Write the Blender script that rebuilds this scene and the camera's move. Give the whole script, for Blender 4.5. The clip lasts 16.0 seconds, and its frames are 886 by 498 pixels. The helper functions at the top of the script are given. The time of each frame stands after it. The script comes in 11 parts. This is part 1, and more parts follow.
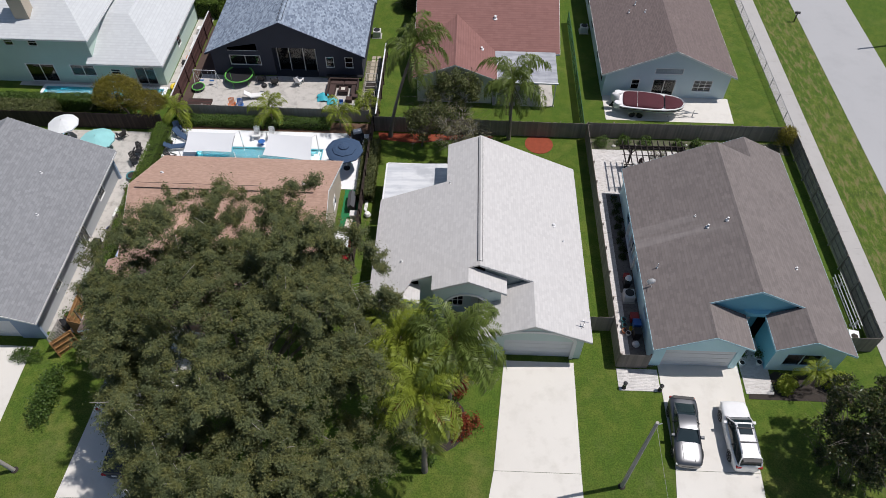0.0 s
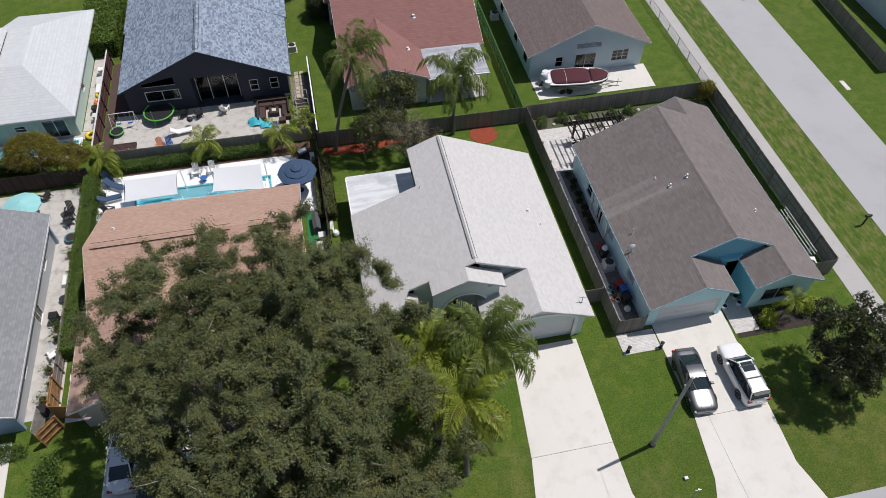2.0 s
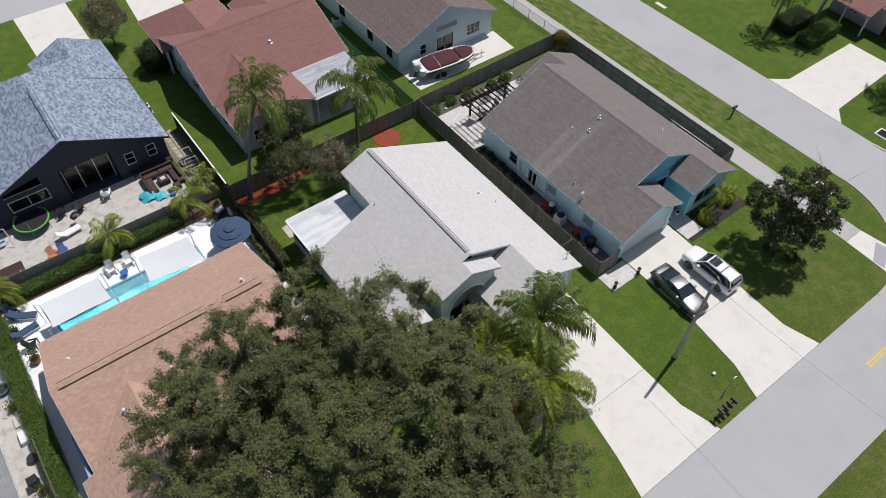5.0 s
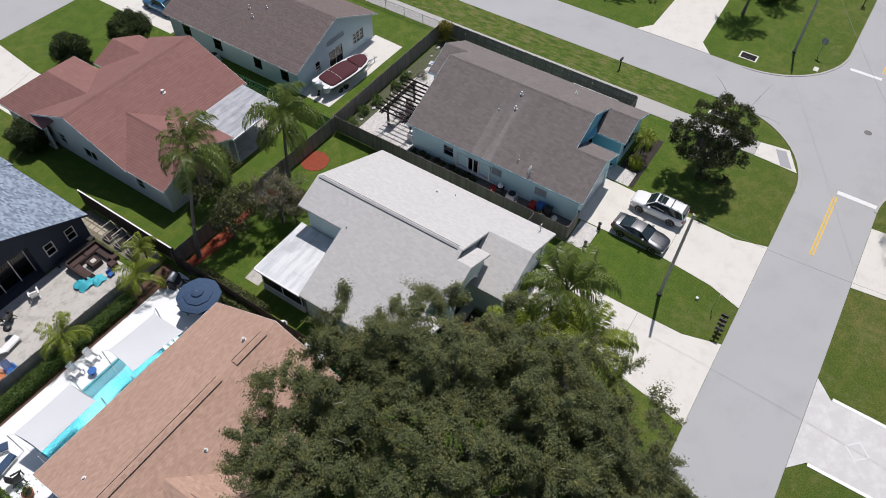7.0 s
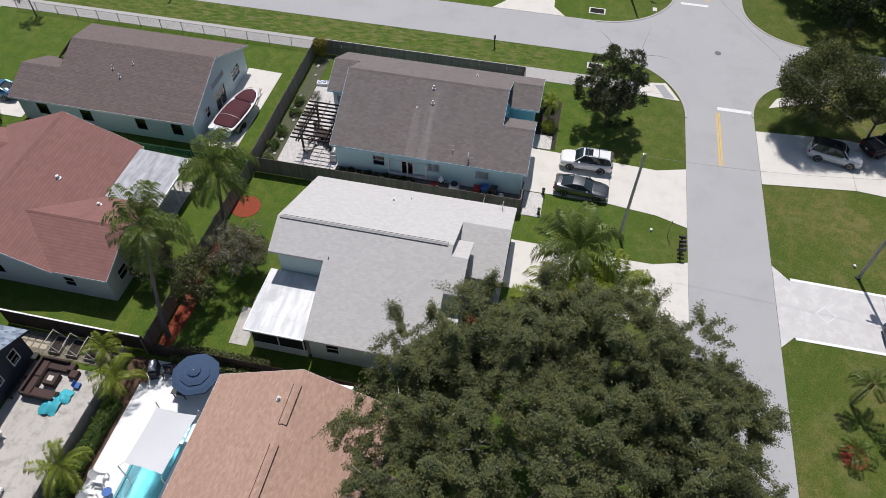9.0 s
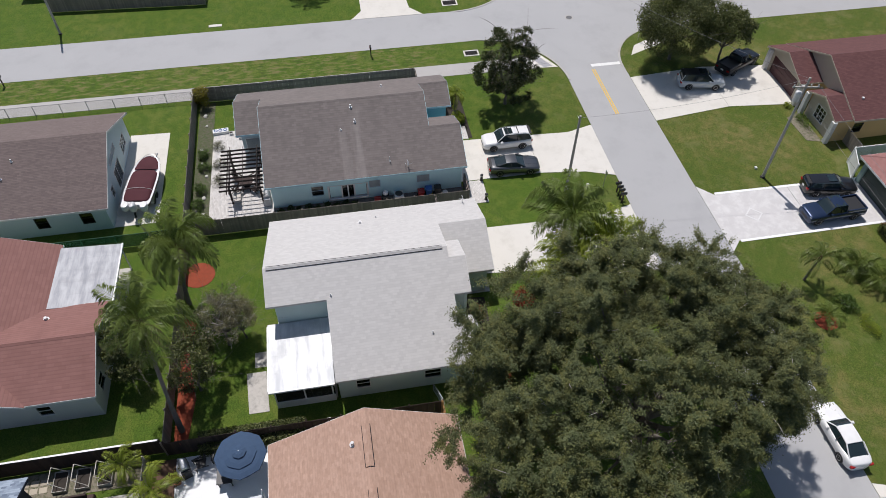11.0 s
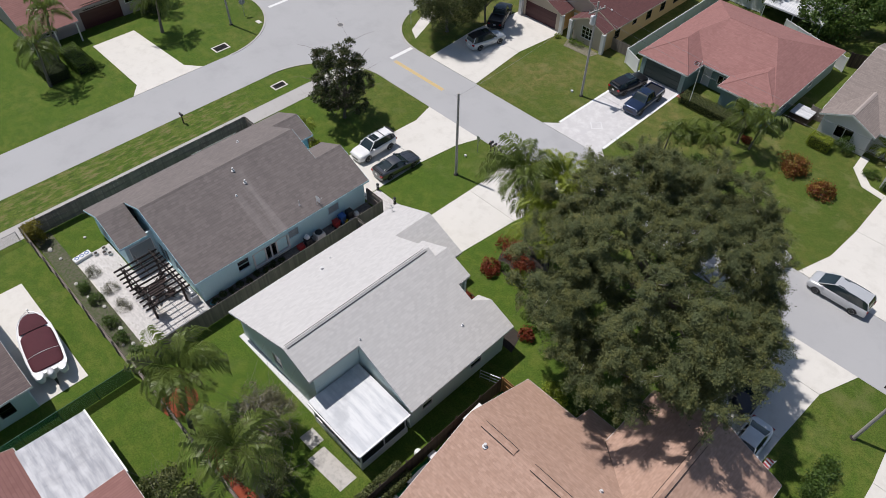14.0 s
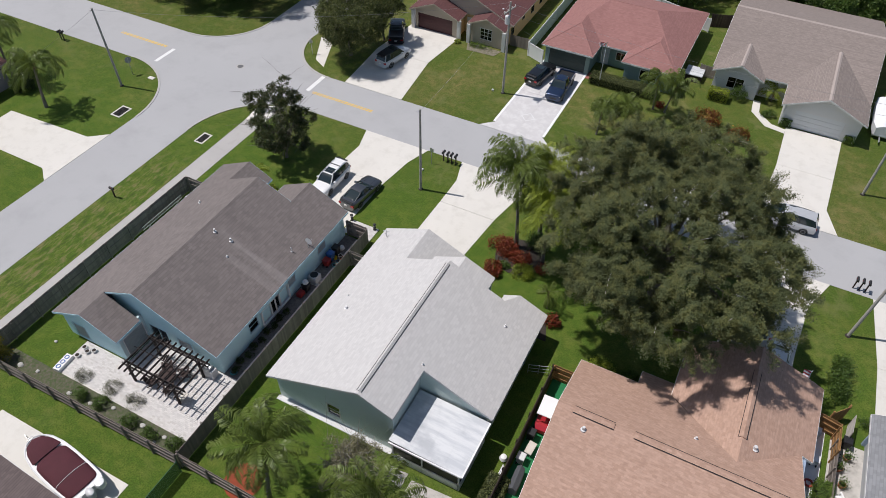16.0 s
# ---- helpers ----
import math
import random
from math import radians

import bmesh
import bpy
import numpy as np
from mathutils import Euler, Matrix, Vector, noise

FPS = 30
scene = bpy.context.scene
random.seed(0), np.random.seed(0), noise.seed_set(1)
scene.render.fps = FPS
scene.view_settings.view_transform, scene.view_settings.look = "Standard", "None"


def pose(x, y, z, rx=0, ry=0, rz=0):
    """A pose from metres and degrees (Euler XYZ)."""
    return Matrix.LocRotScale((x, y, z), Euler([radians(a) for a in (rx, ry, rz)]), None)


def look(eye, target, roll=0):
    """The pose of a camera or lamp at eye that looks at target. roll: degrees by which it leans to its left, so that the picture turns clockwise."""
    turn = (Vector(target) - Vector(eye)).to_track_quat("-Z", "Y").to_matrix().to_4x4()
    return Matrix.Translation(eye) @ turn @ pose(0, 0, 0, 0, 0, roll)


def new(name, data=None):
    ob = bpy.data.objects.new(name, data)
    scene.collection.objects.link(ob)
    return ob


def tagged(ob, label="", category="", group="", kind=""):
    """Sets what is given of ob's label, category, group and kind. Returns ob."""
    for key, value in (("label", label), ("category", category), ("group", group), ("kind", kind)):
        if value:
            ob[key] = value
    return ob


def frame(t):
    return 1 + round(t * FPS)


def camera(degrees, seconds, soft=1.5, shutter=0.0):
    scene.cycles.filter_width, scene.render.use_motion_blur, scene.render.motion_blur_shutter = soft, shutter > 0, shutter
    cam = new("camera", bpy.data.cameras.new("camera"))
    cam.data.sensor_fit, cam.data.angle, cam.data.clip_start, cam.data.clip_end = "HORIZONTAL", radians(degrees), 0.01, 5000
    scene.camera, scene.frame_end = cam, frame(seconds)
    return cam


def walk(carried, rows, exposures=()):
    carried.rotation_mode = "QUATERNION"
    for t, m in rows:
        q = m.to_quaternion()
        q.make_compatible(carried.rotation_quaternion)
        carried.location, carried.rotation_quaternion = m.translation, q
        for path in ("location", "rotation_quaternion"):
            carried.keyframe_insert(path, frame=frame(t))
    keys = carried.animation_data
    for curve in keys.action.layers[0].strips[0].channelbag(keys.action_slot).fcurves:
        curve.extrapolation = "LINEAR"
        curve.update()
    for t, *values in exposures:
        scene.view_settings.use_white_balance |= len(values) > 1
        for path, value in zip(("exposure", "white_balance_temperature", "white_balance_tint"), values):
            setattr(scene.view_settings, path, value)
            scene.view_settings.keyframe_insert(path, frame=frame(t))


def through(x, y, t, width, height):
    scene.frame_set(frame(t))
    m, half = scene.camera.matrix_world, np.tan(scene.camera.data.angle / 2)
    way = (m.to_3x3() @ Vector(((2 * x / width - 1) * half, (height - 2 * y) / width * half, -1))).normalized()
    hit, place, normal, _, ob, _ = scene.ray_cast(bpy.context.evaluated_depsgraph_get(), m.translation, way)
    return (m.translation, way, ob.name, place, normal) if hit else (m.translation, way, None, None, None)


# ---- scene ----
cam = camera(64.9, 16.0, soft=0.8)
METRES, EYE, TILT, LEAN, TURN = 85.71, 43.94, -0.315, 1.318, 0.0
ROWS = [
    (0.0, 0.0, 0.0, 0.0, 2.13, -50.63, -1.75),
    (0.5, -0.0188, 0.0012, 0.0012, -0.81, -50.67, -1.79),
    (1.0, -0.0387, 0.0036, 0.0018, -4.03, -50.7, -1.83),
    (1.5, -0.0595, 0.0078, 0.0019, -7.76, -50.68, -1.89),
    (2.0, -0.0811, 0.0132, 0.0014, -11.8, -50.64, -1.94),
    (2.5, -0.1029, 0.0195, 0.0009, -15.62, -50.68, -1.96),
    (3.0, -0.125, 0.0278, 0.0007, -19.58, -50.65, -1.94),
    (3.5, -0.1472, 0.0378, 0.0006, -23.62, -50.55, -1.93),
    (4.0, -0.1697, 0.0492, 0.0, -27.8, -50.41, -1.9),
    (6.5, -0.275, 0.1374, -0.0009, -51.52, -49.68, -1.47),
    (7.0, -0.2933, 0.1613, -0.0022, -56.44, -49.48, -1.39),
    (7.5, -0.3108, 0.1877, -0.0035, -61.68, -49.28, -1.31),
    (8.0, -0.326, 0.2159, -0.0044, -67.13, -49.02, -1.14),
    (8.5, -0.3396, 0.246, -0.005, -72.54, -48.75, -0.97),
    (9.0, -0.3504, 0.278, -0.0054, -78.02, -48.48, -0.8),
    (11.5, -0.362, 0.453, -0.0006, -105.76, -47.52, 0.12),
    (12.0, -0.3528, 0.4901, 0.0009, -111.7, -47.36, 0.24),
    (12.5, -0.34, 0.5261, 0.0022, -117.6, -47.16, 0.32),
    (13.0, -0.3236, 0.5606, 0.0038, -123.31, -47.02, 0.38),
    (13.5, -0.3033, 0.5932, 0.005, -128.87, -46.9, 0.46),
    (14.0, -0.2803, 0.6242, 0.0059, -134.34, -46.73, 0.46),
    (14.5, -0.2542, 0.6528, 0.0069, -139.48, -46.54, 0.44),
    (15.0, -0.2251, 0.6784, 0.0076, -144.1, -46.09, 0.48),
    (15.5, -0.1934, 0.7011, 0.0084, -148.77, -45.59, 0.47),
    (16.0, -0.1601, 0.7208, 0.0105, -152.81, -45.64, 0.41),
]
walk(cam, [(t, pose(0, 0, EYE, TILT, LEAN, TURN) @ pose(METRES * x, METRES * y, METRES * z, 90 + pitch, roll, yaw)) for t, x, y, z, yaw, pitch, roll in ROWS])

# 16 s flight round a detached house in a suburban street corner

SUN = Vector((0.975 * math.cos(radians(65.6)), 0.223 * math.cos(radians(65.6)), math.sin(radians(65.6))))
world = bpy.data.worlds.new("sky")
scene.world = world
world.use_nodes = True
wn = world.node_tree.nodes
sky = wn.new("ShaderNodeTexSky")
sky.sky_type, sky.sun_disc = 'NISHITA', False
sky.sun_elevation, sky.sun_rotation = radians(65.6), math.atan2(0.975, 0.223)
world.node_tree.links.new(sky.outputs[0], wn["Background"].inputs[0])
wn["Background"].inputs[1].default_value = 0.075
sun_data = bpy.data.lights.new("sun", 'SUN')
sun_data.energy, sun_data.angle, sun_data.color = 3.9, radians(0.53), (1.0, 0.95, 0.93)
sun = new("sun", sun_data)
sun.matrix_world = look(SUN * 200, (0, 0, 0))


# ---------------------------------------------------------------- mesh kit
class Shape:
    """Gathers the corners and faces of one mesh."""

    def __init__(self):
        self.v, self.f, self.uv = [], [], {}

    def add(self, verts, faces):
        n = len(self.v)
        self.v += [tuple(p) for p in verts]
        self.f += [tuple(i + n for i in q) for q in faces]
        return self

    def box(self, x0, x1, y0, y1, z0, z1, m=None):
        p = [Vector((x, y, z)) for z in (z0, z1) for y in (y0, y1) for x in (x0, x1)]
        if m:
            p = [m @ q for q in p]
        return self.add(p, [(0, 2, 3, 1), (4, 5, 7, 6), (0, 1, 5, 4), (2, 6, 7, 3), (0, 4, 6, 2), (1, 3, 7, 5)])

    def slab(self, x0, x1, y0, y1, z0, z1, b=0.01, m=None):
        """A box with a chamfered top edge."""
        p = [(x0, y0, z0), (x1, y0, z0), (x1, y1, z0), (x0, y1, z0), (x0, y0, z1 - b), (x1, y0, z1 - b), (x1, y1, z1 - b), (x0, y1, z1 - b),
             (x0 + b, y0 + b, z1), (x1 - b, y0 + b, z1), (x1 - b, y1 - b, z1), (x0 + b, y1 - b, z1)]
        p = [Vector(q) for q in p]
        if m:
            p = [m @ q for q in p]
        f = [(3, 2, 1, 0), (8, 9, 10, 11)]
        for k in (0, 4):
            f += [(k + i, k + (i + 1) % 4, k + 4 + (i + 1) % 4, k + 4 + i) for i in range(4)]
        return self.add(p, f)

    def prism(self, pts, z0, z1):
        n = len(pts)
        v = [(x, y, z0) for x, y in pts] + [(x, y, z1) for x, y in pts]
        return self.add(v, [tuple(range(n - 1, -1, -1)), tuple(range(n, 2 * n))] + [(i, (i + 1) % n, n + (i + 1) % n, n + i) for i in range(n)])

    def tube(self, path, radii, n=8, cap=True):
        path = [Vector(p) for p in path]
        if not hasattr(radii, "__len__"):
            radii = [radii] * len(path)
        rings, side = [], None
        for i, p in enumerate(path):
            d = (path[min(i + 1, len(path) - 1)] - path[max(i - 1, 0)]).normalized()
            if side is None:
                side = d.orthogonal().normalized()
            side = (side - d * side.dot(d)).normalized()
            up = d.cross(side)
            rings.append([p + (side * math.cos(a) + up * math.sin(a)) * radii[i] for a in (2 * math.pi * k / n for k in range(n))])
        v = [q for r in rings for q in r]
        f = [(i * n + k, i * n + (k + 1) % n, (i + 1) * n + (k + 1) % n, (i + 1) * n + k) for i in range(len(path) - 1) for k in range(n)]
        if cap:
            f += [tuple(range(n - 1, -1, -1)), tuple(range(len(v) - n, len(v)))]
        return self.add(v, f)

    def loft(self, rings, cap=True, closed=True):
        n = len(rings[0])
        v = [q for r in rings for q in r]
        m = n if closed else n - 1
        f = [(i * n + k, i * n + (k + 1) % n, (i + 1) * n + (k + 1) % n, (i + 1) * n + k) for i in range(len(rings) - 1) for k in range(m)]
        if cap:
            f += [tuple(range(n - 1, -1, -1)), tuple(range(len(v) - n, len(v)))]
        return self.add(v, f)

    def lathe(self, profile, n=16, at=(0, 0, 0)):
        x, y, z = at
        return self.loft([[(x + r * math.cos(2 * math.pi * k / n), y + r * math.sin(2 * math.pi * k / n), z + h) for k in range(n)] for r, h in profile])

    def plate(self, pts, t):
        """A sloping slab whose top has these corners (counter-clockwise from above), with the slope's own metres as UV."""
        pts = [Vector(p) for p in pts]
        n = len(pts)
        nor = Vector((0, 0, 0))
        for i in range(n):
            a, b = pts[i], pts[(i + 1) % n]
            nor += a.cross(b)
        nor.normalize()
        if nor.z < 0:
            pts.reverse()
            nor = -nor
        up = Vector((0, 0, 1)) - nor * nor.z
        up = up.normalized() if up.length > 1e-4 else Vector((0, 1, 0))
        side = up.cross(nor)
        k = len(self.v)
        self.add(pts + [p - Vector((0, 0, t)) for p in pts],
                 [tuple(range(n)), tuple(range(2 * n - 1, n - 1, -1))] + [(i, n + i, n + (i + 1) % n, (i + 1) % n) for i in range(n)])
        for i, p in enumerate(pts):
            self.uv[k + i] = self.uv[k + n + i] = (p.dot(side), p.dot(up))
        return self

    def mesh(self, name, mat, shift=None, smooth=False):
        me = bpy.data.meshes.new(name)
        v = self.v if shift is None else [(a - shift[0], b - shift[1], c - shift[2]) for a, b, c in self.v]
        me.from_pydata(v, [], self.f)
        if self.uv:
            layer = me.uv_layers.new(name="uv")
            for l in me.loops:
                layer.data[l.index].uv = self.uv.get(l.vertex_index, (0, 0))
        me.materials.append(mat)
        if smooth:
            me.polygons.foreach_set("use_smooth", [True] * len(me.polygons))
            me.set_sharp_from_angle(angle=radians(40))
        return me


def thing(name, at, label, category, group="", turn=0.0, kind=""):
    """An Empty at the base of a thing that carries its parts."""
    ob = new(name)
    ob.empty_display_size = 0.2
    ob.matrix_world = pose(*at, 0, 0, turn)
    return tagged(ob, label, category, group, kind)


def part(name, shape, mat, parent, label="", here=False, smooth=False):
    """One mesh under a thing or part. here: the shape is given in the parent's own axes, not the world's."""
    shift = None
    if parent is not None and not here:
        shift, p = [0, 0, 0], parent
        while p is not None:
            shift = [a + b for a, b in zip(shift, p.matrix_basis.translation)]
            p = p.parent
    ob = new(name, shape.mesh(name, mat, shift, smooth))
    ob.parent = parent
    if label:
        ob["label"] = label
    return ob


def solo(name, shape, mat, label, category, at=(0, 0, 0), group="", kind="", smooth=False):
    """A thing that is one mesh."""
    ob = new(name, shape.mesh(name, mat, at, smooth))
    ob.location = at
    return tagged(ob, label, category, group, kind)


def piece(name, me, parent, m):
    """One of many alike pieces that share a mesh."""
    ob = new(name, me)
    ob.parent = parent
    ob.matrix_basis = m
    return ob


# ---------------------------------------------------------------- materials
class Nodes:
    def __init__(self, name):
        self.m = bpy.data.materials.new(name)
        self.m.use_nodes = True
        self.t = self.m.node_tree
        self.b = self.t.nodes["Principled BSDF"]

    def n(self, kind, **kw):
        node = self.t.nodes.new("ShaderNode" + kind)
        for k, v in kw.items():
            node.inputs[k.replace("_", " ")].default_value = v
        return node

    def link(self, a, b):
        self.t.links.new(a, b)

    def noise(self, scale, vec, detail=3.0, rough=0.55):
        node = self.n("TexNoise", Scale=scale, Detail=detail, Roughness=rough)
        if vec is not None:
            self.link(vec, node.inputs["Vector"])
        return node.outputs["Fac"]

    def ramp(self, fac, stops):
        node = self.t.nodes.new("ShaderNodeValToRGB")
        el = node.color_ramp.elements
        while len(el) < len(stops):
            el.new(0.5)
        for e, (p, c) in zip(el, stops):
            e.position, e.color = p, (*c, 1) if len(c) == 3 else c
        self.link(fac, node.inputs[0])
        return node.outputs[0]

    def mix(self, fac, a, b, mode='MIX'):
        node = self.t.nodes.new("ShaderNodeMix")
        node.data_type, node.blend_type = 'RGBA', mode
        for sock, val in ((node.inputs[0], fac), (node.inputs[6], a), (node.inputs[7], b)):
            if isinstance(val, (int, float)):
                sock.default_value = val
            elif isinstance(val, tuple):
                sock.default_value = (*val, 1)
            else:
                self.link(val, sock)
        return node.outputs[2]

    def math(self, op, a, b=0.0):
        node = self.t.nodes.new("ShaderNodeMath")
        node.operation = op
        for sock, val in ((node.inputs[0], a), (node.inputs[1], b)):
            if isinstance(val, (int, float)):
                sock.default_value = val
            else:
                self.link(val, sock)
        return node.outputs[0]

    def bump(self, height, strength, dist):
        node = self.n("Bump", Strength=strength, Distance=dist)
        self.link(height, node.inputs["Height"])
        self.link(node.outputs[0], self.b.inputs["Normal"])

    def pos(self):
        return self.n("NewGeometry").outputs["Position"]


def dim(c, k):
    return tuple(min(1.0, a * k) for a in c)


def surf(name, col, rough=0.7, var=0.18, coarse=0.7, fine=14.0, bump=0.15, metal=0.0, dist=0.01, dirt=None, dirt_at=(0.55, 0.75), each=0.0, coat=0.0):
    """A painted, cast or woven surface with broad stains and fine grain, at world size."""
    k = Nodes(name)
    p = k.pos()
    broad, grain = k.noise(coarse, p, 4.0), k.noise(fine, p, 3.0)
    c = k.mix(broad, dim(col, 1 - var), dim(col, 1 + var))
    c = k.mix(k.math('MULTIPLY', grain, 0.6), c, k.mix(1.0, c, dim((1, 1, 1), 1 - 1.6 * var), 'MULTIPLY'))
    if dirt:
        spot = k.ramp(k.noise(coarse * 2.3, p, 6.0, 0.65), [(dirt_at[0], (0, 0, 0)), (dirt_at[1], (1, 1, 1))])
        c = k.mix(spot, c, dirt)
    if each:
        rnd = k.t.nodes.new("ShaderNodeObjectInfo").outputs["Random"]
        c = k.mix(rnd, k.mix(1.0, c, dim((1, 1, 1), 1 - each), 'MULTIPLY'), c)
    k.link(c, k.b.inputs["Base Color"])
    k.b.inputs["Roughness"].default_value = rough
    k.b.inputs["Metallic"].default_value = metal
    k.b.inputs["Coat Weight"].default_value = coat
    if bump:
        k.bump(grain, bump, dist)
    return k.m


def island(name, a, b, rough=0.8, fine=20.0, bump=0.2, c=None):
    """Pieces joined in one mesh, each of its own shade."""
    k = Nodes(name)
    rnd = k.n("NewGeometry").outputs["Random Per Island"]
    stops = [(0.0, a), (1.0, b)] if c is None else [(0.0, a), (0.5, b), (1.0, c)]
    col = k.ramp(rnd, stops)
    g = k.noise(fine, k.pos())
    k.link(k.mix(k.math('MULTIPLY', g, 0.5), col, k.mix(1.0, col, (0.6, 0.6, 0.6), 'MULTIPLY')), k.b.inputs["Base Color"])
    k.b.inputs["Roughness"].default_value = rough
    k.bump(g, bump, 0.01)
    return k.m


def shingles(name, light, dark, seam, row=0.14, tab=0.32, streak=0.25, blotch=0.5, rough=0.9, stain=None, line=0.5, bands=0.55, dab=0.10):
    """Asphalt shingles: rows across the slope, tabs of uneven shade, dark lower edges, weather streaks."""
    k = Nodes(name)
    uv = k.t.nodes.new("ShaderNodeUVMap").outputs[0]
    br = k.n("TexBrick", Scale=1.0, Mortar_Size=0.0, Mortar_Smooth=0.3, Bias=0.0, Brick_Width=tab, Row_Height=row)
    br.offset, br.squash = 0.5, 1.0
    br.inputs["Color1"].default_value, br.inputs["Color2"].default_value, br.inputs["Mortar"].default_value = (*light, 1), (*dark, 1), (*seam, 1)
    k.link(uv, br.inputs["Vector"])
    xyv = k.t.nodes.new("ShaderNodeSeparateXYZ")
    k.link(uv, xyv.inputs[0])
    wob = k.math('MULTIPLY', k.noise(0.7, uv, 3.0), 0.25)
    butt = k.ramp(k.math('FRACT', k.math('ADD', k.math('DIVIDE', xyv.outputs[1], row), wob)), [(0.0, (1, 1, 1)), (0.2, (0.55, 0.55, 0.55)), (0.34, (0, 0, 0)), (1.0, (0, 0, 0))])
    st = k.n("Mapping")
    st.inputs["Scale"].default_value = (1.6, 0.16, 1.0)
    k.link(uv, st.inputs["Vector"])
    run = k.noise(1.0, st.outputs[0], 5.0, 0.6)
    big = k.noise(0.35, uv, 4.0, 0.6)
    rows = k.n("Mapping")
    rows.inputs["Scale"].default_value = (dab, 1.9 / row, 1.0)
    k.link(uv, rows.inputs["Vector"])
    band = k.noise(0.62, rows.outputs[0], 1.0)
    grit = k.noise(55.0, uv, 2.0)
    c = k.mix(k.math('MULTIPLY', butt, line), br.outputs["Color"], seam)
    c = k.mix(k.math('MULTIPLY', run, streak), c, seam)
    c = k.mix(k.math('MULTIPLY', k.ramp(band, [(0.35, (0, 0, 0)), (0.65, (1, 1, 1))]), bands), c, k.mix(1.0, c, (0.76, 0.76, 0.76), 'MULTIPLY'))
    c = k.mix(k.math('MULTIPLY', big, blotch), c, k.mix(1.0, c, (0.72, 0.72, 0.72), 'MULTIPLY'))
    c = k.mix(k.math('MULTIPLY', grit, 0.35), c, dim(seam, 0.8))
    if stain:
        # pale runs washed down the slope below the vents
        xyz = k.t.nodes.new("ShaderNodeSeparateXYZ")
        k.link(k.pos(), xyz.inputs[0])
        for y0, x1, w in ((34.5, 18.6, 0.8), (35.7, 18.2, 0.5), (34.3, 19.9, 0.6)):
            side = k.math('DIVIDE', k.math('ABSOLUTE', k.math('ADD', k.math('SUBTRACT', xyz.outputs[1], y0), k.math('MULTIPLY', k.math('SUBTRACT', run, 0.5), 2.2))), w)
            fall = k.math('MULTIPLY', k.math('SUBTRACT', x1 + 0.3, xyz.outputs[0]), 1.5)
            m = k.math('MULTIPLY', k.math('SUBTRACT', 1.0, k.math('MINIMUM', side, 1.0)), k.math('MINIMUM', k.math('MAXIMUM', fall, 0.0), 1.0))
            c = k.mix(k.math('MULTIPLY', k.math('MULTIPLY', m, big), 0.4), c, stain)
    k.link(c, k.b.inputs["Base Color"])
    k.b.inputs["Roughness"].default_value = rough
    k.bump(k.math('ADD', butt, k.math('MULTIPLY', grit, -0.6)), -0.5, 0.012)
    return k.m


def foliage(name, a, b, c, rough=0.55, through=0.25, patch=None):
    """Leaves of uneven green that let some light through. patch: the tint of whole sprays that differ."""
    k = Nodes(name)
    rnd = k.n("NewGeometry").outputs["Random Per Island"]
    col = k.ramp(rnd, [(0.0, a), (0.55, b), (1.0, c)])
    if patch:
        col = k.mix(k.ramp(k.noise(1.7, k.pos(), 2.0, 0.6), [(0.46, (0, 0, 0)), (0.58, (0.9, 0.9, 0.9))]), col, k.mix(1.0, col, patch, 'MULTIPLY'))
    broad = k.noise(0.45, k.pos(), 3.0)
    col = k.mix(broad, k.mix(1.0, col, (0.62, 0.66, 0.6), 'MULTIPLY'), k.mix(1.0, col, (1.25, 1.2, 1.1), 'MULTIPLY'))
    k.link(col, k.b.inputs["Base Color"])
    k.b.inputs["Roughness"].default_value = rough
    k.b.inputs["Specular IOR Level"].default_value = 0.35
    tr = k.t.nodes.new("ShaderNodeBsdfTranslucent")
    k.link(k.mix(1.0, col, (1.0, 1.0, 0.5), 'MULTIPLY'), tr.inputs[0])
    add = k.t.nodes.new("ShaderNodeMixShader")
    add.inputs[0].default_value = through
    k.link(k.b.outputs[0], add.inputs[1])
    k.link(tr.outputs[0], add.inputs[2])
    k.link(add.outputs[0], k.t.nodes["Material Output"].inputs["Surface"])
    return k.m


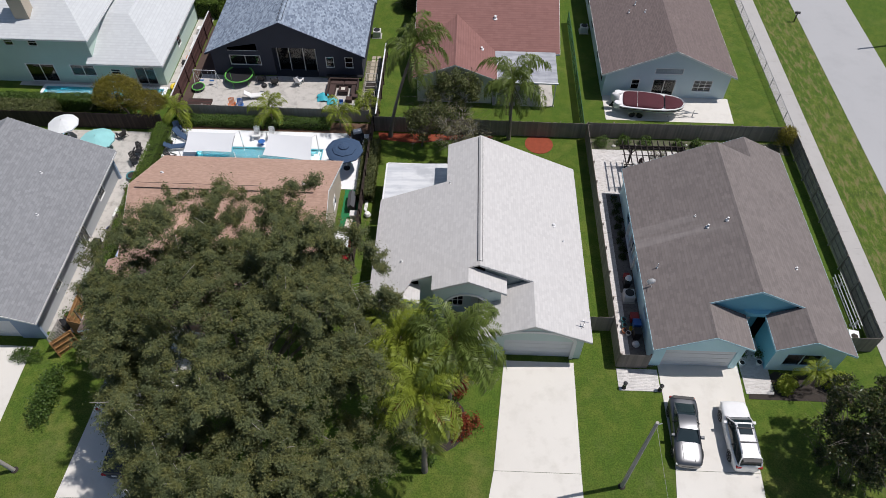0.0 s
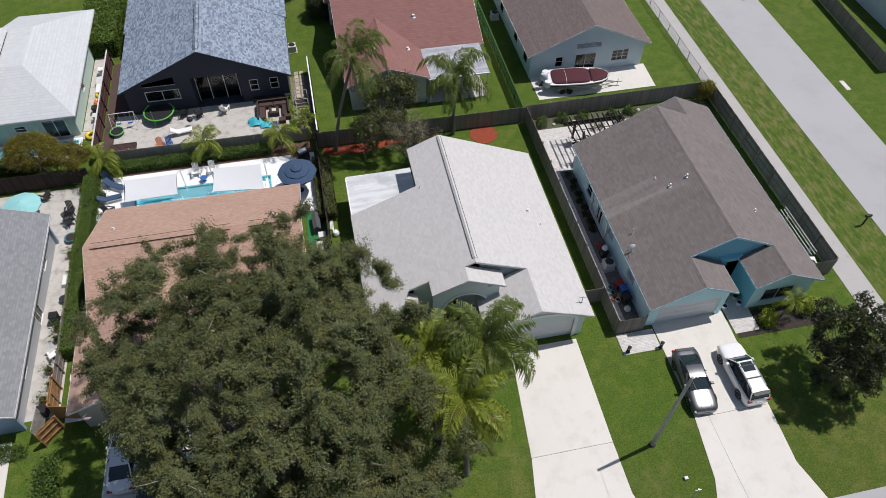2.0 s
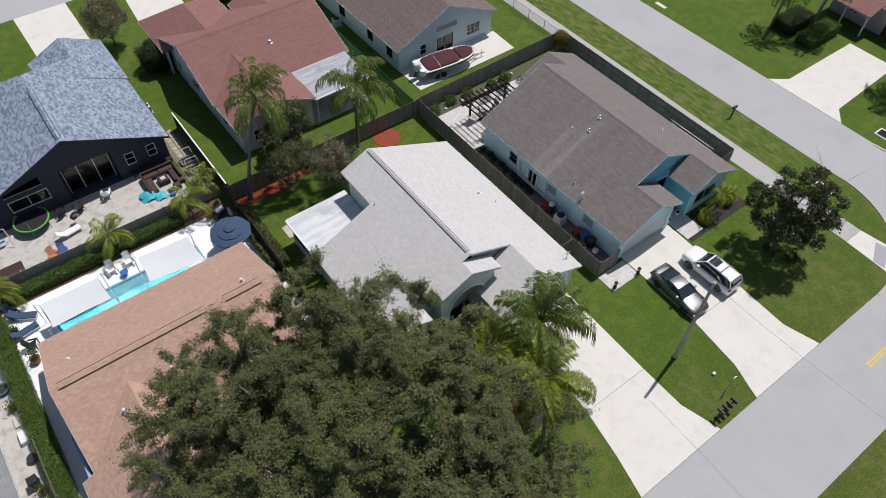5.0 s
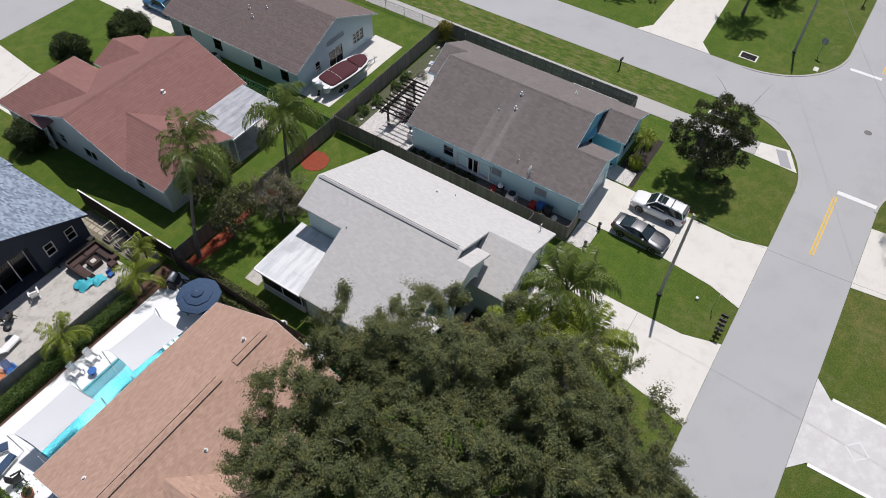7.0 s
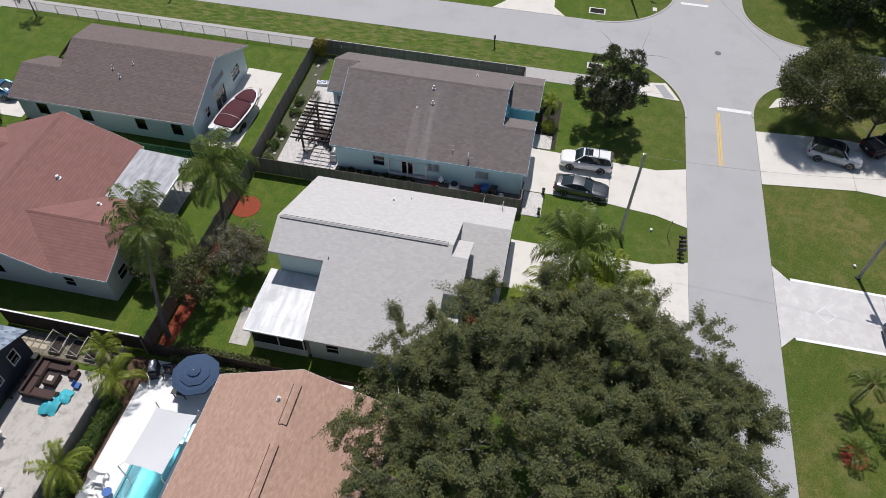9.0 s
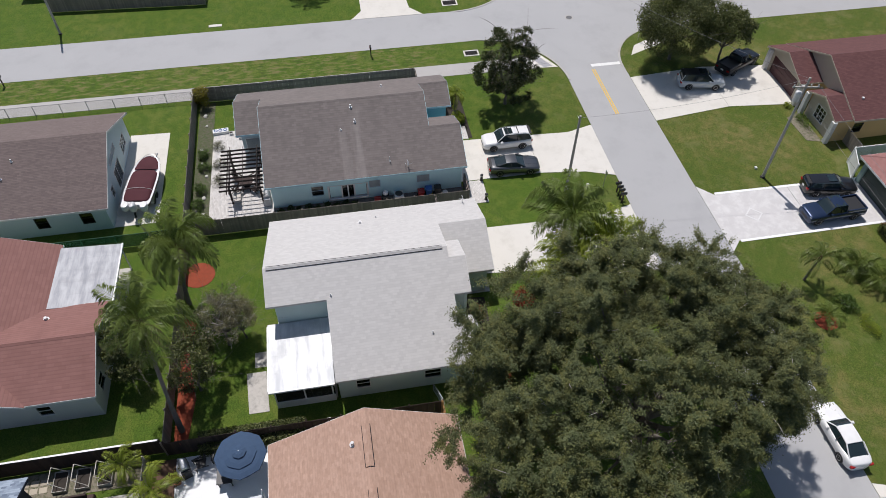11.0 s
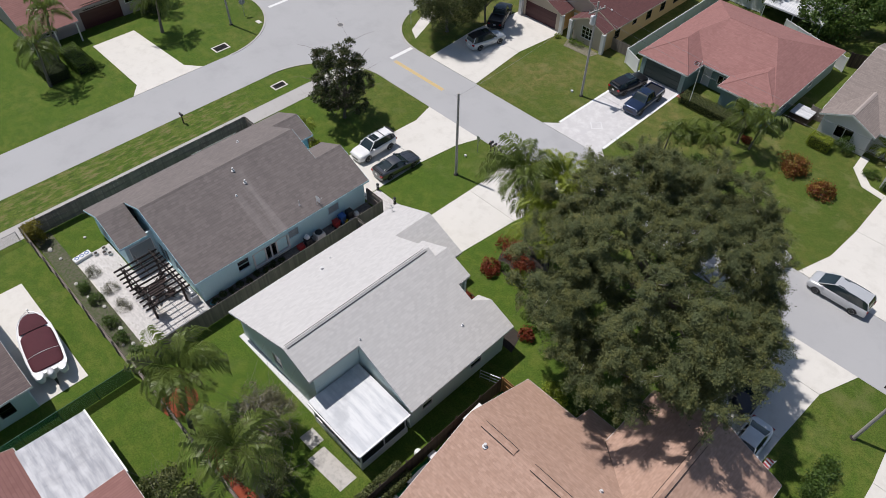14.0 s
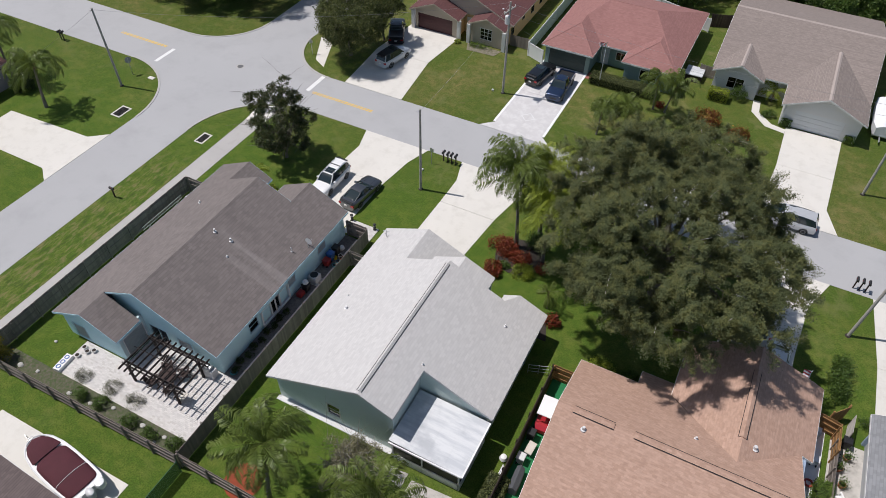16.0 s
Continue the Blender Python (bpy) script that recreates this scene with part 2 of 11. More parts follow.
def grass(name):
    k = Nodes(name)
    p = k.pos()
    b1, b2, b3 = k.noise(0.09, p, 4.0, 0.6), k.noise(0.9, p, 5.0, 0.65), k.noise(9.0, p, 4.0, 0.7)
    # the back lawns are watered and greener than those by the street
    xyz = k.t.nodes.new("ShaderNodeSeparateXYZ")
    k.link(p, xyz.inputs[0])
    wet = k.math('MINIMUM', k.math('MAXIMUM', k.math('MULTIPLY', k.math('SUBTRACT', xyz.outputs[1], 9.0), 0.09), 0.0), 1.0)
    dry = k.math('SUBTRACT', 1.0, k.math('MULTIPLY', wet, 0.75))
    c = k.ramp(b1, [(0.34, (0.080, 0.132, 0.022)), (0.5, (0.122, 0.150, 0.034)), (0.64, (0.185, 0.180, 0.062))])
    c = k.mix(k.math('MULTIPLY', wet, 0.6), c, (0.118, 0.160, 0.028))
    c = k.mix(k.ramp(b2, [(0.38, (0, 0, 0)), (0.6, (0.8, 0.8, 0.8))]), c, (0.068, 0.125, 0.018))
    c = k.mix(k.math('MULTIPLY', k.ramp(b2, [(0.56, (0, 0, 0)), (0.78, (0.75, 0.75, 0.75))]), dry), c, (0.205, 0.19, 0.08))
    c = k.mix(k.ramp(b3, [(0.35, (0.85, 0.85, 0.85)), (0.62, (0, 0, 0))]), c, k.mix(1.0, c, (0.42, 0.48, 0.36), 'MULTIPLY'))
    c = k.mix(k.ramp(k.noise(3.0, p, 5.0, 0.75), [(0.45, (0, 0, 0)), (0.7, (0.5, 0.5, 0.5))]), c, k.mix(1.0, c, (1.5, 1.4, 1.5), 'MULTIPLY'))
    k.b.inputs["Roughness"].default_value = 0.85
    k.b.inputs["Specular IOR Level"].default_value = 0.15
    c = k.mix(wet, k.mix(1.0, c, (1.06, 0.97, 1.0), 'MULTIPLY'), k.mix(1.0, c, (0.98, 1.04, 0.86), 'MULTIPLY'))
    c2 = k.math('MULTIPLY', k.ramp(k.noise(0.32, p, 6.0, 0.72), [(0.53, (0, 0, 0)), (0.68, (0.5, 0.5, 0.5))]), dry)
    c = k.mix(c2, c, (0.21, 0.19, 0.085))
    # the unmown verge beside the crossing street: tufts and thatch
    side = k.math('MULTIPLY', k.math('SUBTRACT', xyz.outputs[0], 33.2), k.math('SUBTRACT', 37.6, xyz.outputs[0]))
    verge = k.math('MULTIPLY', k.math('MINIMUM', k.math('MAXIMUM', side, 0.0), 1.0), k.math('MINIMUM', k.math('MAXIMUM', k.math('MULTIPLY', k.math('SUBTRACT', xyz.outputs[1], 22.0), 0.2), 0.0), 1.0))
    mp = k.n("Mapping")
    mp.inputs["Scale"].default_value = (2.4, 0.7, 1.0)
    k.link(p, mp.inputs["Vector"])
    tuft = k.noise(1.0, mp.outputs[0], 5.0, 0.7)
    c = k.mix(k.math('MULTIPLY', verge, k.ramp(tuft, [(0.5, (0, 0, 0)), (0.62, (0.7, 0.7, 0.7))])), c, (0.21, 0.17, 0.085))
    c = k.mix(k.math('MULTIPLY', verge, k.ramp(tuft, [(0.36, (0.8, 0.8, 0.8)), (0.46, (0, 0, 0))])), c, (0.05, 0.075, 0.018))
    k.link(c, k.b.inputs["Base Color"])
    k.bump(k.noise(22.0, p, 4.0, 0.8), 0.7, 0.06)
    return k.m


def glassy(name, col, rough=0.03, trans=0.85):
    k = Nodes(name)
    k.b.inputs["Base Color"].default_value = (*col, 1)
    k.b.inputs["Roughness"].default_value = rough
    k.b.inputs["Transmission Weight"].default_value = trans
    return k.m


GRASS = grass("lawn_grass")
ASPHALT = surf("bleached_asphalt", (0.40, 0.40, 0.405), 0.9, 0.07, 0.12, 30.0, 0.35, dirt=(0.33, 0.33, 0.335), dirt_at=(0.5, 0.85))
CONCRETE = surf("driveway_concrete", (0.66, 0.635, 0.585), 0.85, 0.06, 0.35, 22.0, 0.2, dirt=(0.53, 0.505, 0.455), dirt_at=(0.5, 0.85))
OLD_CONCRETE = surf("weathered_concrete", (0.52, 0.495, 0.46), 0.9, 0.14, 0.6, 18.0, 0.25, dirt=(0.30, 0.285, 0.26), dirt_at=(0.48, 0.72))
WALKWAY = surf("pavement_concrete", (0.43, 0.415, 0.40), 0.9, 0.1, 0.4, 18.0, 0.25, dirt=(0.34, 0.325, 0.305))
POOL_DECK = surf("white_deck_coating", (0.80, 0.81, 0.82), 0.7, 0.05, 0.5, 12.0, 0.1)
ROOF_GREY = shingles("light_grey_shingles", (0.622, 0.607, 0.592), (0.55, 0.536, 0.524), (0.40, 0.39, 0.385), row=0.2, tab=0.32, line=0.2, bands=0.12, dab=4.0, streak=0.03, blotch=0.12)
ROOF_BROWN = shingles("grey_brown_shingles", (0.278, 0.240, 0.228), (0.215, 0.186, 0.178), (0.115, 0.1, 0.094), row=0.22, tab=0.36, line=0.3, bands=0.34, dab=1.3, streak=0.38, blotch=0.85, stain=(0.36, 0.33, 0.315))
ROOF_UMBER = shingles("umber_shingles", (0.245, 0.19, 0.178), (0.185, 0.142, 0.135), (0.105, 0.082, 0.078), streak=0.3)
ROOF_RED = shingles("faded_red_shingles", (0.335, 0.168, 0.148), (0.295, 0.143, 0.124), (0.15, 0.07, 0.062), row=0.26, tab=0.5, line=0.38, bands=0.3, dab=0.8, streak=0.3, blotch=0.6)
ROOF_ROSE = shingles("rose_red_shingles", (0.39, 0.195, 0.177), (0.335, 0.16, 0.144), (0.23, 0.11, 0.10), row=0.2, line=0.2, bands=0.4, dab=0.9, streak=0.2, blotch=0.7)
ROOF_MAROON = shingles("maroon_shingles", (0.185, 0.078, 0.074), (0.14, 0.056, 0.055), (0.075, 0.03, 0.03), streak=0.2)
ROOF_PEACH = shingles("peach_brown_shingles", (0.625, 0.420, 0.325), (0.515, 0.335, 0.252), (0.29, 0.17, 0.125), row=0.17, tab=0.3, line=0.16, bands=0.6, dab=5.0, streak=0.2, blotch=0.7)
ROOF_BLUE = shingles("blue_grey_shingles", (0.42, 0.50, 0.60), (0.15, 0.19, 0.26), (0.10, 0.125, 0.17), row=0.17, tab=0.3, line=0.2, bands=0.35, dab=2.4, streak=0.15)
ROOF_SLATE = shingles("mid_grey_shingles", (0.33, 0.338, 0.352), (0.25, 0.257, 0.27), (0.15, 0.155, 0.165), row=0.2, tab=0.3, line=0.35, bands=0.2, dab=3.0, streak=0.3)
ROOF_WHITE = shingles("white_grey_shingles", (0.615, 0.64, 0.645), (0.565, 0.585, 0.595), (0.42, 0.435, 0.445), row=0.3, streak=0.05, blotch=0.12, line=0.35, bands=0.2)
ROOF_TAN = shingles("tan_shingles", (0.36, 0.30, 0.27), (0.285, 0.235, 0.21), (0.18, 0.15, 0.135), streak=0.2)
CAP_TAN = surf("pale_ridge_cap", (0.40, 0.34, 0.31), 0.9)
WHITE = surf("white_paint", (0.78, 0.78, 0.77), 0.5, 0.05, 0.8, 10.0, 0.04)
FASCIA_GREY = surf("grey_white_fascia", (0.62, 0.62, 0.62), 0.55, 0.06)
WALL_SAGE = surf("sage_grey_stucco", (0.60, 0.70, 0.67), 0.85, 0.08, 0.5, 16.0, 0.25)
WALL_AQUA = surf("aqua_blue_stucco", (0.63, 0.89, 0.94), 0.85, 0.08, 0.5, 16.0, 0.25)
TRIM_AQUA = surf("pale_aqua_trim", (0.50, 0.72, 0.80), 0.6, 0.05)
ENTRY_TEAL = surf("teal_blue_stucco", (0.22, 0.54, 0.65), 0.8, 0.08, 0.5, 16.0, 0.2)
WALL_PALE = surf("pale_blue_grey_siding", (0.58, 0.68, 0.71), 0.75, 0.06)
WALL_NAVY = surf("navy_blue_stucco", (0.040, 0.045, 0.066), 0.8, 0.15)
WALL_MINT = surf("mint_green_stucco", (0.50, 0.63, 0.56), 0.85, 0.07)
WALL_WHITE = surf("off_white_stucco", (0.68, 0.68, 0.67), 0.85, 0.07)
WALL_BEIGE = surf("beige_stucco", (0.52, 0.45, 0.36), 0.85, 0.08)
WALL_YELLOW = surf("ochre_stucco", (0.58, 0.42, 0.20), 0.85, 0.08)
WALL_GREEN = surf("dusty_green_stucco", (0.22, 0.31, 0.29), 0.85, 0.08)
WALL_STEEL = surf("steel_blue_stucco", (0.30, 0.38, 0.50), 0.85, 0.08)
WALL_MAUVE = surf("mauve_grey_stucco", (0.42, 0.36, 0.37), 0.85, 0.08)
GLASS = glassy("window_glass", (0.30, 0.34, 0.37), 0.03, 1.0)
# near-black colour that stands for unlit depth: rooms, vent slots, drain pits
DARK = surf("unlit_depth_black", (0.02, 0.02, 0.022), 0.9, 0.1)
METAL = surf("galvanised_metal", (0.55, 0.56, 0.58), 0.4, 0.08, metal=0.7)
LEAD = surf("pale_vent_pipe", (0.70, 0.70, 0.70), 0.6, 0.1)
BLACK = surf("black_plastic", (0.018, 0.018, 0.02), 0.5, 0.1)
def streaked(name, col, dirt, rough):
    """Sheet panels with rain streaks down their fall."""
    k = Nodes(name)
    mp = k.n("Mapping")
    mp.inputs["Scale"].default_value = (0.35, 2.2, 1.0)
    k.link(k.pos(), mp.inputs["Vector"])
    run, spot = k.noise(1.0, mp.outputs[0], 5.0, 0.62), k.noise(0.5, k.pos(), 4.0, 0.6)
    c = k.mix(k.ramp(run, [(0.4, (0, 0, 0)), (0.62, (0.8, 0.8, 0.8))]), col, dirt)
    c = k.mix(k.ramp(spot, [(0.5, (0, 0, 0)), (0.7, (0.6, 0.6, 0.6))]), c, dim(dirt, 0.8))
    k.link(c, k.b.inputs["Base Color"])
    k.link(k.math('ADD', k.math('MULTIPLY', run, 0.5), rough - 0.25), k.b.inputs["Roughness"])
    return k.m


PANEL_WHITE = streaked("white_insulated_panel", (0.66, 0.67, 0.68), (0.46, 0.48, 0.51), 0.45)
PANEL_GREY = streaked("aged_white_metal_panel", (0.42, 0.43, 0.455), (0.24, 0.25, 0.28), 0.5)
GARAGE_WHITE = surf("white_garage_panel", (0.66, 0.68, 0.69), 0.5, 0.05)
GARAGE_MAROON = surf("maroon_garage_panel", (0.075, 0.018, 0.022), 0.5, 0.08)
GARAGE_GREEN = surf("dark_green_garage_panel", (0.022, 0.045, 0.042), 0.5, 0.08)
FENCE_GREY = surf("weathered_grey_boards", (0.285, 0.245, 0.215), 0.9, 0.2, 1.2, 18.0, 0.4, each=0.28)
FENCE_PALE = surf("silver_weathered_boards", (0.40, 0.375, 0.345), 0.9, 0.2, 1.2, 18.0, 0.4, each=0.15)
FENCE_DARK = surf("dark_brown_boards", (0.065, 0.043, 0.035), 0.9, 0.2, 1.2, 18.0, 0.4, each=0.45)
FENCE_RUST = surf("red_brown_boards", (0.10, 0.045, 0.04), 0.9, 0.2, 1.2, 18.0, 0.4, each=0.35)
FENCE_FRESH = surf("new_cedar_boards", (0.44, 0.24, 0.095), 0.9, 0.2, 1.2, 18.0, 0.4, each=0.3)
VINYL = surf("white_vinyl", (0.76, 0.77, 0.76), 0.4, 0.04)
PALE_TWIG = surf("pale_grey_twigs", (0.36, 0.34, 0.30), 0.9, 0.2)
BARK = surf("grey_bark", (0.17, 0.15, 0.13), 0.9, 0.25, 2.0, 24.0, 0.6, dist=0.03)
PALM_BARK = surf("palm_bark", (0.20, 0.175, 0.15), 0.9, 0.25, 2.0, 18.0, 0.6, dist=0.03)
LIVE_OAK_LEAF = foliage("live_oak_leaves", (0.078, 0.098, 0.042), (0.100, 0.123, 0.053), (0.140, 0.160, 0.076), 0.65, 0.22, (1.45, 1.25, 0.98))
OAK_LEAF = foliage("oak_leaves", (0.060, 0.078, 0.028), (0.116, 0.140, 0.053), (0.235, 0.250, 0.112), through=0.34)
MAGNOLIA_LEAF = foliage("magnolia_leaves", (0.026, 0.042, 0.014), (0.05, 0.075, 0.024), (0.12, 0.105, 0.05), 0.35)
SHRUB_LEAF = foliage("shrub_leaves", (0.04, 0.085, 0.014), (0.075, 0.135, 0.024), (0.125, 0.19, 0.045))
HEDGE_LEAF = foliage("hedge_leaves", (0.065, 0.13, 0.018), (0.12, 0.195, 0.03), (0.19, 0.265, 0.055))
LIME_LEAF = foliage("lime_leaves", (0.16, 0.22, 0.02), (0.27, 0.34, 0.035), (0.36, 0.40, 0.06))
OLIVE_LEAF = foliage("olive_gold_leaves", (0.12, 0.115, 0.016), (0.23, 0.20, 0.028), (0.31, 0.27, 0.05), through=0.35)
SILVER_LEAF = foliage("silver_grey_leaves", (0.17, 0.18, 0.105), (0.28, 0.265, 0.19), (0.37, 0.33, 0.25), through=0.42)
RED_LEAF = foliage("croton_leaves", (0.12, 0.020, 0.014), (0.27, 0.045, 0.02), (0.20, 0.085, 0.025))
CROTON_LEAF = foliage("mixed_croton_leaves", (0.15, 0.03, 0.014), (0.22, 0.085, 0.022), (0.36, 0.24, 0.05))
GREY_LEAF = foliage("ash_grey_leaves", (0.12, 0.125, 0.105), (0.22, 0.225, 0.195), (0.32, 0.32, 0.28))
PALM_LEAF = foliage("palm_leaflets", (0.082, 0.125, 0.025), (0.135, 0.185, 0.042), (0.225, 0.255, 0.075), 0.4)
ARECA_LEAF = foliage("yellow_green_palm_leaflets", (0.14, 0.20, 0.026), (0.24, 0.30, 0.042), (0.38, 0.40, 0.085), 0.4)
WOOD_LEAF = foliage("woodland_leaves", (0.020, 0.036, 0.011), (0.042, 0.068, 0.018), (0.085, 0.115, 0.03))
RED_MULCH = surf("red_mulch", (0.30, 0.062, 0.028), 0.95, 0.3, 3.0, 40.0, 0.6, dist=0.03)
DARK_MULCH = surf("dark_mulch", (0.045, 0.036, 0.03), 0.95, 0.3, 3.0, 40.0, 0.6, dist=0.03)
TAN_SOIL = surf("sandy_soil", (0.24, 0.21, 0.16), 0.95, 0.25, 2.0, 30.0, 0.5, dirt=(0.09, 0.10, 0.05), dirt_at=(0.45, 0.65))
TURF = surf("green_artificial_turf", (0.012, 0.16, 0.055), 0.9, 0.1)
PAVER = island("pale_pavers", (0.56, 0.53, 0.50), (0.70, 0.675, 0.65), c=(0.63, 0.605, 0.585))
WATER = glassy("pool_water", (0.74, 0.96, 0.98), 0.04, 0.9)
POOL_TILE = surf("turquoise_pool_plaster", (0.11, 0.45, 0.53), 0.6, 0.08)
YELLOW_LINE = surf("yellow_road_paint", (0.72, 0.48, 0.10), 0.8, 0.12, 2.0)
WHITE_LINE = surf("white_road_paint", (0.74, 0.74, 0.73), 0.8, 0.1, 2.0)
POLE_WOOD = surf("grey_pole_timber", (0.40, 0.38, 0.35), 0.9, 0.15, 1.5, 25.0, 0.3)
WIRE = surf("grey_wire", (0.26, 0.26, 0.265), 0.6, 0.05)


# ---------------------------------------------------------------- ground, roads, paving
POOLS = [(-23.9, -12.4, 44.2, 46.95), (-41.2, -29.4, 53.4, 54.9)]


def cut_sheet(shape, x0, x1, y0, y1, z, holes):
    xs = sorted({x0, x1, *[v for h in holes for v in h[:2]]})
    ys = sorted({y0, y1, *[v for h in holes for v in h[2:]]})
    for xa, xb in zip(xs, xs[1:]):
        for ya, yb in zip(ys, ys[1:]):
            if not any(h[0] <= xa and xb <= h[1] and h[2] <= ya and yb <= h[3] for h in holes):
                shape.add([(xa, ya, z), (xb, ya, z), (xb, yb, z), (xa, yb, z)], [(0, 1, 2, 3)])
    return shape


solo("ground", cut_sheet(Shape(), -2500, 2500, -2500, 2500, 0.0, POOLS), GRASS, "mown green lawn over flat sandy ground", "ground", kind="structure")


def arc(cx, cy, r, a0, a1, n=14):
    return [(cx + r * math.cos(radians(a0 + (a1 - a0) * i / n)), cy + r * math.sin(radians(a0 + (a1 - a0) * i / n))) for i in range(n + 1)]


outline = [(-260, 4.35)] + arc(29.9, -2.65, 7.0, 90, 0) + [(36.9, -260), (43.9, -260)] + arc(51.0, -3.0, 7.1, 180, 90) + [(260, 4.1), (260, 11.9)]
outline += arc(53.0, 20.9, 9.0, 270, 180) + [(44.0, 260), (37.4, 260)] + arc(28.4, 20.05, 9.0, 0, -90) + [(-260, 11.05)]
solo("road", Shape().prism(outline, -0.05, 0.015), ASPHALT, "sun-bleached grey asphalt street with a crossing", "road", kind="structure")
solo("road_back", Shape().prism([(-260, 88.2), (36, 88.2), (36, 95), (-260, 95)], -0.05, 0.015), ASPHALT, "sun-bleached grey asphalt back street", "road", kind="structure")


def ribbon(pts, width, z0, z1):
    """A strip of that width along a line, on its left."""
    pts = [Vector(p) for p in pts]
    out = []
    for i, p in enumerate(pts):
        d = (pts[min(i + 1, len(pts) - 1)] - pts[max(i - 1, 0)]).normalized()
        out.append((p.x - d.y * width, p.y + d.x * width))
    return Shape().prism([(p.x, p.y) for p in pts] + out[::-1], z0, z1)


for name, pts in (("kerb_south", arc(29.9, -2.65, 7.0, 90, 0)), ("kerb_north", arc(28.4, 20.05, 9.0, 0, -90)), ("kerb_east", arc(53.0, 20.9, 9.0, 270, 180)),
                  ("kerb_far", arc(51.0, -3.0, 7.1, 180, 90))):
    solo(name, ribbon(pts[::-1], -0.22, -0.05, 0.06), WALKWAY, "low pale concrete kerb round the street corner", "kerb", kind="structure")

marks = thing("road_marking", (26, 7.8, 0.015), "faded double yellow line and white stop bar on the road", "road marking", kind="structure")
for y in (7.66, 7.90):
    part("yellow_line", Shape().box(21.95, 29.9, y, y + 0.13, 0.0, 0.02), YELLOW_LINE, marks, "faded yellow line")
part("stop_bar", Shape().box(30.35, 30.85, 4.45, 7.85, 0.0, 0.02), WHITE_LINE, marks, "white stop bar")
marks = thing("road_marking", (54, 8.0, 0.015), "faded double yellow line and white stop bar past the crossing", "road marking", kind="structure")
for y in (7.92, 8.16):
    part("yellow_line", Shape().box(51.2, 58.6, y, y + 0.13, 0.0, 0.02), YELLOW_LINE, marks, "faded yellow line")
part("stop_bar", Shape().box(49.85, 50.3, 8.1, 11.3, 0.0, 0.02), WHITE_LINE, marks, "white stop bar")
hole = thing("manhole_cover", (40.5, 7.4, 0.015), "round cast-iron manhole cover set in asphalt", "manhole cover")
part("cover", Shape().lathe([(0.36, 0.0), (0.36, 0.012), (0.33, 0.016), (0.05, 0.018)], 20), surf("cast_iron", (0.14, 0.14, 0.145), 0.6), hole, here=True)
part("ring", Shape().loft([[(r * math.cos(a), r * math.sin(a), z) for a in (2 * math.pi * i / 24 for i in range(24))] for r, z in ((0.46, 0.0), (0.46, 0.012), (0.38, 0.012), (0.38, 0.0))], cap=False), OLD_CONCRETE, hole, here=True)


def slabs(name, polys, mat, label, category="driveway", z=0.035, kind="structure"):
    """A paved area of several cast slabs with open joints between."""
    cx = sum(p[0] for q in polys for p in q) / sum(len(q) for q in polys)
    cy = sum(p[1] for q in polys for p in q) / sum(len(q) for q in polys)
    base = thing(name, (cx, cy, 0), label, category, kind=kind)
    for q in polys:
        mx, my = sum(p[0] for p in q) / len(q), sum(p[1] for p in q) / len(q)
        top = [(mx + (x - mx) * 0.9993, my + (y - my) * 0.9993) for x, y in q]
        part("slab", Shape().prism(top, -0.06, z), mat, base)
    return base


slabs("driveway_grey_house", [[(2.95, 17.4), (8.6, 17.4), (8.75, 25.55), (3.75, 25.55)],
                              [(1.6, 11.07), (9.4, 11.07), (8.6, 13.9), (8.6, 17.38), (2.95, 17.38), (2.3, 13.9)]], CONCRETE,
      "pale clean concrete driveway in cast slabs")
slabs("driveway_blue_house", [[(14.75, 17.9), (20.2, 17.9), (20.5, 26.0), (14.75, 26.0)], [(13.3, 11.07), (20.75, 11.07), (20.0, 13.7), (20.2, 17.88), (14.72, 17.88), (14.2, 13.7)]], CONCRETE, "pale concrete driveway with two parked cars")
slabs("driveway_peach_house", [[(-24.3, 20.0), (-18.6, 20.0), (-18.4, 26.2), (-24.2, 26.2)], [(-24.6, 14.6), (-18.9, 14.6), (-18.6, 19.98), (-24.3, 19.98)],
                               [(-25.95, 11.07), (-17.9, 11.07), (-18.9, 14.58), (-24.6, 14.58)]], CONCRETE, "concrete driveway dappled with tree shade")
slabs("driveway_steel_house", [[(-36.2, 18.5), (-30.2, 18.5), (-30.4, 25.3), (-36.2, 25.3)], [(-37, 11.07), (-29.4, 11.07), (-30.2, 18.48), (-36.2, 18.48)]], CONCRETE,
      "pale concrete driveway of the end house")
slabs("driveway_rose_house", [[(3.75, -4.0), (9.35, -4.0), (9.05, -11.6), (3.8, -11.6)], [(3.7, 3.3), (9.3, 3.1), (9.35, -3.98), (3.75, -3.98)],
                              [(2.6, 4.33), (10.6, 4.33), (9.3, 3.1), (3.7, 3.3)]], surf("worn_stencilled_concrete", (0.565, 0.55, 0.545), 0.85, 0.08, 0.5, 22.0, 0.2, dirt=(0.64, 0.63, 0.62), dirt_at=(0.45, 0.7)), "worn pale concrete driveway with a border band")
for pts in ([(3.5, 3.2), (3.75, 3.2), (3.8, -11.5), (3.55, -11.5)], [(9.3, 3.0), (9.55, 3.0), (9.3, -11.5), (9.05, -11.5)]):
    solo("driveway_border", Shape().prism(pts, -0.05, 0.04), POOL_DECK, "pale border band along a worn driveway", "driveway", kind="structure")
dia = thing("driveway_inlay", (6.4, 0.65, 0.035), "faded white diamond outline stencilled on a driveway", "driveway", turn=0, kind="structure")
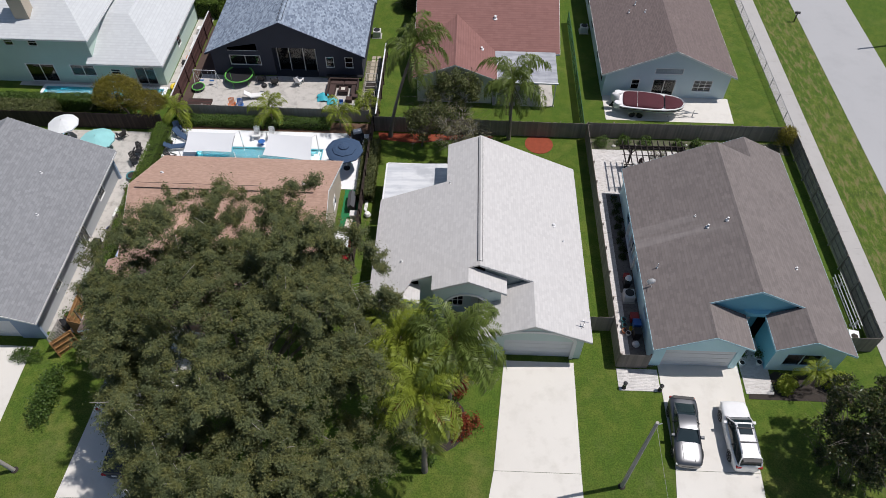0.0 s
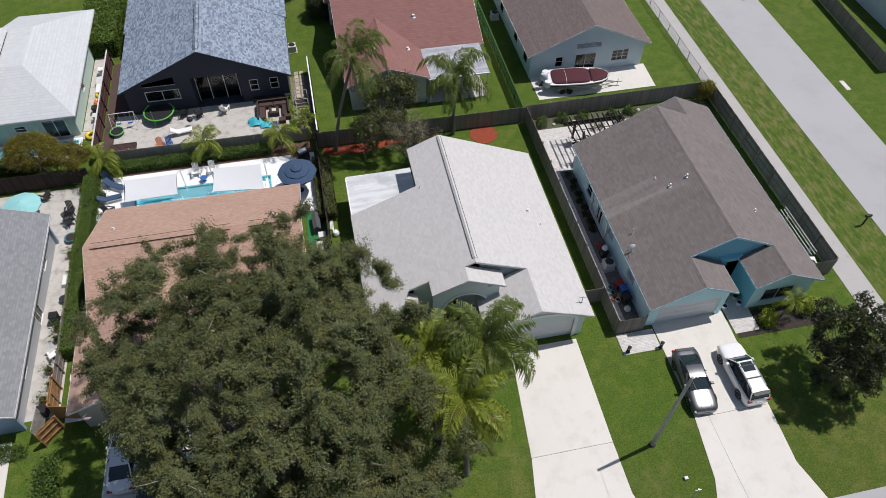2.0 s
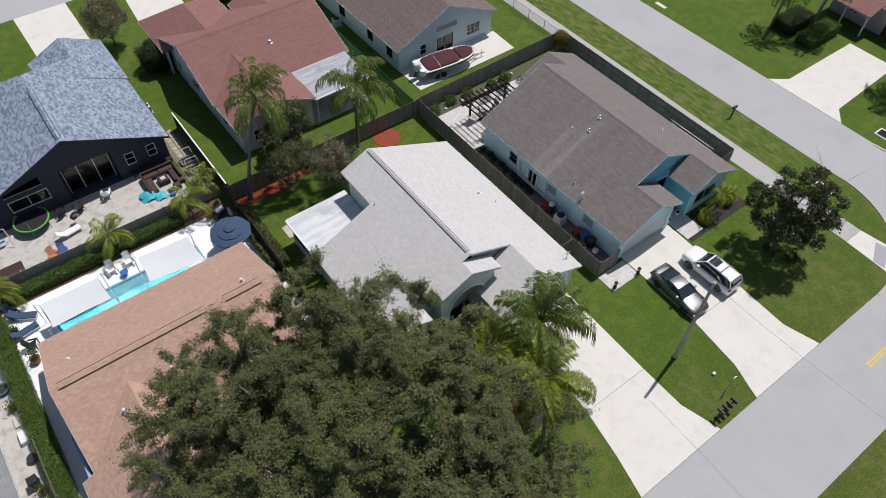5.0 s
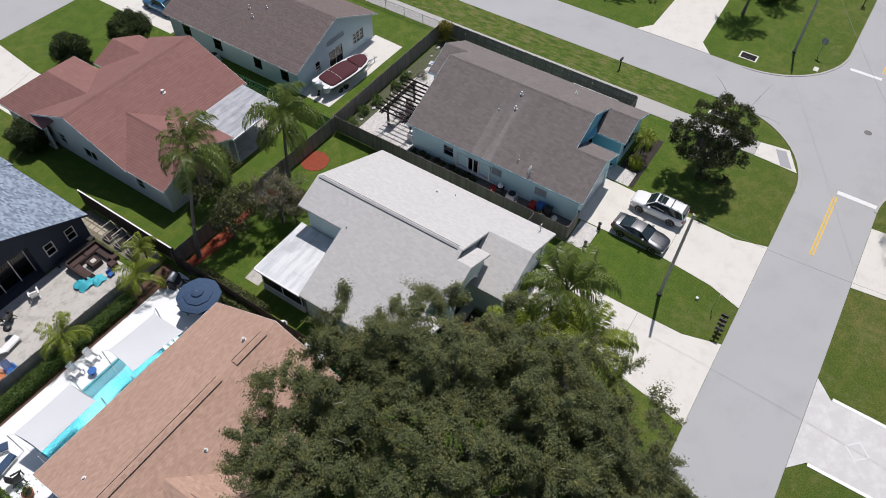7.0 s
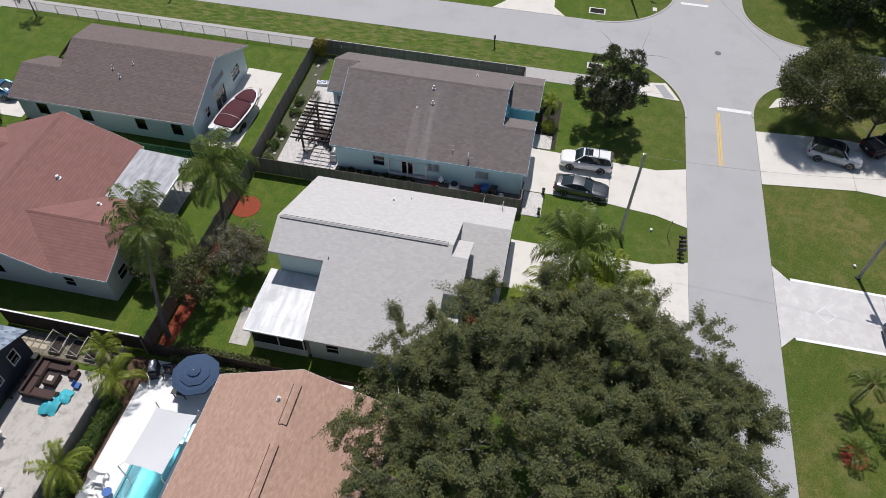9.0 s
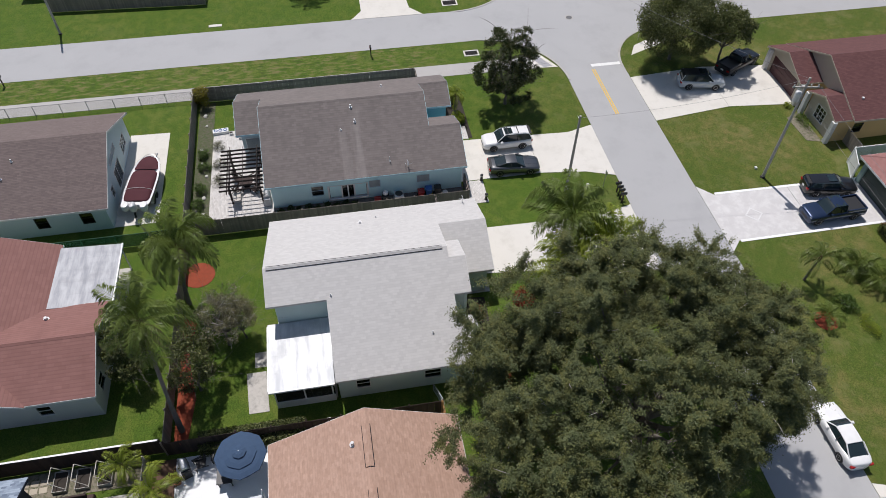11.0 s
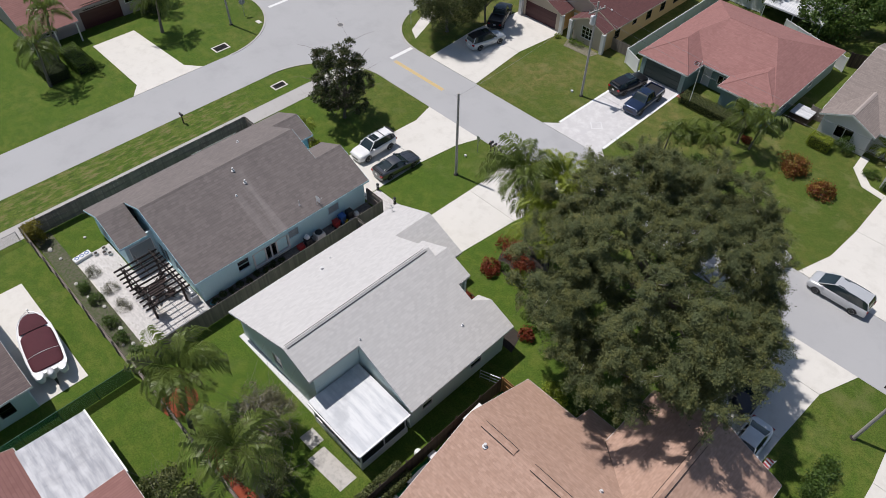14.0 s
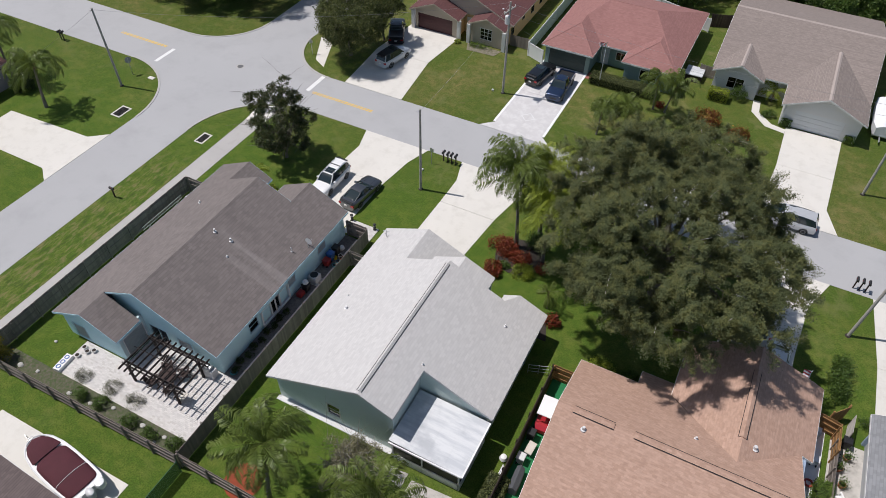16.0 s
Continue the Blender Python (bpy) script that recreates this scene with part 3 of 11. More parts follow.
for a in range(4):
    part("strip", Shape().box(-0.6, 0.48, 0.48, 0.6, 0.0, 0.006, Matrix.Rotation(radians(45 + 90 * a), 4, 'Z')), surf("faded_white_stencil", (0.66, 0.655, 0.65), 0.85, 0.06) if a == 0 else bpy.data.materials["faded_white_stencil"], dia, here=True)
slabs("driveway_ochre_house", [[(21.3, -4.0), (28.4, -4.0), (27.6, -11.2), (20.6, -11.2)], [(20.3, 4.33), (27.8, 4.33), (28.4, -3.98), (21.3, -3.98)]], CONCRETE,
      "wide pale concrete driveway dappled with tree shade")
slabs("driveway_tan_house", [[(-19.2, -4.0), (-24.7, -4.0), (-24.8, -11.2), (-19.1, -11.2)], [(-18.95, 0.6), (-24.6, 1.1), (-24.7, -3.98), (-19.2, -3.98)],
                             [(-17.8, 4.33), (-25.9, 4.33), (-24.6, 1.1), (-18.95, 0.6)]], CONCRETE, "pale concrete driveway to a white garage door")
slabs("driveway_mauve_house", [[(45.7, 25.9), (56.5, 26.4), (56.5, 31.6), (45.7, 31.7)], [(44.02, 24.5), (45.7, 25.88), (45.7, 31.72), (44.02, 33.0)]], CONCRETE,
      "pale concrete driveway across the street")
slabs("driveway_red_house", [[(-4.2, 79.3), (1.4, 80.9), (2.2, 88.2), (-3.4, 88.2)], [(-4.2, 75.2), (1.4, 75.2), (1.4, 80.88), (-4.2, 79.28)]], CONCRETE, "pale concrete driveway on the back street")
slabs("driveway_back_house", [[(13.8, 74.3), (18.6, 74.3), (18.6, 88.2), (13.8, 88.2)]], CONCRETE, "pale concrete driveway on the back street")
slabs("driveway_navy_house", [[(-15.0, 73.8), (-9.6, 73.8), (-9.4, 88.2), (-15.0, 88.2)]], CONCRETE, "pale concrete driveway on the back street")

# pavement beside the crossing street
walk_way = thing("pavement", (32.3, 50, 0), "grey concrete pavement along a board fence", "pavement", kind="structure")
y = 15.6
while y < 100:
    x0 = 31.15
    part("slab", Shape().prism([(x0, y), (33.25, y), (33.25, y + 1.793), (x0, y + 1.793)], -0.06, 0.03), WALKWAY, walk_way)
    y += 1.8
part("slab", Shape().prism([(30.95, 11.55), (33.65, 12.95), (33.25, 15.58), (31.15, 15.58)], -0.06, 0.03), CONCRETE, walk_way)
part("tactile_mat", Shape().prism([(31.2, 12.1), (33.3, 13.2), (33.1, 14.1), (31.1, 13.1)], 0.0, 0.042), surf("grey_tactile_mat", (0.36, 0.36, 0.375), 0.9, 0.1), walk_way, "dark grey ramp mat")
walk_s = thing("pavement", (34.5, -1.0, 0), "short white concrete ramp at the street corner", "pavement", kind="structure")
part("slab", Shape().prism([(31.8, 2.8), (33.6, 1.8), (36.0, -3.0), (34.2, -3.0)], -0.06, 0.03), CONCRETE, walk_s)

# garden beds, decks and patios
for name, pts, mat, label in (
        ("mulch_bed", arc(7.4, 48.6, 1.3, 0, 360, 20)[:-1], RED_MULCH, "round bed of bright red mulch by the fence"),
        ("mulch_bed", [(-7.6, 49.5), (3.2, 49.5), (2.6, 48.5), (-0.5, 48.9), (-4.0, 48.2), (-7.4, 48.6)], RED_MULCH, "strip of red mulch along the back fence"),
        ("mulch_bed", arc(-1.0, 20.6, 2.2, 0, 360, 22)[:-1], DARK_MULCH, "round dark mulch bed under palms"),
        ("mulch_bed", [(-6.4, 28.2), (1.6, 28.0), (1.4, 26.2), (-5.8, 26.4)], DARK_MULCH, "dark mulch bed along the house front"),
        ("mulch_bed", [(11.85, 25.5), (14.4, 25.5), (14.4, 44.6), (11.85, 44.6)], surf("packed_shell_path", (0.21, 0.188, 0.172), 0.95, 0.28, 2.0, 30.0, 0.5, dirt=(0.10, 0.088, 0.08), dirt_at=(0.45, 0.7)), "dull packed strip of ground beside the aqua house"),
        ("mulch_bed", [(12.2, 48.1), (30.3, 48.1), (30.3, 49.6), (12.2, 49.6)], surf("dull_bed_soil", (0.13, 0.118, 0.085), 0.95, 0.3, 2.0, 30.0, 0.5, dirt=(0.06, 0.085, 0.03), dirt_at=(0.4, 0.6)), "dull planting bed with stones along the fence"),
        ("mulch_bed", [(-27.0, 49.2), (-8.4, 49.2), (-8.4, 50.7), (-27.0, 50.7)], surf("brown_bark_mulch", (0.13, 0.075, 0.05), 0.95, 0.35, 3.0, 40.0, 0.6), "red-brown mulch under the poolside shrubs"),
        ("mulch_bed", [(20.7, 23.2), (28.0, 23.2), (28.0, 25.0), (23.0, 25.4), (20.9, 24.2)], DARK_MULCH, "dark mulch bed in front of the aqua house"),
        ("mulch_bed", arc(-5.3, 0.4, 0.9, 0, 360, 18)[:-1], RED_MULCH, "red mulch round a small palm"),
        ("mulch_bed", [(14.6, -10.6), (19.2, -10.6), (18.6, -9.0), (15.0, -9.2)], TAN_SOIL, "sandy bed under the window"),
        ("bare_soil", [(-8.8, 51.0), (-9.8, 51.0), (-9.8, 60.5), (-8.0, 60.5), (-8.0, 51.0)], TAN_SOIL, "bare soil strip with raised beds"),
        ("mulch_bed", [(-27.25, 51.45), (-26.36, 51.45), (-26.36, 57.56), (-25.1, 57.56), (-25.1, 66.0), (-27.25, 66.0)], surf("red_brown_soil", (0.095, 0.062, 0.05), 0.95, 0.3, 2.0, 30.0, 0.5), "red-brown bare ground beside a stained fence"),
        ("turf_strip", [(-9.75, 31.2), (-8.2, 31.2), (-8.2, 43.0), (-9.75, 43.0)], TURF, "bright green artificial turf strip")):
    cx, cy = sum(p[0] for p in pts) / len(pts), sum(p[1] for p in pts) / len(pts)
    solo(name, Shape().prism(pts, -0.03, 0.03), mat, label, "garden bed", (cx, cy, 0), kind="structure")

solo("pool_deck", cut_sheet(Shape(), -27.0, -8.4, 42.0, 49.2, 0.05, POOLS[:1]), POOL_DECK, "bright white coated pool deck", "pool deck", kind="structure")
slabs("patio_navy", [[(-26.3, 51.3), (-10.3, 51.3), (-10.3, 57.52), (-26.3, 57.52)]], OLD_CONCRETE, "stained pale concrete patio", "patio")
slabs("patio_steel", [[(-36.5, 43.2), (-28.0, 43.2), (-28.0, 48.6), (-36.5, 48.6)], [(-29.9, 26.6), (-27.6, 26.6), (-27.6, 43.18), (-29.9, 43.18)]], OLD_CONCRETE, "worn concrete patio and side path", "patio")
slabs("patio_mint", [[(-44, 54.95), (-28.8, 54.95), (-28.8, 56.0), (-44, 56.0)], [(-44, 52.4), (-28.8, 52.4), (-28.8, 53.35), (-44, 53.35)]], OLD_CONCRETE, "grey pool surround", "patio")
slabs("side_path_mint", [[(-29.2, 56.05), (-27.5, 56.05), (-27.5, 68.0), (-29.2, 68.0)]], OLD_CONCRETE, "pale concrete side yard beside a mint house", "path")
slabs("side_path_aqua", [[(11.95, 26.2 + 3.05 * i), (12.75, 26.2 + 3.05 * i), (12.75, 29.22 + 3.05 * i), (11.95, 29.22 + 3.05 * i)] for i in range(6)], OLD_CONCRETE, "pale narrow paved strip along a fence", "path", z=0.045)
slabs("side_path_peach", [[(-27.2, 26.0), (-25.6, 26.0), (-25.6, 43.0), (-27.2, 43.0)]], POOL_DECK, "narrow white side path", "path")
slabs("boat_pad", [[(14.0, 52.35), (20.0, 52.35), (20.0, 56.0), (14.0, 56.0)], [(20.02, 52.3), (26.2, 52.3), (26.35, 56.0), (20.02, 56.0)]], CONCRETE, "white concrete pad behind the house", "patio")
slabs("garden_slab", [[(-0.9, 43.0), (-0.9, 44.1), (-2.2, 44.1), (-2.2, 43.0)], [(-2.6, 43.3), (-2.6, 44.7), (-5.9, 44.5), (-5.9, 43.1)]], OLD_CONCRETE, "weathered concrete slabs by the patio", "path")
slabs("front_step", [[(1.9, 25.6), (3.5, 25.6), (3.5, 28.9), (-1.5, 28.9), (-1.5, 28.0), (1.9, 28.0)]], OLD_CONCRETE, "concrete path to the front door", "path")
slabs("front_path_tan", [[(-15.0, -14.8), (-15.8, -14.8), (-16.0, -12.6), (-15.2, -12.4)], [(-15.2, -12.4), (-16.0, -12.6), (-17.6, -10.9), (-17.0, -10.2)],
                         [(-17.0, -10.2), (-17.6, -10.9), (-19.1, -10.6), (-19.1, -9.8)]], CONCRETE, "curved pale concrete garden path", "path")
slabs("front_path_rose", [[(3.7, -11.3), (3.7, -9.9), (1.0, -10.0), (1.0, -11.3)]], surf("red_path", (0.33, 0.12, 0.09), 0.9), "red-edged path to the door", "path")

# pools
for (x0, x1, y0, y1), label in zip(POOLS, ("narrow turquoise swimming pool in a white deck", "long turquoise swimming pool behind a mint house")):
    pool = thing("swimming_pool", ((x0 + x1) / 2, (y0 + y1) / 2, 0), label, "swimming pool")
    s = Shape().box(x0, x1, y0, y1, -1.3, -1.2)
    for a in ((x0, x0 + 0.1, y0, y1), (x1 - 0.1, x1, y0, y1), (x0 + 0.1, x1 - 0.1, y0, y0 + 0.1), (x0 + 0.1, x1 - 0.1, y1 - 0.1, y1)):
        s.box(*a, -1.2, 0.03)
    part("basin", s, POOL_TILE, pool)
    part("water", Shape().box(x0 + 0.1, x1 - 0.1, y0 + 0.1, y1 - 0.1, -0.13, -0.08), WATER, pool).visible_shadow = False
    for i in range(3):
        part("step", Shape().box(x1 - 0.5 - 0.4 * i, x1 - 0.1, y0 + 0.1, y1 - 0.1, -1.2, -0.25 - 0.25 * i), POOL_DECK, pool)
    s = Shape()
    for a in ((x0 - 0.3, x1 + 0.3, y0 - 0.3, y0), (x0 - 0.3, x1 + 0.3, y1, y1 + 0.3), (x0 - 0.3, x0, y0, y1), (x1, x1 + 0.3, y0, y1)):
        s.slab(*a, 0.0, 0.09, 0.015)
    part("coping", s, POOL_DECK, pool)


# ---------------------------------------------------------------- house kit
def house(name, x, y, label):
    return thing(name, (x, y, 0), label, "house")


def roof(home, mat, trim, *planes, name="roof", t=0.14):
    """Roof planes: (corners, edges that carry a fascia board)."""
    for pts, edges in planes:
        pts = [Vector(p) for p in pts]
        ob = part(name, Shape().plate(pts, t), mat, home)
        mid = sum(pts, Vector()) / len(pts)
        s = Shape()
        for e in edges:
            a, b = pts[e], pts[(e + 1) % len(pts)]
            d = b - a
            out = Vector((d.y, -d.x, 0)).normalized()
            if out.dot((a + b) / 2 - mid) < 0:
                out = -out
            u = Vector((0, 0, 1))
            q = [a + out * 0.003 - u * 0.02, a + out * 0.026 - u * 0.02, a + out * 0.026 - u * 0.20, a + out * 0.003 - u * 0.20]
            r = [p + d for p in q]
            s.add(q + r, [(0, 1, 2, 3), (7, 6, 5, 4), (0, 4, 5, 1), (1, 5, 6, 2), (2, 6, 7, 3), (3, 7, 4, 0)])
        if edges:
            f = part("fascia", s, trim, ob)
            f.matrix_basis = Matrix.Translation((0, 0, 0))


def cap(home, mat, *lines, w=0.16, h=0.05, name="ridge_cap"):
    for a, b in lines:
        a, b = Vector(a), Vector(b)
        d = (b - a).normalized()
        o = Vector((d.y, -d.x, 0)).normalized() * w
        q = [a - o - Vector((0, 0, 0.05)), a + Vector((0, 0, h)), a + o - Vector((0, 0, 0.05))]
        s = Shape().add(q + [p + (b - a) for p in q], [(0, 1, 2), (5, 4, 3), (0, 3, 4, 1), (1, 4, 5, 2), (2, 5, 3, 0)])
        for i, p in enumerate(s.v):
            s.uv[i] = (Vector(p).dot(d), (Vector(p) - a).dot(o.normalized()))
        part(name, s, mat, home)


def ridge_vent(home, mat, a, b, w=0.24):
    """A raised vent along a ridge, with dark slots at both sides."""
    cap(home, mat, (a, b), w=w, h=0.07, name="ridge_vent")
    a, b = Vector(a), Vector(b)
    d = (b - a).normalized()
    o = Vector((d.y, -d.x, 0)).normalized()
    for k in (-1, 1):
        p, q = a + o * (w + 0.02) * k, b + o * (w + 0.02) * k
        # the slot's shade is a near-black rod
        part("vent_slot", Shape().tube([p - Vector((0, 0, 0.055)), q - Vector((0, 0, 0.055))], 0.022, 4), DARK, home, "dark vent slot")


def wall(home, p0, p1, top, mat, holes=(), z0=0.0, thick=0.2, frame=None, name="wall"):
    """A wall whose outer face runs from p0 to p1 with the house on its left. top: a height, or (u, z) points. holes: (u0, u1, z0, z1, kind)."""
    p0, p1 = Vector((*p0, 0)), Vector((*p1, 0))
    length = (p1 - p0).length
    d = (p1 - p0) / length
    inn = Vector((-d.y, d.x, 0))
    if not hasattr(top, "__len__"):
        top = [(0, top), (length, top)]
    cuts = sorted({0.0, length, *[u for u, _ in top], *[v for h in holes for v in h[:2]]})

    def tz(u):
        for (ua, za), (ub, zb) in zip(top, top[1:]):
            if ua <= u <= ub + 1e-6:
                return za + (zb - za) * (u - ua) / max(ub - ua, 1e-6)
        return top[-1][1]

    levels = sorted({z0, *[v for h in holes for v in h[2:4]]})
    for z in levels:
        for (ua, za), (ub, zb) in zip(top, top[1:]):
            if min(za, zb) < z < max(za, zb):
                cuts.append(ua + (ub - ua) * (z - za) / (zb - za))
    cuts = sorted(set(cuts))
    cells = []
    for ua, ub in zip(cuts, cuts[1:]):
        if ub - ua < 1e-4:
            continue
        ta, tb = tz(ua), tz(ub)
        zs = [z for z in levels if z < max(ta, tb) - 1e-4 and z <= min(ta, tb) + 1e-6]
        for i, z in enumerate(zs):
            la, lb = (zs[i + 1], zs[i + 1]) if i + 1 < len(zs) else (ta, tb)
            if not any(h[0] <= ua + 1e-5 and ub <= h[1] + 1e-5 and h[2] <= z + 1e-5 and max(la, lb) <= h[3] + 1e-5 for h in holes):
                cells.append(((ua, z), (ub, z), (ub, lb), (ua, la)))
    s, index, walls = Shape(), {}, {}

    def corner(u, z, k):
        # ends stop 3 mm short, so that walls meet without sharing a plane
        u = min(max(u, 0.003), length - 0.003)
        key = (round(u, 4), round(z, 4), k)
        if key not in index:
            index[key] = len(s.v)
            s.v.append(tuple(p0 + d * u + inn * thick * k + Vector((0, 0, z))))
        return index[key]

    for cell in cells:
        q = []
        for c in cell:
            if not q or c != q[-1]:
                q.append(c)
        s.f.append(tuple(corner(u, z, 0) for u, z in q))
        s.f.append(tuple(corner(u, z, 1) for u, z in reversed(q)))
        for i in range(len(q)):
            e = (q[i], q[(i + 1) % len(q)])
            key = tuple(sorted((round(u, 4), round(z, 4)) for u, z in e))
            walls.setdefault(key, []).append(e)
    for es in walls.values():
        if len(es) == 1:
            (ua, za), (ub, zb) = es[0]
            s.f.append((corner(ub, zb, 0), corner(ua, za, 0), corner(ua, za, 1), corner(ub, zb, 1)))
    part(name, s, mat, home)
    m = Matrix.Translation(p0) @ Matrix(((d.x, -d.y, 0, 0), (d.y, d.x, 0, 0), (0, 0, 1, 0), (0, 0, 0, 1)))
    for h in holes:
        opening(home, m, *h, frame=frame or WHITE)
    return m


# curtain colour with the lawn's pale green reflection mixed in
CURTAIN_SHEEN = surf("curtain_with_lawn_sheen", (0.42, 0.47, 0.43), 0.9)
SHUTTER = surf("grey_shutter", (0.42, 0.46, 0.48), 0.6)


def opening(home, m, u0, u1, z0, z1, kind, frame):
    """What fills a hole in a wall: m's x runs along it, y inwards."""
    b = 0.05
    if kind == "gap":
        return
    if kind.startswith("garage"):
        mat = {"garage": GARAGE_WHITE, "garage_maroon": GARAGE_MAROON, "garage_green": GARAGE_GREEN}[kind]
        door = part("garage_door", Shape().box(u0, u1, 0.14, 0.18, z0, z1, m), mat, home)
        n = 4
        for i in range(n):
            za, zb = z0 + (z1 - z0) * i / n, z0 + (z1 - z0) * (i + 1) / n
            s = Shape()
            for k in range(8):
                ua, ub = u0 + (u1 - u0) * k / 8, u0 + (u1 - u0) * (k + 1) / 8
                s.slab(ua + 0.08, ub - 0.08, -(zb - 0.08), -(za + 0.07), 0, 0.02, 0.008, m @ Matrix.Translation((0, 0.14, 0)) @ Matrix.Rotation(radians(90), 4, 'X'))
            s2 = Shape().box(u0, u1, 0.115, 0.142, za + 0.012, zb - 0.012, m)
            part("door_panel", s2, mat, door)
        return
    if kind == "door":
        leaf = part("door", Shape().box(u0 + b, u1 - b, 0.08, 0.13, z0, z1 - b, m), frame, home)
        part("door_frame", Shape().box(u0, u0 + b, 0.0, 0.18, z0, z1, m).box(u1 - b, u1, 0.0, 0.18, z0, z1, m).box(u0 + b, u1 - b, 0.0, 0.18, z1 - b, z1, m), WHITE, leaf)
        part("door_handle", Shape().box(u1 - b - 0.16, u1 - b - 0.06, 0.02, 0.08, z0 + 0.98, z0 + 1.02, m), METAL, leaf)
        return
    s = Shape().box(u0, u0 + b, -0.03, 0.14, z0, z1, m).box(u1 - b, u1, -0.03, 0.14, z0, z1, m)
    s.box(u0 + b, u1 - b, -0.03, 0.14, z0, z0 + b, m).box(u0 + b, u1 - b, -0.03, 0.14, z1 - b, z1, m)
    cols, rows = {"window": (1, 2), "slider": (2, 1), "slider3": (3, 1), "grid": (3, 3), "wide": (2, 1), "curtained": (2, 1), "shutter": (1, 1), "hurricane": (3, 1)}[kind]
    if kind == "hurricane":
        frame = WHITE
    win = part("sliding_door" if kind.startswith("slider") else "window", s, frame, home)
    bars = Shape()
    for i in range(1, cols):
        u = u0 + b + (u1 - u0 - 2 * b) * i / cols
        bars.box(u - 0.025, u + 0.025, 0.02, 0.09, z0 + b, z1 - b, m)
    for i in range(1, rows):
        z = z0 + b + (z1 - z0 - 2 * b) * i / rows
        bars.box(u0 + b, u1 - b, 0.025, 0.085, z - 0.02, z + 0.02, m)
    if bars.v:
        part("glazing_bar", bars, frame, win)
    if kind == "shutter":
        z = z0 + b
        while z < z1 - b - 0.02:
            part("shutter_slat", Shape().box(u0 + b, u1 - b, 0.02, 0.06, z, z + 0.085, m), SHUTTER, win)
            z += 0.12
        return
    # sheet added behind the glass: near-black as room darkness, pale if curtained
    part("window_backing", Shape().box(u0 + b, u1 - b, 0.12, 0.135, z0 + b, z1 - b, m), CURTAIN_SHEEN if kind == "curtained" else DARK, win)
    if kind == "hurricane":
        # pale closed side panels with a dark glazed middle, in white shutter rails that stand off the wall
        rails = Shape().box(u0 - 0.08, u1 + 0.08, -0.17, -0.035, z0 - 0.1, z0 + 0.05, m).box(u0 - 0.08, u0 + 0.05, -0.17, -0.035, z0 + 0.05, z1 + 0.05, m).box(u1 - 0.05, u1 + 0.08, -0.17, -0.035, z0 + 0.05, z1 + 0.05, m)
        for i in (1, 1.5, 2):
            u = u0 + b + (u1 - u0 - 2 * b) * i / 3
            rails.box(u - 0.06, u + 0.06, -0.12, -0.035, z0 + 0.05, z1, m)
        part("shutter_rail", rails, WHITE, win, "white accordion shutter rails")
        w3 = (u1 - u0 - 2 * b) / 3
        for i in (0, 2):
            part("panel", Shape().box(u0 + b + w3 * i + 0.04, u0 + b + w3 * (i + 1) - 0.04, 0.03, 0.05, z0 + b + 0.1, z1 - b - 0.04, m), WALL_AQUA, win)
        part("pane", Shape().box(u0 + b + w3, u1 - b - w3, 0.05, 0.06, z0 + b, z1 - b, m), GLASS, win)
        return
    part("pane", Shape().box(u0 + b, u1 - b, 0.05, 0.06, z0 + b, z1 - b, m), GLASS, win)


def vent(home, x, y, z, h=0.35, r=0.09, mat=None):
    s = Shape().lathe([(r * 1.9, -0.1), (r * 1.9, 0.03), (r, 0.05), (r, h), (r * 0.7, h + 0.01)], 10, (x, y, z))
    part("vent_pipe", s, mat or LEAD, home, "pale roof vent pipe")


def floor_of(home, x0, x1, y0, y1):
    # floor coloured near-black so that the rooms look unlit
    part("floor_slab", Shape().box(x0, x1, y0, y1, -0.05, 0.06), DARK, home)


# ---------------------------------------------------------------- grey house (the subject)
g = house("grey_house", 2, 35, "single-storey house with light grey shingle roof and sage walls")
K = 0.437
gz = lambda x: 6.37 - K * abs(x - 1.73)
E1, W1 = 9.62, -6.1
roof(g, ROOF_GREY, FASCIA_GREY,
     ([(1.73, 29.25, 6.37), (5.54, 29.25, gz(5.54)), (5.54, 25.5, gz(5.54)), (E1, 25.5, gz(E1)), (E1, 42.4, gz(E1)), (1.73, 42.4, 6.37)], (0, 2, 3, 4)),
     ([(1.73, 42.4, 6.37), (-0.85, 42.4, gz(-0.85)), (-0.85, 38.2, gz(-0.85)), (W1, 38.2, gz(W1)), (W1, 28.0, gz(W1)), (-3.75, 28.0, gz(-3.75)), (-3.0, 29.3, gz(-3.0)),
       (-1.55, 29.3, gz(-1.55)), (-1.55, 28.05, gz(-1.55)), (0.95, 28.05, gz(0.95)), (0.95, 29.25, gz(0.95)), (1.73, 29.25, 6.37)], (0, 1, 2, 3, 4, 6, 7, 8)),
     ([(0.95, 28.05, gz(0.95)), (3.65, 28.05, gz(0.95) - 1.3), (3.65, 29.4, gz(0.95) - 1.3), (0.95, 29.4, gz(0.95))], (0, 1)),
     ([(5.54, 25.5, gz(5.54)), (5.54, 29.4, gz(5.54)), (1.75, 29.4, 2.98), (1.75, 25.5, 2.98)], (2, 3)),
     ([(-3.75, 28.0, gz(-3.75)), (-2.45, 28.0, 3.35), (-2.45, 29.5, 3.35), (-3.0, 29.5, 3.6), (-3.75, 29.5, gz(-3.75))], (0, 1)))
ridge_vent(g, ROOF_GREY, (1.73, 29.6, 6.39), (1.73, 42.2, 6.39), 0.15)
gap = [(7.4, 35.2, 0.2, 0.1), (8.1, 33.9, 0.16, 0.04), (-3.9, 31.2, 0.2, 0.05), (-0.6, 37.9, 0.2, 0.04)]
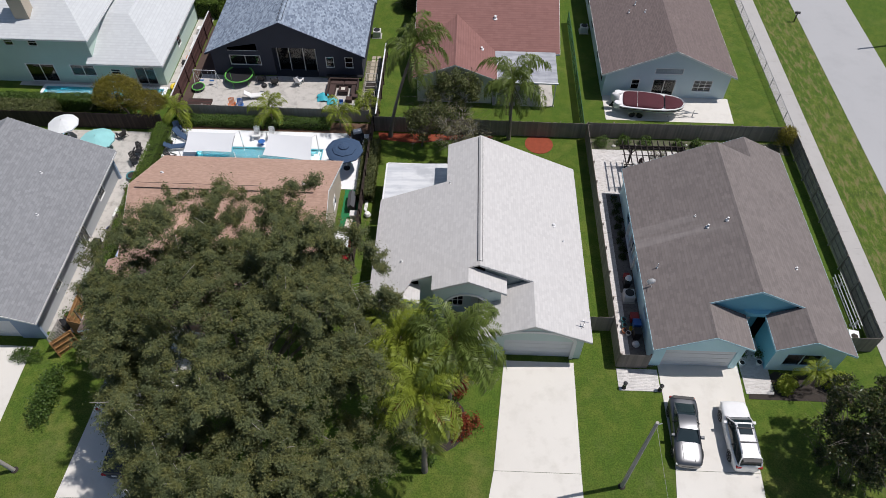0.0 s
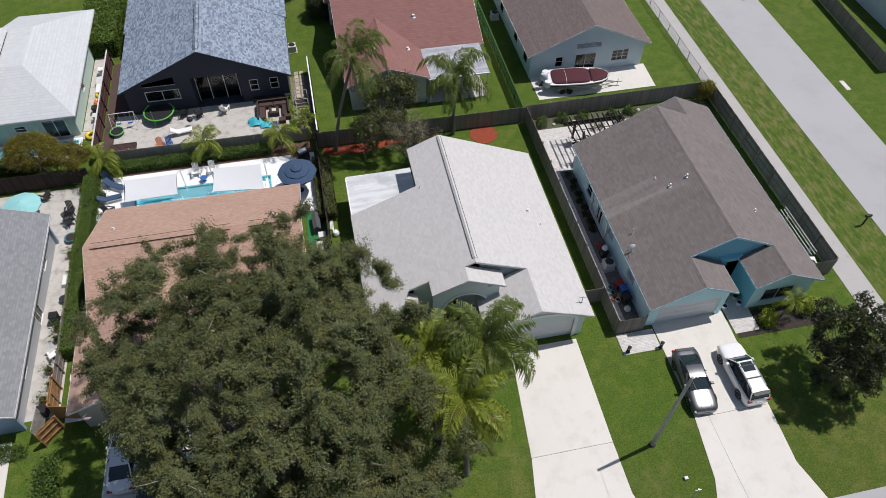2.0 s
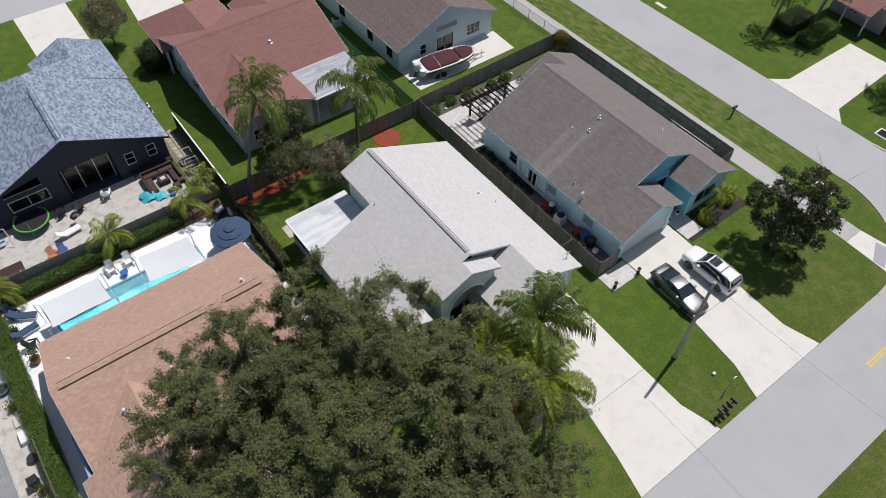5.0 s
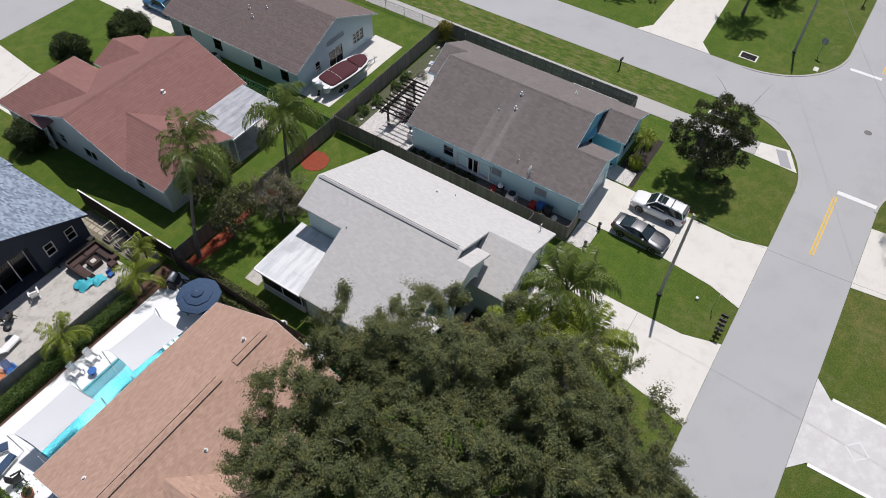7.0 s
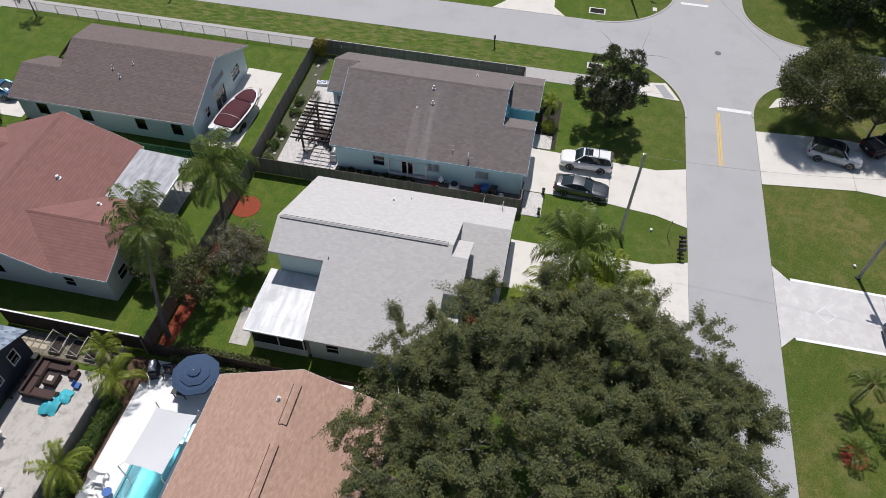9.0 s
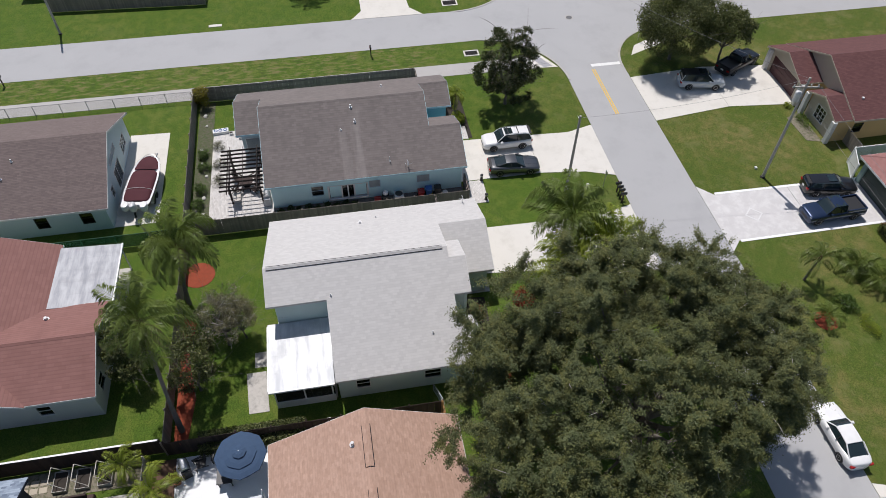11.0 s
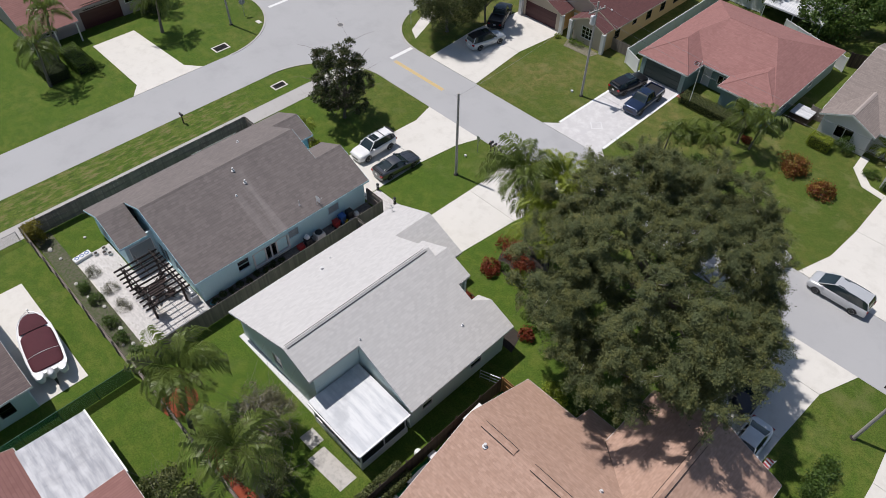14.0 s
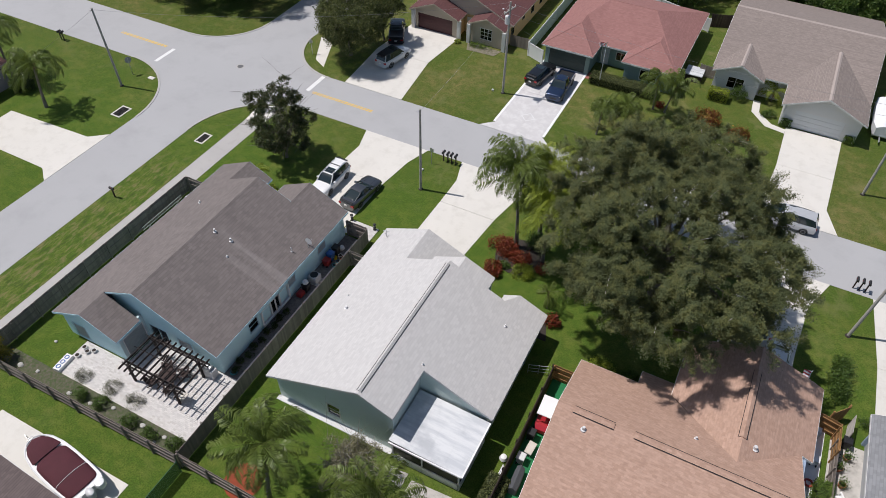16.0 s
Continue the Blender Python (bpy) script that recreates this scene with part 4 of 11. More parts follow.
for x, y, h, r in gap:
    vent(g, x, y, gz(x), h, r)
# antenna stub over the garage
s = Shape().tube([(9.0, 26.6, gz(9.0) - 0.05), (9.0, 26.6, gz(9.0) + 0.75)], 0.03, 6).tube([(8.7, 26.6, gz(9.0) + 0.7), (9.3, 26.6, gz(9.0) + 0.55)], 0.025, 6)
s.tube([(9.0, 26.4, gz(9.0) + 0.35), (9.0, 26.85, gz(9.0) + 0.5)], 0.025, 6)
part("antenna", s, METAL, g, "small roof aerial")
zu = lambda x: gz(x) - 0.16
wall(g, (9.2, 41.9), (-0.5, 41.9), [(0, zu(9.2)), (7.47, zu(1.73)), (9.7, zu(-0.5))], WALL_SAGE, [(4.25, 5.35, 0.8, 2.15, "window")])
wall(g, (-0.5, 41.9), (-0.5, 38.1), zu(-0.5), WALL_SAGE, [(1.0, 3.2, 0.1, 2.1, "slider")])
wall(g, (-0.5, 38.1), (-5.7, 38.1), [(0, zu(-0.5)), (5.2, zu(-5.7))], WALL_SAGE)
wall(g, (-5.7, 38.1), (-5.7, 28.5), zu(-5.7), WALL_SAGE, [(1.2, 2.2, 1.0, 2.1, "window"), (6.0, 7.2, 1.0, 2.1, "window")])
wall(g, (-5.7, 28.5), (-2.6, 28.5), [(0, zu(-5.7)), (1.95, zu(-3.75)), (3.1, 3.25)], WALL_SAGE, [(0.6, 2.0, 0.9, 2.1, "grid")])
wall(g, (-2.6, 28.5), (-2.6, 29.7), 3.25, WALL_SAGE)
wall(g, (-2.6, 29.7), (-1.25, 29.7), [(0, zu(-2.6)), (1.35, zu(-1.25))], WALL_SAGE)
wall(g, (-1.25, 29.7), (-1.25, 28.35), zu(-1.25), WALL_SAGE)
# set-back gable: its shade is put into a darker sage colour
wall(g, (2.1, 29.5), (5.3, 29.5), [(0, zu(2.1)), (3.2, zu(5.3))], surf("sage_gable_with_shade", (0.28, 0.33, 0.33), 0.85), z0=2.6)
wall(g, (2.1, 29.5), (2.1, 25.95), 2.9, WALL_SAGE)
wall(g, (2.1, 25.95), (9.2, 25.95), [(0, 3.0), (3.44, zu(5.54)), (7.1, zu(9.2))], WALL_SAGE, [(1.55, 6.55, 0.0, 2.2, "garage")])
wall(g, (9.2, 25.95), (9.2, 41.9), zu(9.2), WALL_SAGE, [(4.0, 5.0, 1.0, 2.1, "window"), (9.0, 10.2, 1.0, 2.1, "window")])
floor_of(g, -5.5, 9.0, 28.8, 38.0)
part("foundation_strip", Shape().slab(-0.4, 9.3, 41.92, 42.35, -0.05, 0.07, 0.02), FASCIA_GREY, g, "pale concrete strip at the wall foot")
# raised white arch over the garage door
n = 18
outer, inner = [(5.65 - 3.05 * math.cos(math.pi * i / n), 2.15 + 1.3 * math.sin(math.pi * i / n)) for i in range(n + 1)], [(5.65 - 2.78 * math.cos(math.pi * i / n), 2.2 + 1.05 * math.sin(math.pi * i / n)) for i in range(n + 1)]
part("garage_arch", Shape().loft([[(a[0], 25.87, a[1]), (b[0], 25.87, b[1]), (b[0], 25.96, b[1]), (a[0], 25.96, a[1])] for a, b in zip(outer, inner)]), WHITE, g, "white curved moulding over the garage")
for x in (2.62, 8.42):
    part("garage_pilaster", Shape().box(x, x + 0.26, 25.86, 25.96, 0, 2.2), WHITE, g, "white moulding beside the garage door")
# entry front with an arched opening
cx, rr = 0.9, 1.55
prof = [(cx - rr * math.cos(math.pi * i / 20), 2.55 + rr * math.sin(math.pi * i / 20)) for i in range(21)]
head = [gz(min(x, 0.95)) - max(0, x - 0.95) * 0.48 - 0.16 for x, _ in prof]
part("entry_wall", Shape().loft([[(x, 28.3, z), (x, 28.3, tp), (x, 28.5, tp), (x, 28.5, z)] for (x, z), tp in zip(prof, head)]), WALL_SAGE, g)
part("entry_pier", Shape().box(-1.45, cx - rr, 28.3, 28.5, 0, 4.75), WALL_SAGE, g)
part("entry_pier", Shape().box(cx + rr, 3.3, 28.3, 28.5, 0, 4.55), WALL_SAGE, g)
out2 = [(cx - (rr + 0.17) * math.cos(math.pi * i / 20), 2.55 + (rr + 0.17) * math.sin(math.pi * i / 20)) for i in range(21)]
part("entry_arch", Shape().loft([[(a[0], 28.22, a[1]), (b[0], 28.22, b[1]), (b[0], 28.31, b[1]), (a[0], 28.31, a[1])] for a, b in zip(out2, prof)]), WHITE, g, "white arch moulding round the entry")
wall(g, (-1.25, 29.6), (3.3, 29.6), 4.3, WALL_SAGE, [(0.75, 1.95, 0.9, 2.9, "grid"), (2.5, 3.5, 0.06, 2.15, "door")], frame=WHITE)
wall(g, (3.3, 28.3), (3.3, 29.5), 4.4, WALL_SAGE)
# covered patio with an insulated flat roof
P = thing("patio_cover", (-3.3, 40.3, 0), "white insulated patio roof on a screened enclosure", "patio cover")
for i in range(4):
    x0, x1 = -5.95 + 1.34 * i, -5.95 + 1.34 * (i + 1) - 0.004
    z0, z1 = 2.62 + 0.06 * i, 2.62 + 0.06 * (i + 1)
    part("roof_panel", Shape().plate([(x0, 38.3, z0), (x1, 38.3, z1), (x1, 42.7, z1), (x0, 42.7, z0)], 0.09), PANEL_WHITE, P)
part("gutter", Shape().box(-6.08, -5.96, 38.3, 42.75, 2.5, 2.64), WHITE, P)
part("gutter", Shape().box(-5.96, -0.6, 42.71, 42.8, 2.5, 2.66), WHITE, P)
for x, y in ((-5.75, 42.4), (-5.75, 40.4), (-5.75, 38.5), (-3.0, 42.4), (-0.75, 42.4)):
    part("post", Shape().box(x, x + 0.1, y, y + 0.1, 0.06, 2.55), WHITE, P)
part("knee_wall", Shape().box(-5.78, -5.62, 38.4, 42.5, 0.0, 0.75).box(-5.62, -0.7, 42.36, 42.5, 0.0, 0.75), WHITE, P)
scr = Nodes("black_insect_screen")
scr.b.inputs["Base Color"].default_value = (0.012, 0.013, 0.014, 1)
scr.b.inputs["Alpha"].default_value = 0.8
SCREEN = scr.m
part("screen", Shape().box(-5.72, -5.70, 38.4, 42.4, 0.75, 2.5), SCREEN, P)
part("screen", Shape().box(-5.6, -0.75, 42.42, 42.44, 0.75, 2.5), SCREEN, P)
part("patio_floor", Shape().box(-5.6, -0.5, 38.3, 42.4, -0.05, 0.06), OLD_CONCRETE, P)

# ---------------------------------------------------------------- aqua house
b = house("aqua_house", 20.7, 34, "single-storey house with weathered grey-brown roof and aqua walls")
RB, SB = 20.7, 0.478
bz = lambda x: 6.1 - SB * abs(x - RB)
EB, WB = 27.6, 13.78
roof(b, ROOF_BROWN, TRIM_AQUA,
     ([(RB, 42.8, 6.1), (WB, 42.8, bz(WB)), (WB, 25.2, bz(WB)), (17.55, 25.2, bz(17.55)), (17.55, 28.0, bz(17.55)), (RB, 28.0, 6.1)], (0, 1, 2, 4)),
     ([(RB, 28.0, 6.1), (24.2, 28.0, bz(24.2)), (24.2, 25.2, bz(24.2)), (EB, 25.2, bz(EB)), (EB, 45.3, bz(EB)), (23.95, 45.3, bz(23.95)), (23.95, 43.2, bz(23.95)), (23.9, 42.8, bz(23.9)), (RB, 42.8, 6.1)], (0, 2, 3, 4, 7)),
     ([(17.55, 25.2, bz(17.55)), (20.55, 25.2, 3.15), (20.55, 28.1, 3.15), (17.55, 28.1, bz(17.55))], (0, 1)),
     ([(24.2, 25.2, bz(24.2)), (24.2, 28.1, bz(24.2)), (21.9, 28.1, 3.3), (21.9, 25.2, 3.3)], (2, 3)),
     ([(23.95, 45.3, bz(23.95)), (23.95, 42.9, bz(23.95)), (20.9, 42.9, 3.05), (20.9, 45.3, 3.05)], (2, 3)))
cap(b, ROOF_BROWN, ((RB, 28.1, 6.1), (RB, 42.7, 6.1)), ((24.2, 25.2, bz(24.2)), (24.2, 28.0, bz(24.2))), ((17.55, 25.2, bz(17.55)), (17.55, 28.0, bz(17.55))), w=0.13, h=0.02)
for x, y, h, r in ((18.6, 34.5, 0.3, 0.08), (19.9, 34.7, 0.3, 0.08), (18.0, 35.8, 0.15, 0.05), (24.6, 31.5, 0.22, 0.07), (14.9, 31.9, 0.5, 0.04)):
    vent(b, x, y, bz(x), h, r)
bu = lambda x: bz(x) - 0.16
wall(b, (14.08, 42.4), (14.08, 25.6), bu(14.08), WALL_AQUA, [(3.4, 4.5, 0.9, 2.1, "window"), (4.9, 8.3, 0.35, 1.9, "hurricane"), (8.0 + 0.45, 9.5, 1.2, 2.1, "shutter"), (12.7, 13.9, 1.2, 2.1, "shutter")], frame=TRIM_AQUA)
wall(b, (14.08, 25.6), (20.2, 25.6), [(0, bu(14.08)), (3.47, bu(17.55)), (6.12, 3.1)], WALL_AQUA, [(0.77, 5.67, 0.0, 2.2, "garage")])
wall(b, (20.2, 25.6), (20.2, 28.3), 3.05, ENTRY_TEAL)
wall(b, (17.9, 28.25), (23.8, 28.25), [(0, bu(17.9)), (2.8, bu(RB)), (5.9, bu(23.8))], ENTRY_TEAL, z0=2.7)
wall(b, (20.2, 29.2), (22.3, 29.2), 3.4, ENTRY_TEAL, [(0.5, 1.6, 0.06, 2.15, "door")])
wall(b, (22.3, 28.3), (22.3, 25.6), 3.15, ENTRY_TEAL)
wall(b, (22.3, 25.6), (27.2, 25.6), [(0, 3.25), (1.9, bu(24.2)), (4.9, bu(27.2))], WALL_AQUA, [(0.9, 3.4, 0.7, 2.2, "curtained")], frame=TRIM_AQUA)
wall(b, (27.2, 25.6), (27.2, 44.9), bu(27.2), WALL_AQUA, [(4, 5.2, 1.0, 2.1, "window"), (11, 12.2, 1.0, 2.1, "window")], frame=TRIM_AQUA)
wall(b, (27.2, 44.9), (21.3, 44.9), [(0, bu(27.2)), (3.25, bu(23.95)), (5.9, 2.95)], WALL_AQUA, [(0.8, 2.2, 0.3, 1.9, "shutter")], frame=TRIM_AQUA)
wall(b, (21.3, 44.9), (21.3, 42.4), 2.9, surf("grey_lap_siding", (0.55, 0.68, 0.72), 0.8), [(0.3, 2.3, 0.1, 2.3, "shutter")])
wall(b, (23.9, 42.4), (14.08, 42.4), [(0, bu(23.9)), (3.2, bu(RB)), (9.82, bu(14.08))], WALL_AQUA, [(3.0, 4.8, 0.06, 2.1, "slider"), (5.8, 7.2, 0.9, 2.0, "shutter")], frame=TRIM_AQUA)
floor_of(b, 14.5, 27.0, 28.5, 42.2)
# thin half-round ledge added to give the gable its arched shadow line
n = 12
half = [(21.25 - 0.95 * math.cos(math.pi * i / n), 0.85 * math.sin(math.pi * i / n)) for i in range(n + 1)]
part("arch_shadow_ledge", Shape().prism([(x, 28.25 - y * 0.45) for x, y in half], 3.38, 3.6), ENTRY_TEAL, b, "teal half-round ledge added for the arched shadow over the entry")
dish = thing("satellite_dish", (14.2, 30.55, bz(14.2)), "small white satellite dish on the roof edge", "satellite dish")
part("dish", Shape().loft([[(0.33 * r * math.cos(a), -0.1 - 0.12 * (1 - r * r), 0.55 + 0.36 * r * math.sin(a)) for a in (2 * math.pi * k / 18 for k in range(18))] for r in (1.0, 0.75, 0.4, 0.05)]), WHITE, dish, here=True)
part("mast", Shape().tube([(0, 0.05, -0.05), (0, 0.05, 0.5)], 0.03, 6), METAL, dish, here=True)
part("arm", Shape().tube([(0, -0.1, 0.3), (0, -0.55, 0.45)], 0.02, 6), METAL, dish, here=True)

# ---------------------------------------------------------------- boat-pad house
h = house("pale_blue_house", 19.9, 64, "pale blue house with an umber shingle roof and a back gable")
RH, SH = 19.95, 0.44
hz = lambda x: 5.65 - SH * abs(x - RH)
roof(h, ROOF_UMBER, WHITE,
     ([(RH, 70.2, 5.65), (13.5, 70.2, hz(13.5)), (13.5, 55.6, hz(13.5)), (RH, 55.6, 5.65)], (1, 2)),
     ([(RH, 55.6, 5.65), (26.4, 55.6, hz(26.4)), (26.4, 73.0, hz(26.4)), (RH, 70.2, 5.65)], (0, 1)),
     ([(RH, 70.2, 5.65), (26.4, 73.0, hz(26.4)), (20.0, 73.0, hz(26.4))], (1,)),
     ([(16.9, 68.8, 4.3), (16.9, 74.2, 4.3), (13.5, 74.2, 2.8), (13.5, 70.1, 2.8), (13.5, 68.8, 2.8)], (2,)),
     ([(16.9, 74.2, 4.3), (16.9, 68.8, 4.3), (20.2, 68.8, 2.8), (20.2, 74.2, 2.8)], (2,)))
hu = lambda x: hz(x) - 0.16
wall(h, (13.95, 73.8), (13.95, 56.0), hu(13.95), WALL_PALE, [(1.9, 3.0, 0.9, 2.1, "window"), (6.4, 7.5, 0.9, 2.1, "window"), (12.0, 13.0, 0.9, 2.1, "window"), (15.6, 16.6, 0.9, 2.1, "window")], frame=BLACK)
wall(h, (13.95, 56.0), (25.95, 56.0), [(0, hu(13.95)), (6.0, hu(RH)), (12.0, hu(25.95))], WALL_PALE,
     [(2.6, 3.4, 0.9, 2.1, "window"), (4.7, 6.9, 0.06, 2.15, "slider"), (4.6, 7.3, 2.75, 3.45, "shutter"), (8.6, 10.4, 0.85, 2.15, "grid")])
wall(h, (25.95, 56.0), (25.95, 72.6), hu(25.95), WALL_PALE)
wall(h, (25.95, 72.6), (13.95, 72.6), 2.6, WALL_PALE)
for x, y, hh in ((16.8, 64.0, 0.4), (17.5, 65.0, 0.4), (18.2, 63.2, 0.25)):
    vent(h, x, y, hz(x), hh, 0.06)

# ---------------------------------------------------------------- red-roofed house
r = house("red_roof_house", 2.4, 65, "off-white house under a faded red shingle roof")
roof(r, ROOF_RED, WHITE,
     ([(-4.7, 64.8, 5.75), (-4.7, 58.3, 3.08), (9.6, 58.3, 3.08), (9.6, 64.8, 5.75)], (0, 1, 2)),
     ([(9.6, 64.8, 5.75), (9.6, 71.4, 3.05), (-4.7, 71.4, 3.05), (-4.7, 64.8, 5.75)], (0, 1, 2)),
     ([(-0.6, 62.2, 4.68), (-4.6, 58.5, 3.08), (-4.6, 53.9, 3.08), (-0.6, 53.9, 4.68)], (1, 2)),
     ([(-0.6, 53.9, 4.68), (3.4, 53.9, 3.08), (3.4, 58.5, 3.08), (-0.6, 62.2, 4.68)], (0, 1)),
     ([(-1.0, 66.6, 5.02), (-1.0, 72.2, 5.02), (-5.2, 75.0, 3.05), (-5.2, 68.5, 3.05)], (2,)),
     ([(-1.0, 72.2, 5.02), (-1.0, 66.6, 5.02), (3.2, 69.5, 3.05), (3.2, 75.0, 3.05)], (2,)),
     ([(-1.0, 72.2, 5.02), (3.2, 75.0, 3.05), (-5.2, 75.0, 3.05)], (1,)),
     ([(6.4, 68.6, 4.2), (6.4, 72.6, 4.2), (3.6, 72.6, 3.05), (3.6, 70.0, 3.05)], (2,)),
     ([(6.4, 72.6, 4.2), (6.4, 68.6, 4.2), (9.2, 70.0, 3.05), (9.2, 72.6, 3.05)], (2,)))
cap(r, ROOF_RED, ((-4.7, 64.8, 5.75), (9.6, 64.8, 5.75)), ((-0.6, 53.9, 4.68), (-0.6, 62.2, 4.68)))
wall(r, (-4.2, 71.0), (-4.2, 54.3), [(0, 2.95), (6.2, 5.45), (12.4, 2.95), (16.7, 2.95)], WALL_WHITE, [(2.6, 3.6, 0.9, 2.1, "window"), (6.0, 7.8, 0.9, 2.1, "wide"), (12.8, 13.8, 0.9, 2.1, "window")])
wall(r, (-4.2, 54.3), (3.0, 54.3), [(0, 2.95), (3.6, 4.4), (7.2, 2.95)], WALL_WHITE, [(1.2, 2.4, 0.9, 2.1, "window"), (4.6, 5.8, 0.9, 2.1, "window")])
wall(r, (3.0, 54.3), (3.0, 58.7), 2.95, WALL_WHITE)
wall(r, (3.0, 58.7), (9.2, 58.7), 2.95, WALL_WHITE, [(1.0, 3.4, 0.06, 2.1, "slider")])
wall(r, (9.2, 58.7), (9.2, 71.0), [(0, 2.95), (6.1, 5.45), (12.3, 2.95)], WALL_WHITE, [(3.0, 4.0, 0.9, 2.1, "window")])
wall(r, (9.2, 71.0), (-4.2, 71.0), 2.9, WALL_WHITE)
wall(r, (-4.8, 74.6), (-4.8, 69.0), 2.9, WALL_WHITE)
wall(r, (2.8, 74.6), (-4.8, 74.6), 2.9, WALL_WHITE, [(1.2, 6.2, 0, 2.2, "garage")])
wall(r, (2.8, 69.6), (2.8, 74.6), 2.9, WALL_WHITE)
vent(r, 3.2, 61.9, 4.5, 0.3, 0.14)
vent(r, 1.9, 57.9, 3.65, 0.25, 0.12)
c = thing("patio_cover", (6.2, 56.2, 0), "stained white metal patio roof on thin posts", "patio cover")
for i in range(5):
    x0, x1 = 3.25 + 1.18 * i, 3.25 + 1.18 * (i + 1) - 0.004
    part("roof_panel", Shape().plate([(x0, 53.9, 2.95), (x1, 53.9, 2.95), (x1, 58.35, 3.2), (x0, 58.35, 3.2)], 0.07), PANEL_GREY, c)
part("gutter", Shape().box(3.2, 9.2, 53.78, 53.89, 2.82, 2.96), WHITE, c)
for x in (3.4, 6.2, 8.95):
    part("post", Shape().box(x, x + 0.09, 54.0, 54.09, 0, 2.86), WHITE, c)
part("patio_floor", Shape().box(3.1, 9.1, 54.0, 58.6, -0.05, 0.06), OLD_CONCRETE, c)

# bright sheet-metal cover behind the rose-roofed house
mc = thing("patio_cover", (2.0, -33.4, 0), "bright white ribbed metal roof on posts behind a red roof", "patio cover")
roof(mc, PANEL_WHITE, WHITE,
     ([(0.1, -35.1, 3.2), (6.0, -35.1, 3.2), (5.6, -31.6, 2.4), (-1.95, -31.6, 2.4)], (2,)),
     ([(6.0, -35.1, 3.2), (0.1, -35.1, 3.2), (-1.95, -38.6, 2.4), (5.6, -38.6, 2.4)], (2,)),
     ([(0.1, -35.1, 3.2), (-1.95, -31.6, 2.4), (-1.95, -38.6, 2.4)], (1,)), t=0.06)
for i in range(19):
    x = -1.3 + 0.37 * i
    y1 = -35.1 if x > 0.1 else -31.6 - 3.5 * (x + 1.95) / 2.05
    part("rib", Shape().tube([(x, -31.6, 2.41), (x, y1, 2.41 + 0.8 * (-31.6 - y1) / 3.5)], 0.022, 4), WHITE, mc)
for x, y in ((-1.8, -31.75), (1.7, -31.75), (5.4, -31.75), (-1.8, -38.4), (1.7, -38.4), (5.4, -38.4)):
    part("post", Shape().box(x - 0.05, x + 0.05, y - 0.05, y + 0.05, 0, 2.36), WHITE, mc)

# ---------------------------------------------------------------- navy house
nv = house("navy_house", -17.4, 65, "dark navy house with a blue-grey shingle roof and back gable")
RN, SN = -17.4, 0.46
nz = lambda x: 6.45 - SN * abs(x - RN)
roof(nv, ROOF_BLUE, WALL_NAVY,
     ([(RN, 67.5, 6.45), (-25.3, 73.0, nz(-25.3)), (-25.3, 57.2, nz(-25.3)), (RN, 57.2, 6.45)], (1, 2)),
     ([(RN, 57.2, 6.45), (-9.5, 57.2, nz(-9.5)), (-9.5, 73.4, nz(-9.5)), (RN, 67.5, 6.45)], (0, 1)),
     ([(RN, 67.5, 6.45), (-9.5, 73.4, nz(-9.5)), (-25.3, 73.0, nz(-25.3))], (1,)),
     ([(-12.8, 67.0, 4.37), (-12.8, 74.6, 4.37), (-16.3, 74.6, 2.8), (-16.3, 70.0, 2.8)], (1, 2)),
     ([(-12.8, 74.6, 4.37), (-12.8, 67.0, 4.37), (-9.3, 67.0, 2.76), (-9.3, 74.6, 2.76)], (2, 3)),
     ([(-22.3, 67.0, 4.23), (-22.3, 71.5, 4.23), (-25.5, 74.4, 2.76), (-25.5, 67.0, 2.76)], (2,)),
     ([(-22.3, 71.5, 4.23), (-22.3, 67.0, 4.23), (-19.1, 67.0, 2.76), (-19.1, 74.4, 2.76)], (2,)),
     ([(-22.3, 71.5, 4.23), (-19.1, 74.4, 2.76), (-25.5, 74.4, 2.76)], (1,)))
ridge_vent(nv, ROOF_BLUE, (RN, 57.6, 6.47), (RN, 65.0, 6.47), 0.2)
nu = lambda x: nz(x) - 0.16
wall(nv, (-24.9, 57.7), (-9.9, 57.7), [(0, nu(-24.9)), (7.5, nu(RN)), (15.0, nu(-9.9))], WALL_NAVY,
     [(1.8, 4.9, 1.2, 2.35, "wide"), (6.2, 10.5, 0.0, 3.3, "gap"), (11.4, 12.2, 1.15, 2.4, "window"), (13.3, 14.1, 1.15, 2.4, "window")])
# recessed porch with glass doors at its back
wall(nv, (-18.7, 58.6), (-14.4, 58.6), 3.4, WALL_NAVY, [(0.15, 4.15, 0.06, 3.25, "slider3")], frame=WALL_NAVY)
for x in (-18.5, -17.3, -15.9, -14.65):
    part("mullion", Shape().slab(x, x + 0.06, 58.5, 58.56, 0.06, 3.25, 0.008), WHITE, nv)
wall(nv, (-18.7, 57.9), (-18.7, 58.6), 3.4, WALL_NAVY)
wall(nv, (-14.4, 58.6), (-14.4, 57.9), 3.4, WALL_NAVY)
part("porch_floor", Shape().box(-18.7, -14.4, 57.53, 58.6, -0.05, 0.055), surf("dark_porch_floor", (0.05, 0.05, 0.06), 0.7, 0.2), nv)
part("porch_ceiling", Shape().box(-18.9, -14.2, 57.9, 58.8, 3.4, 3.5), WALL_NAVY, nv)
transom = part("transom_window", Shape().plate([(-23.1, 57.68, 2.95), (-20.2, 57.68, 2.95), (-20.2, 57.68, 3.7), (-23.1, 57.68, 3.2)], 0.03), GLASS, nv)
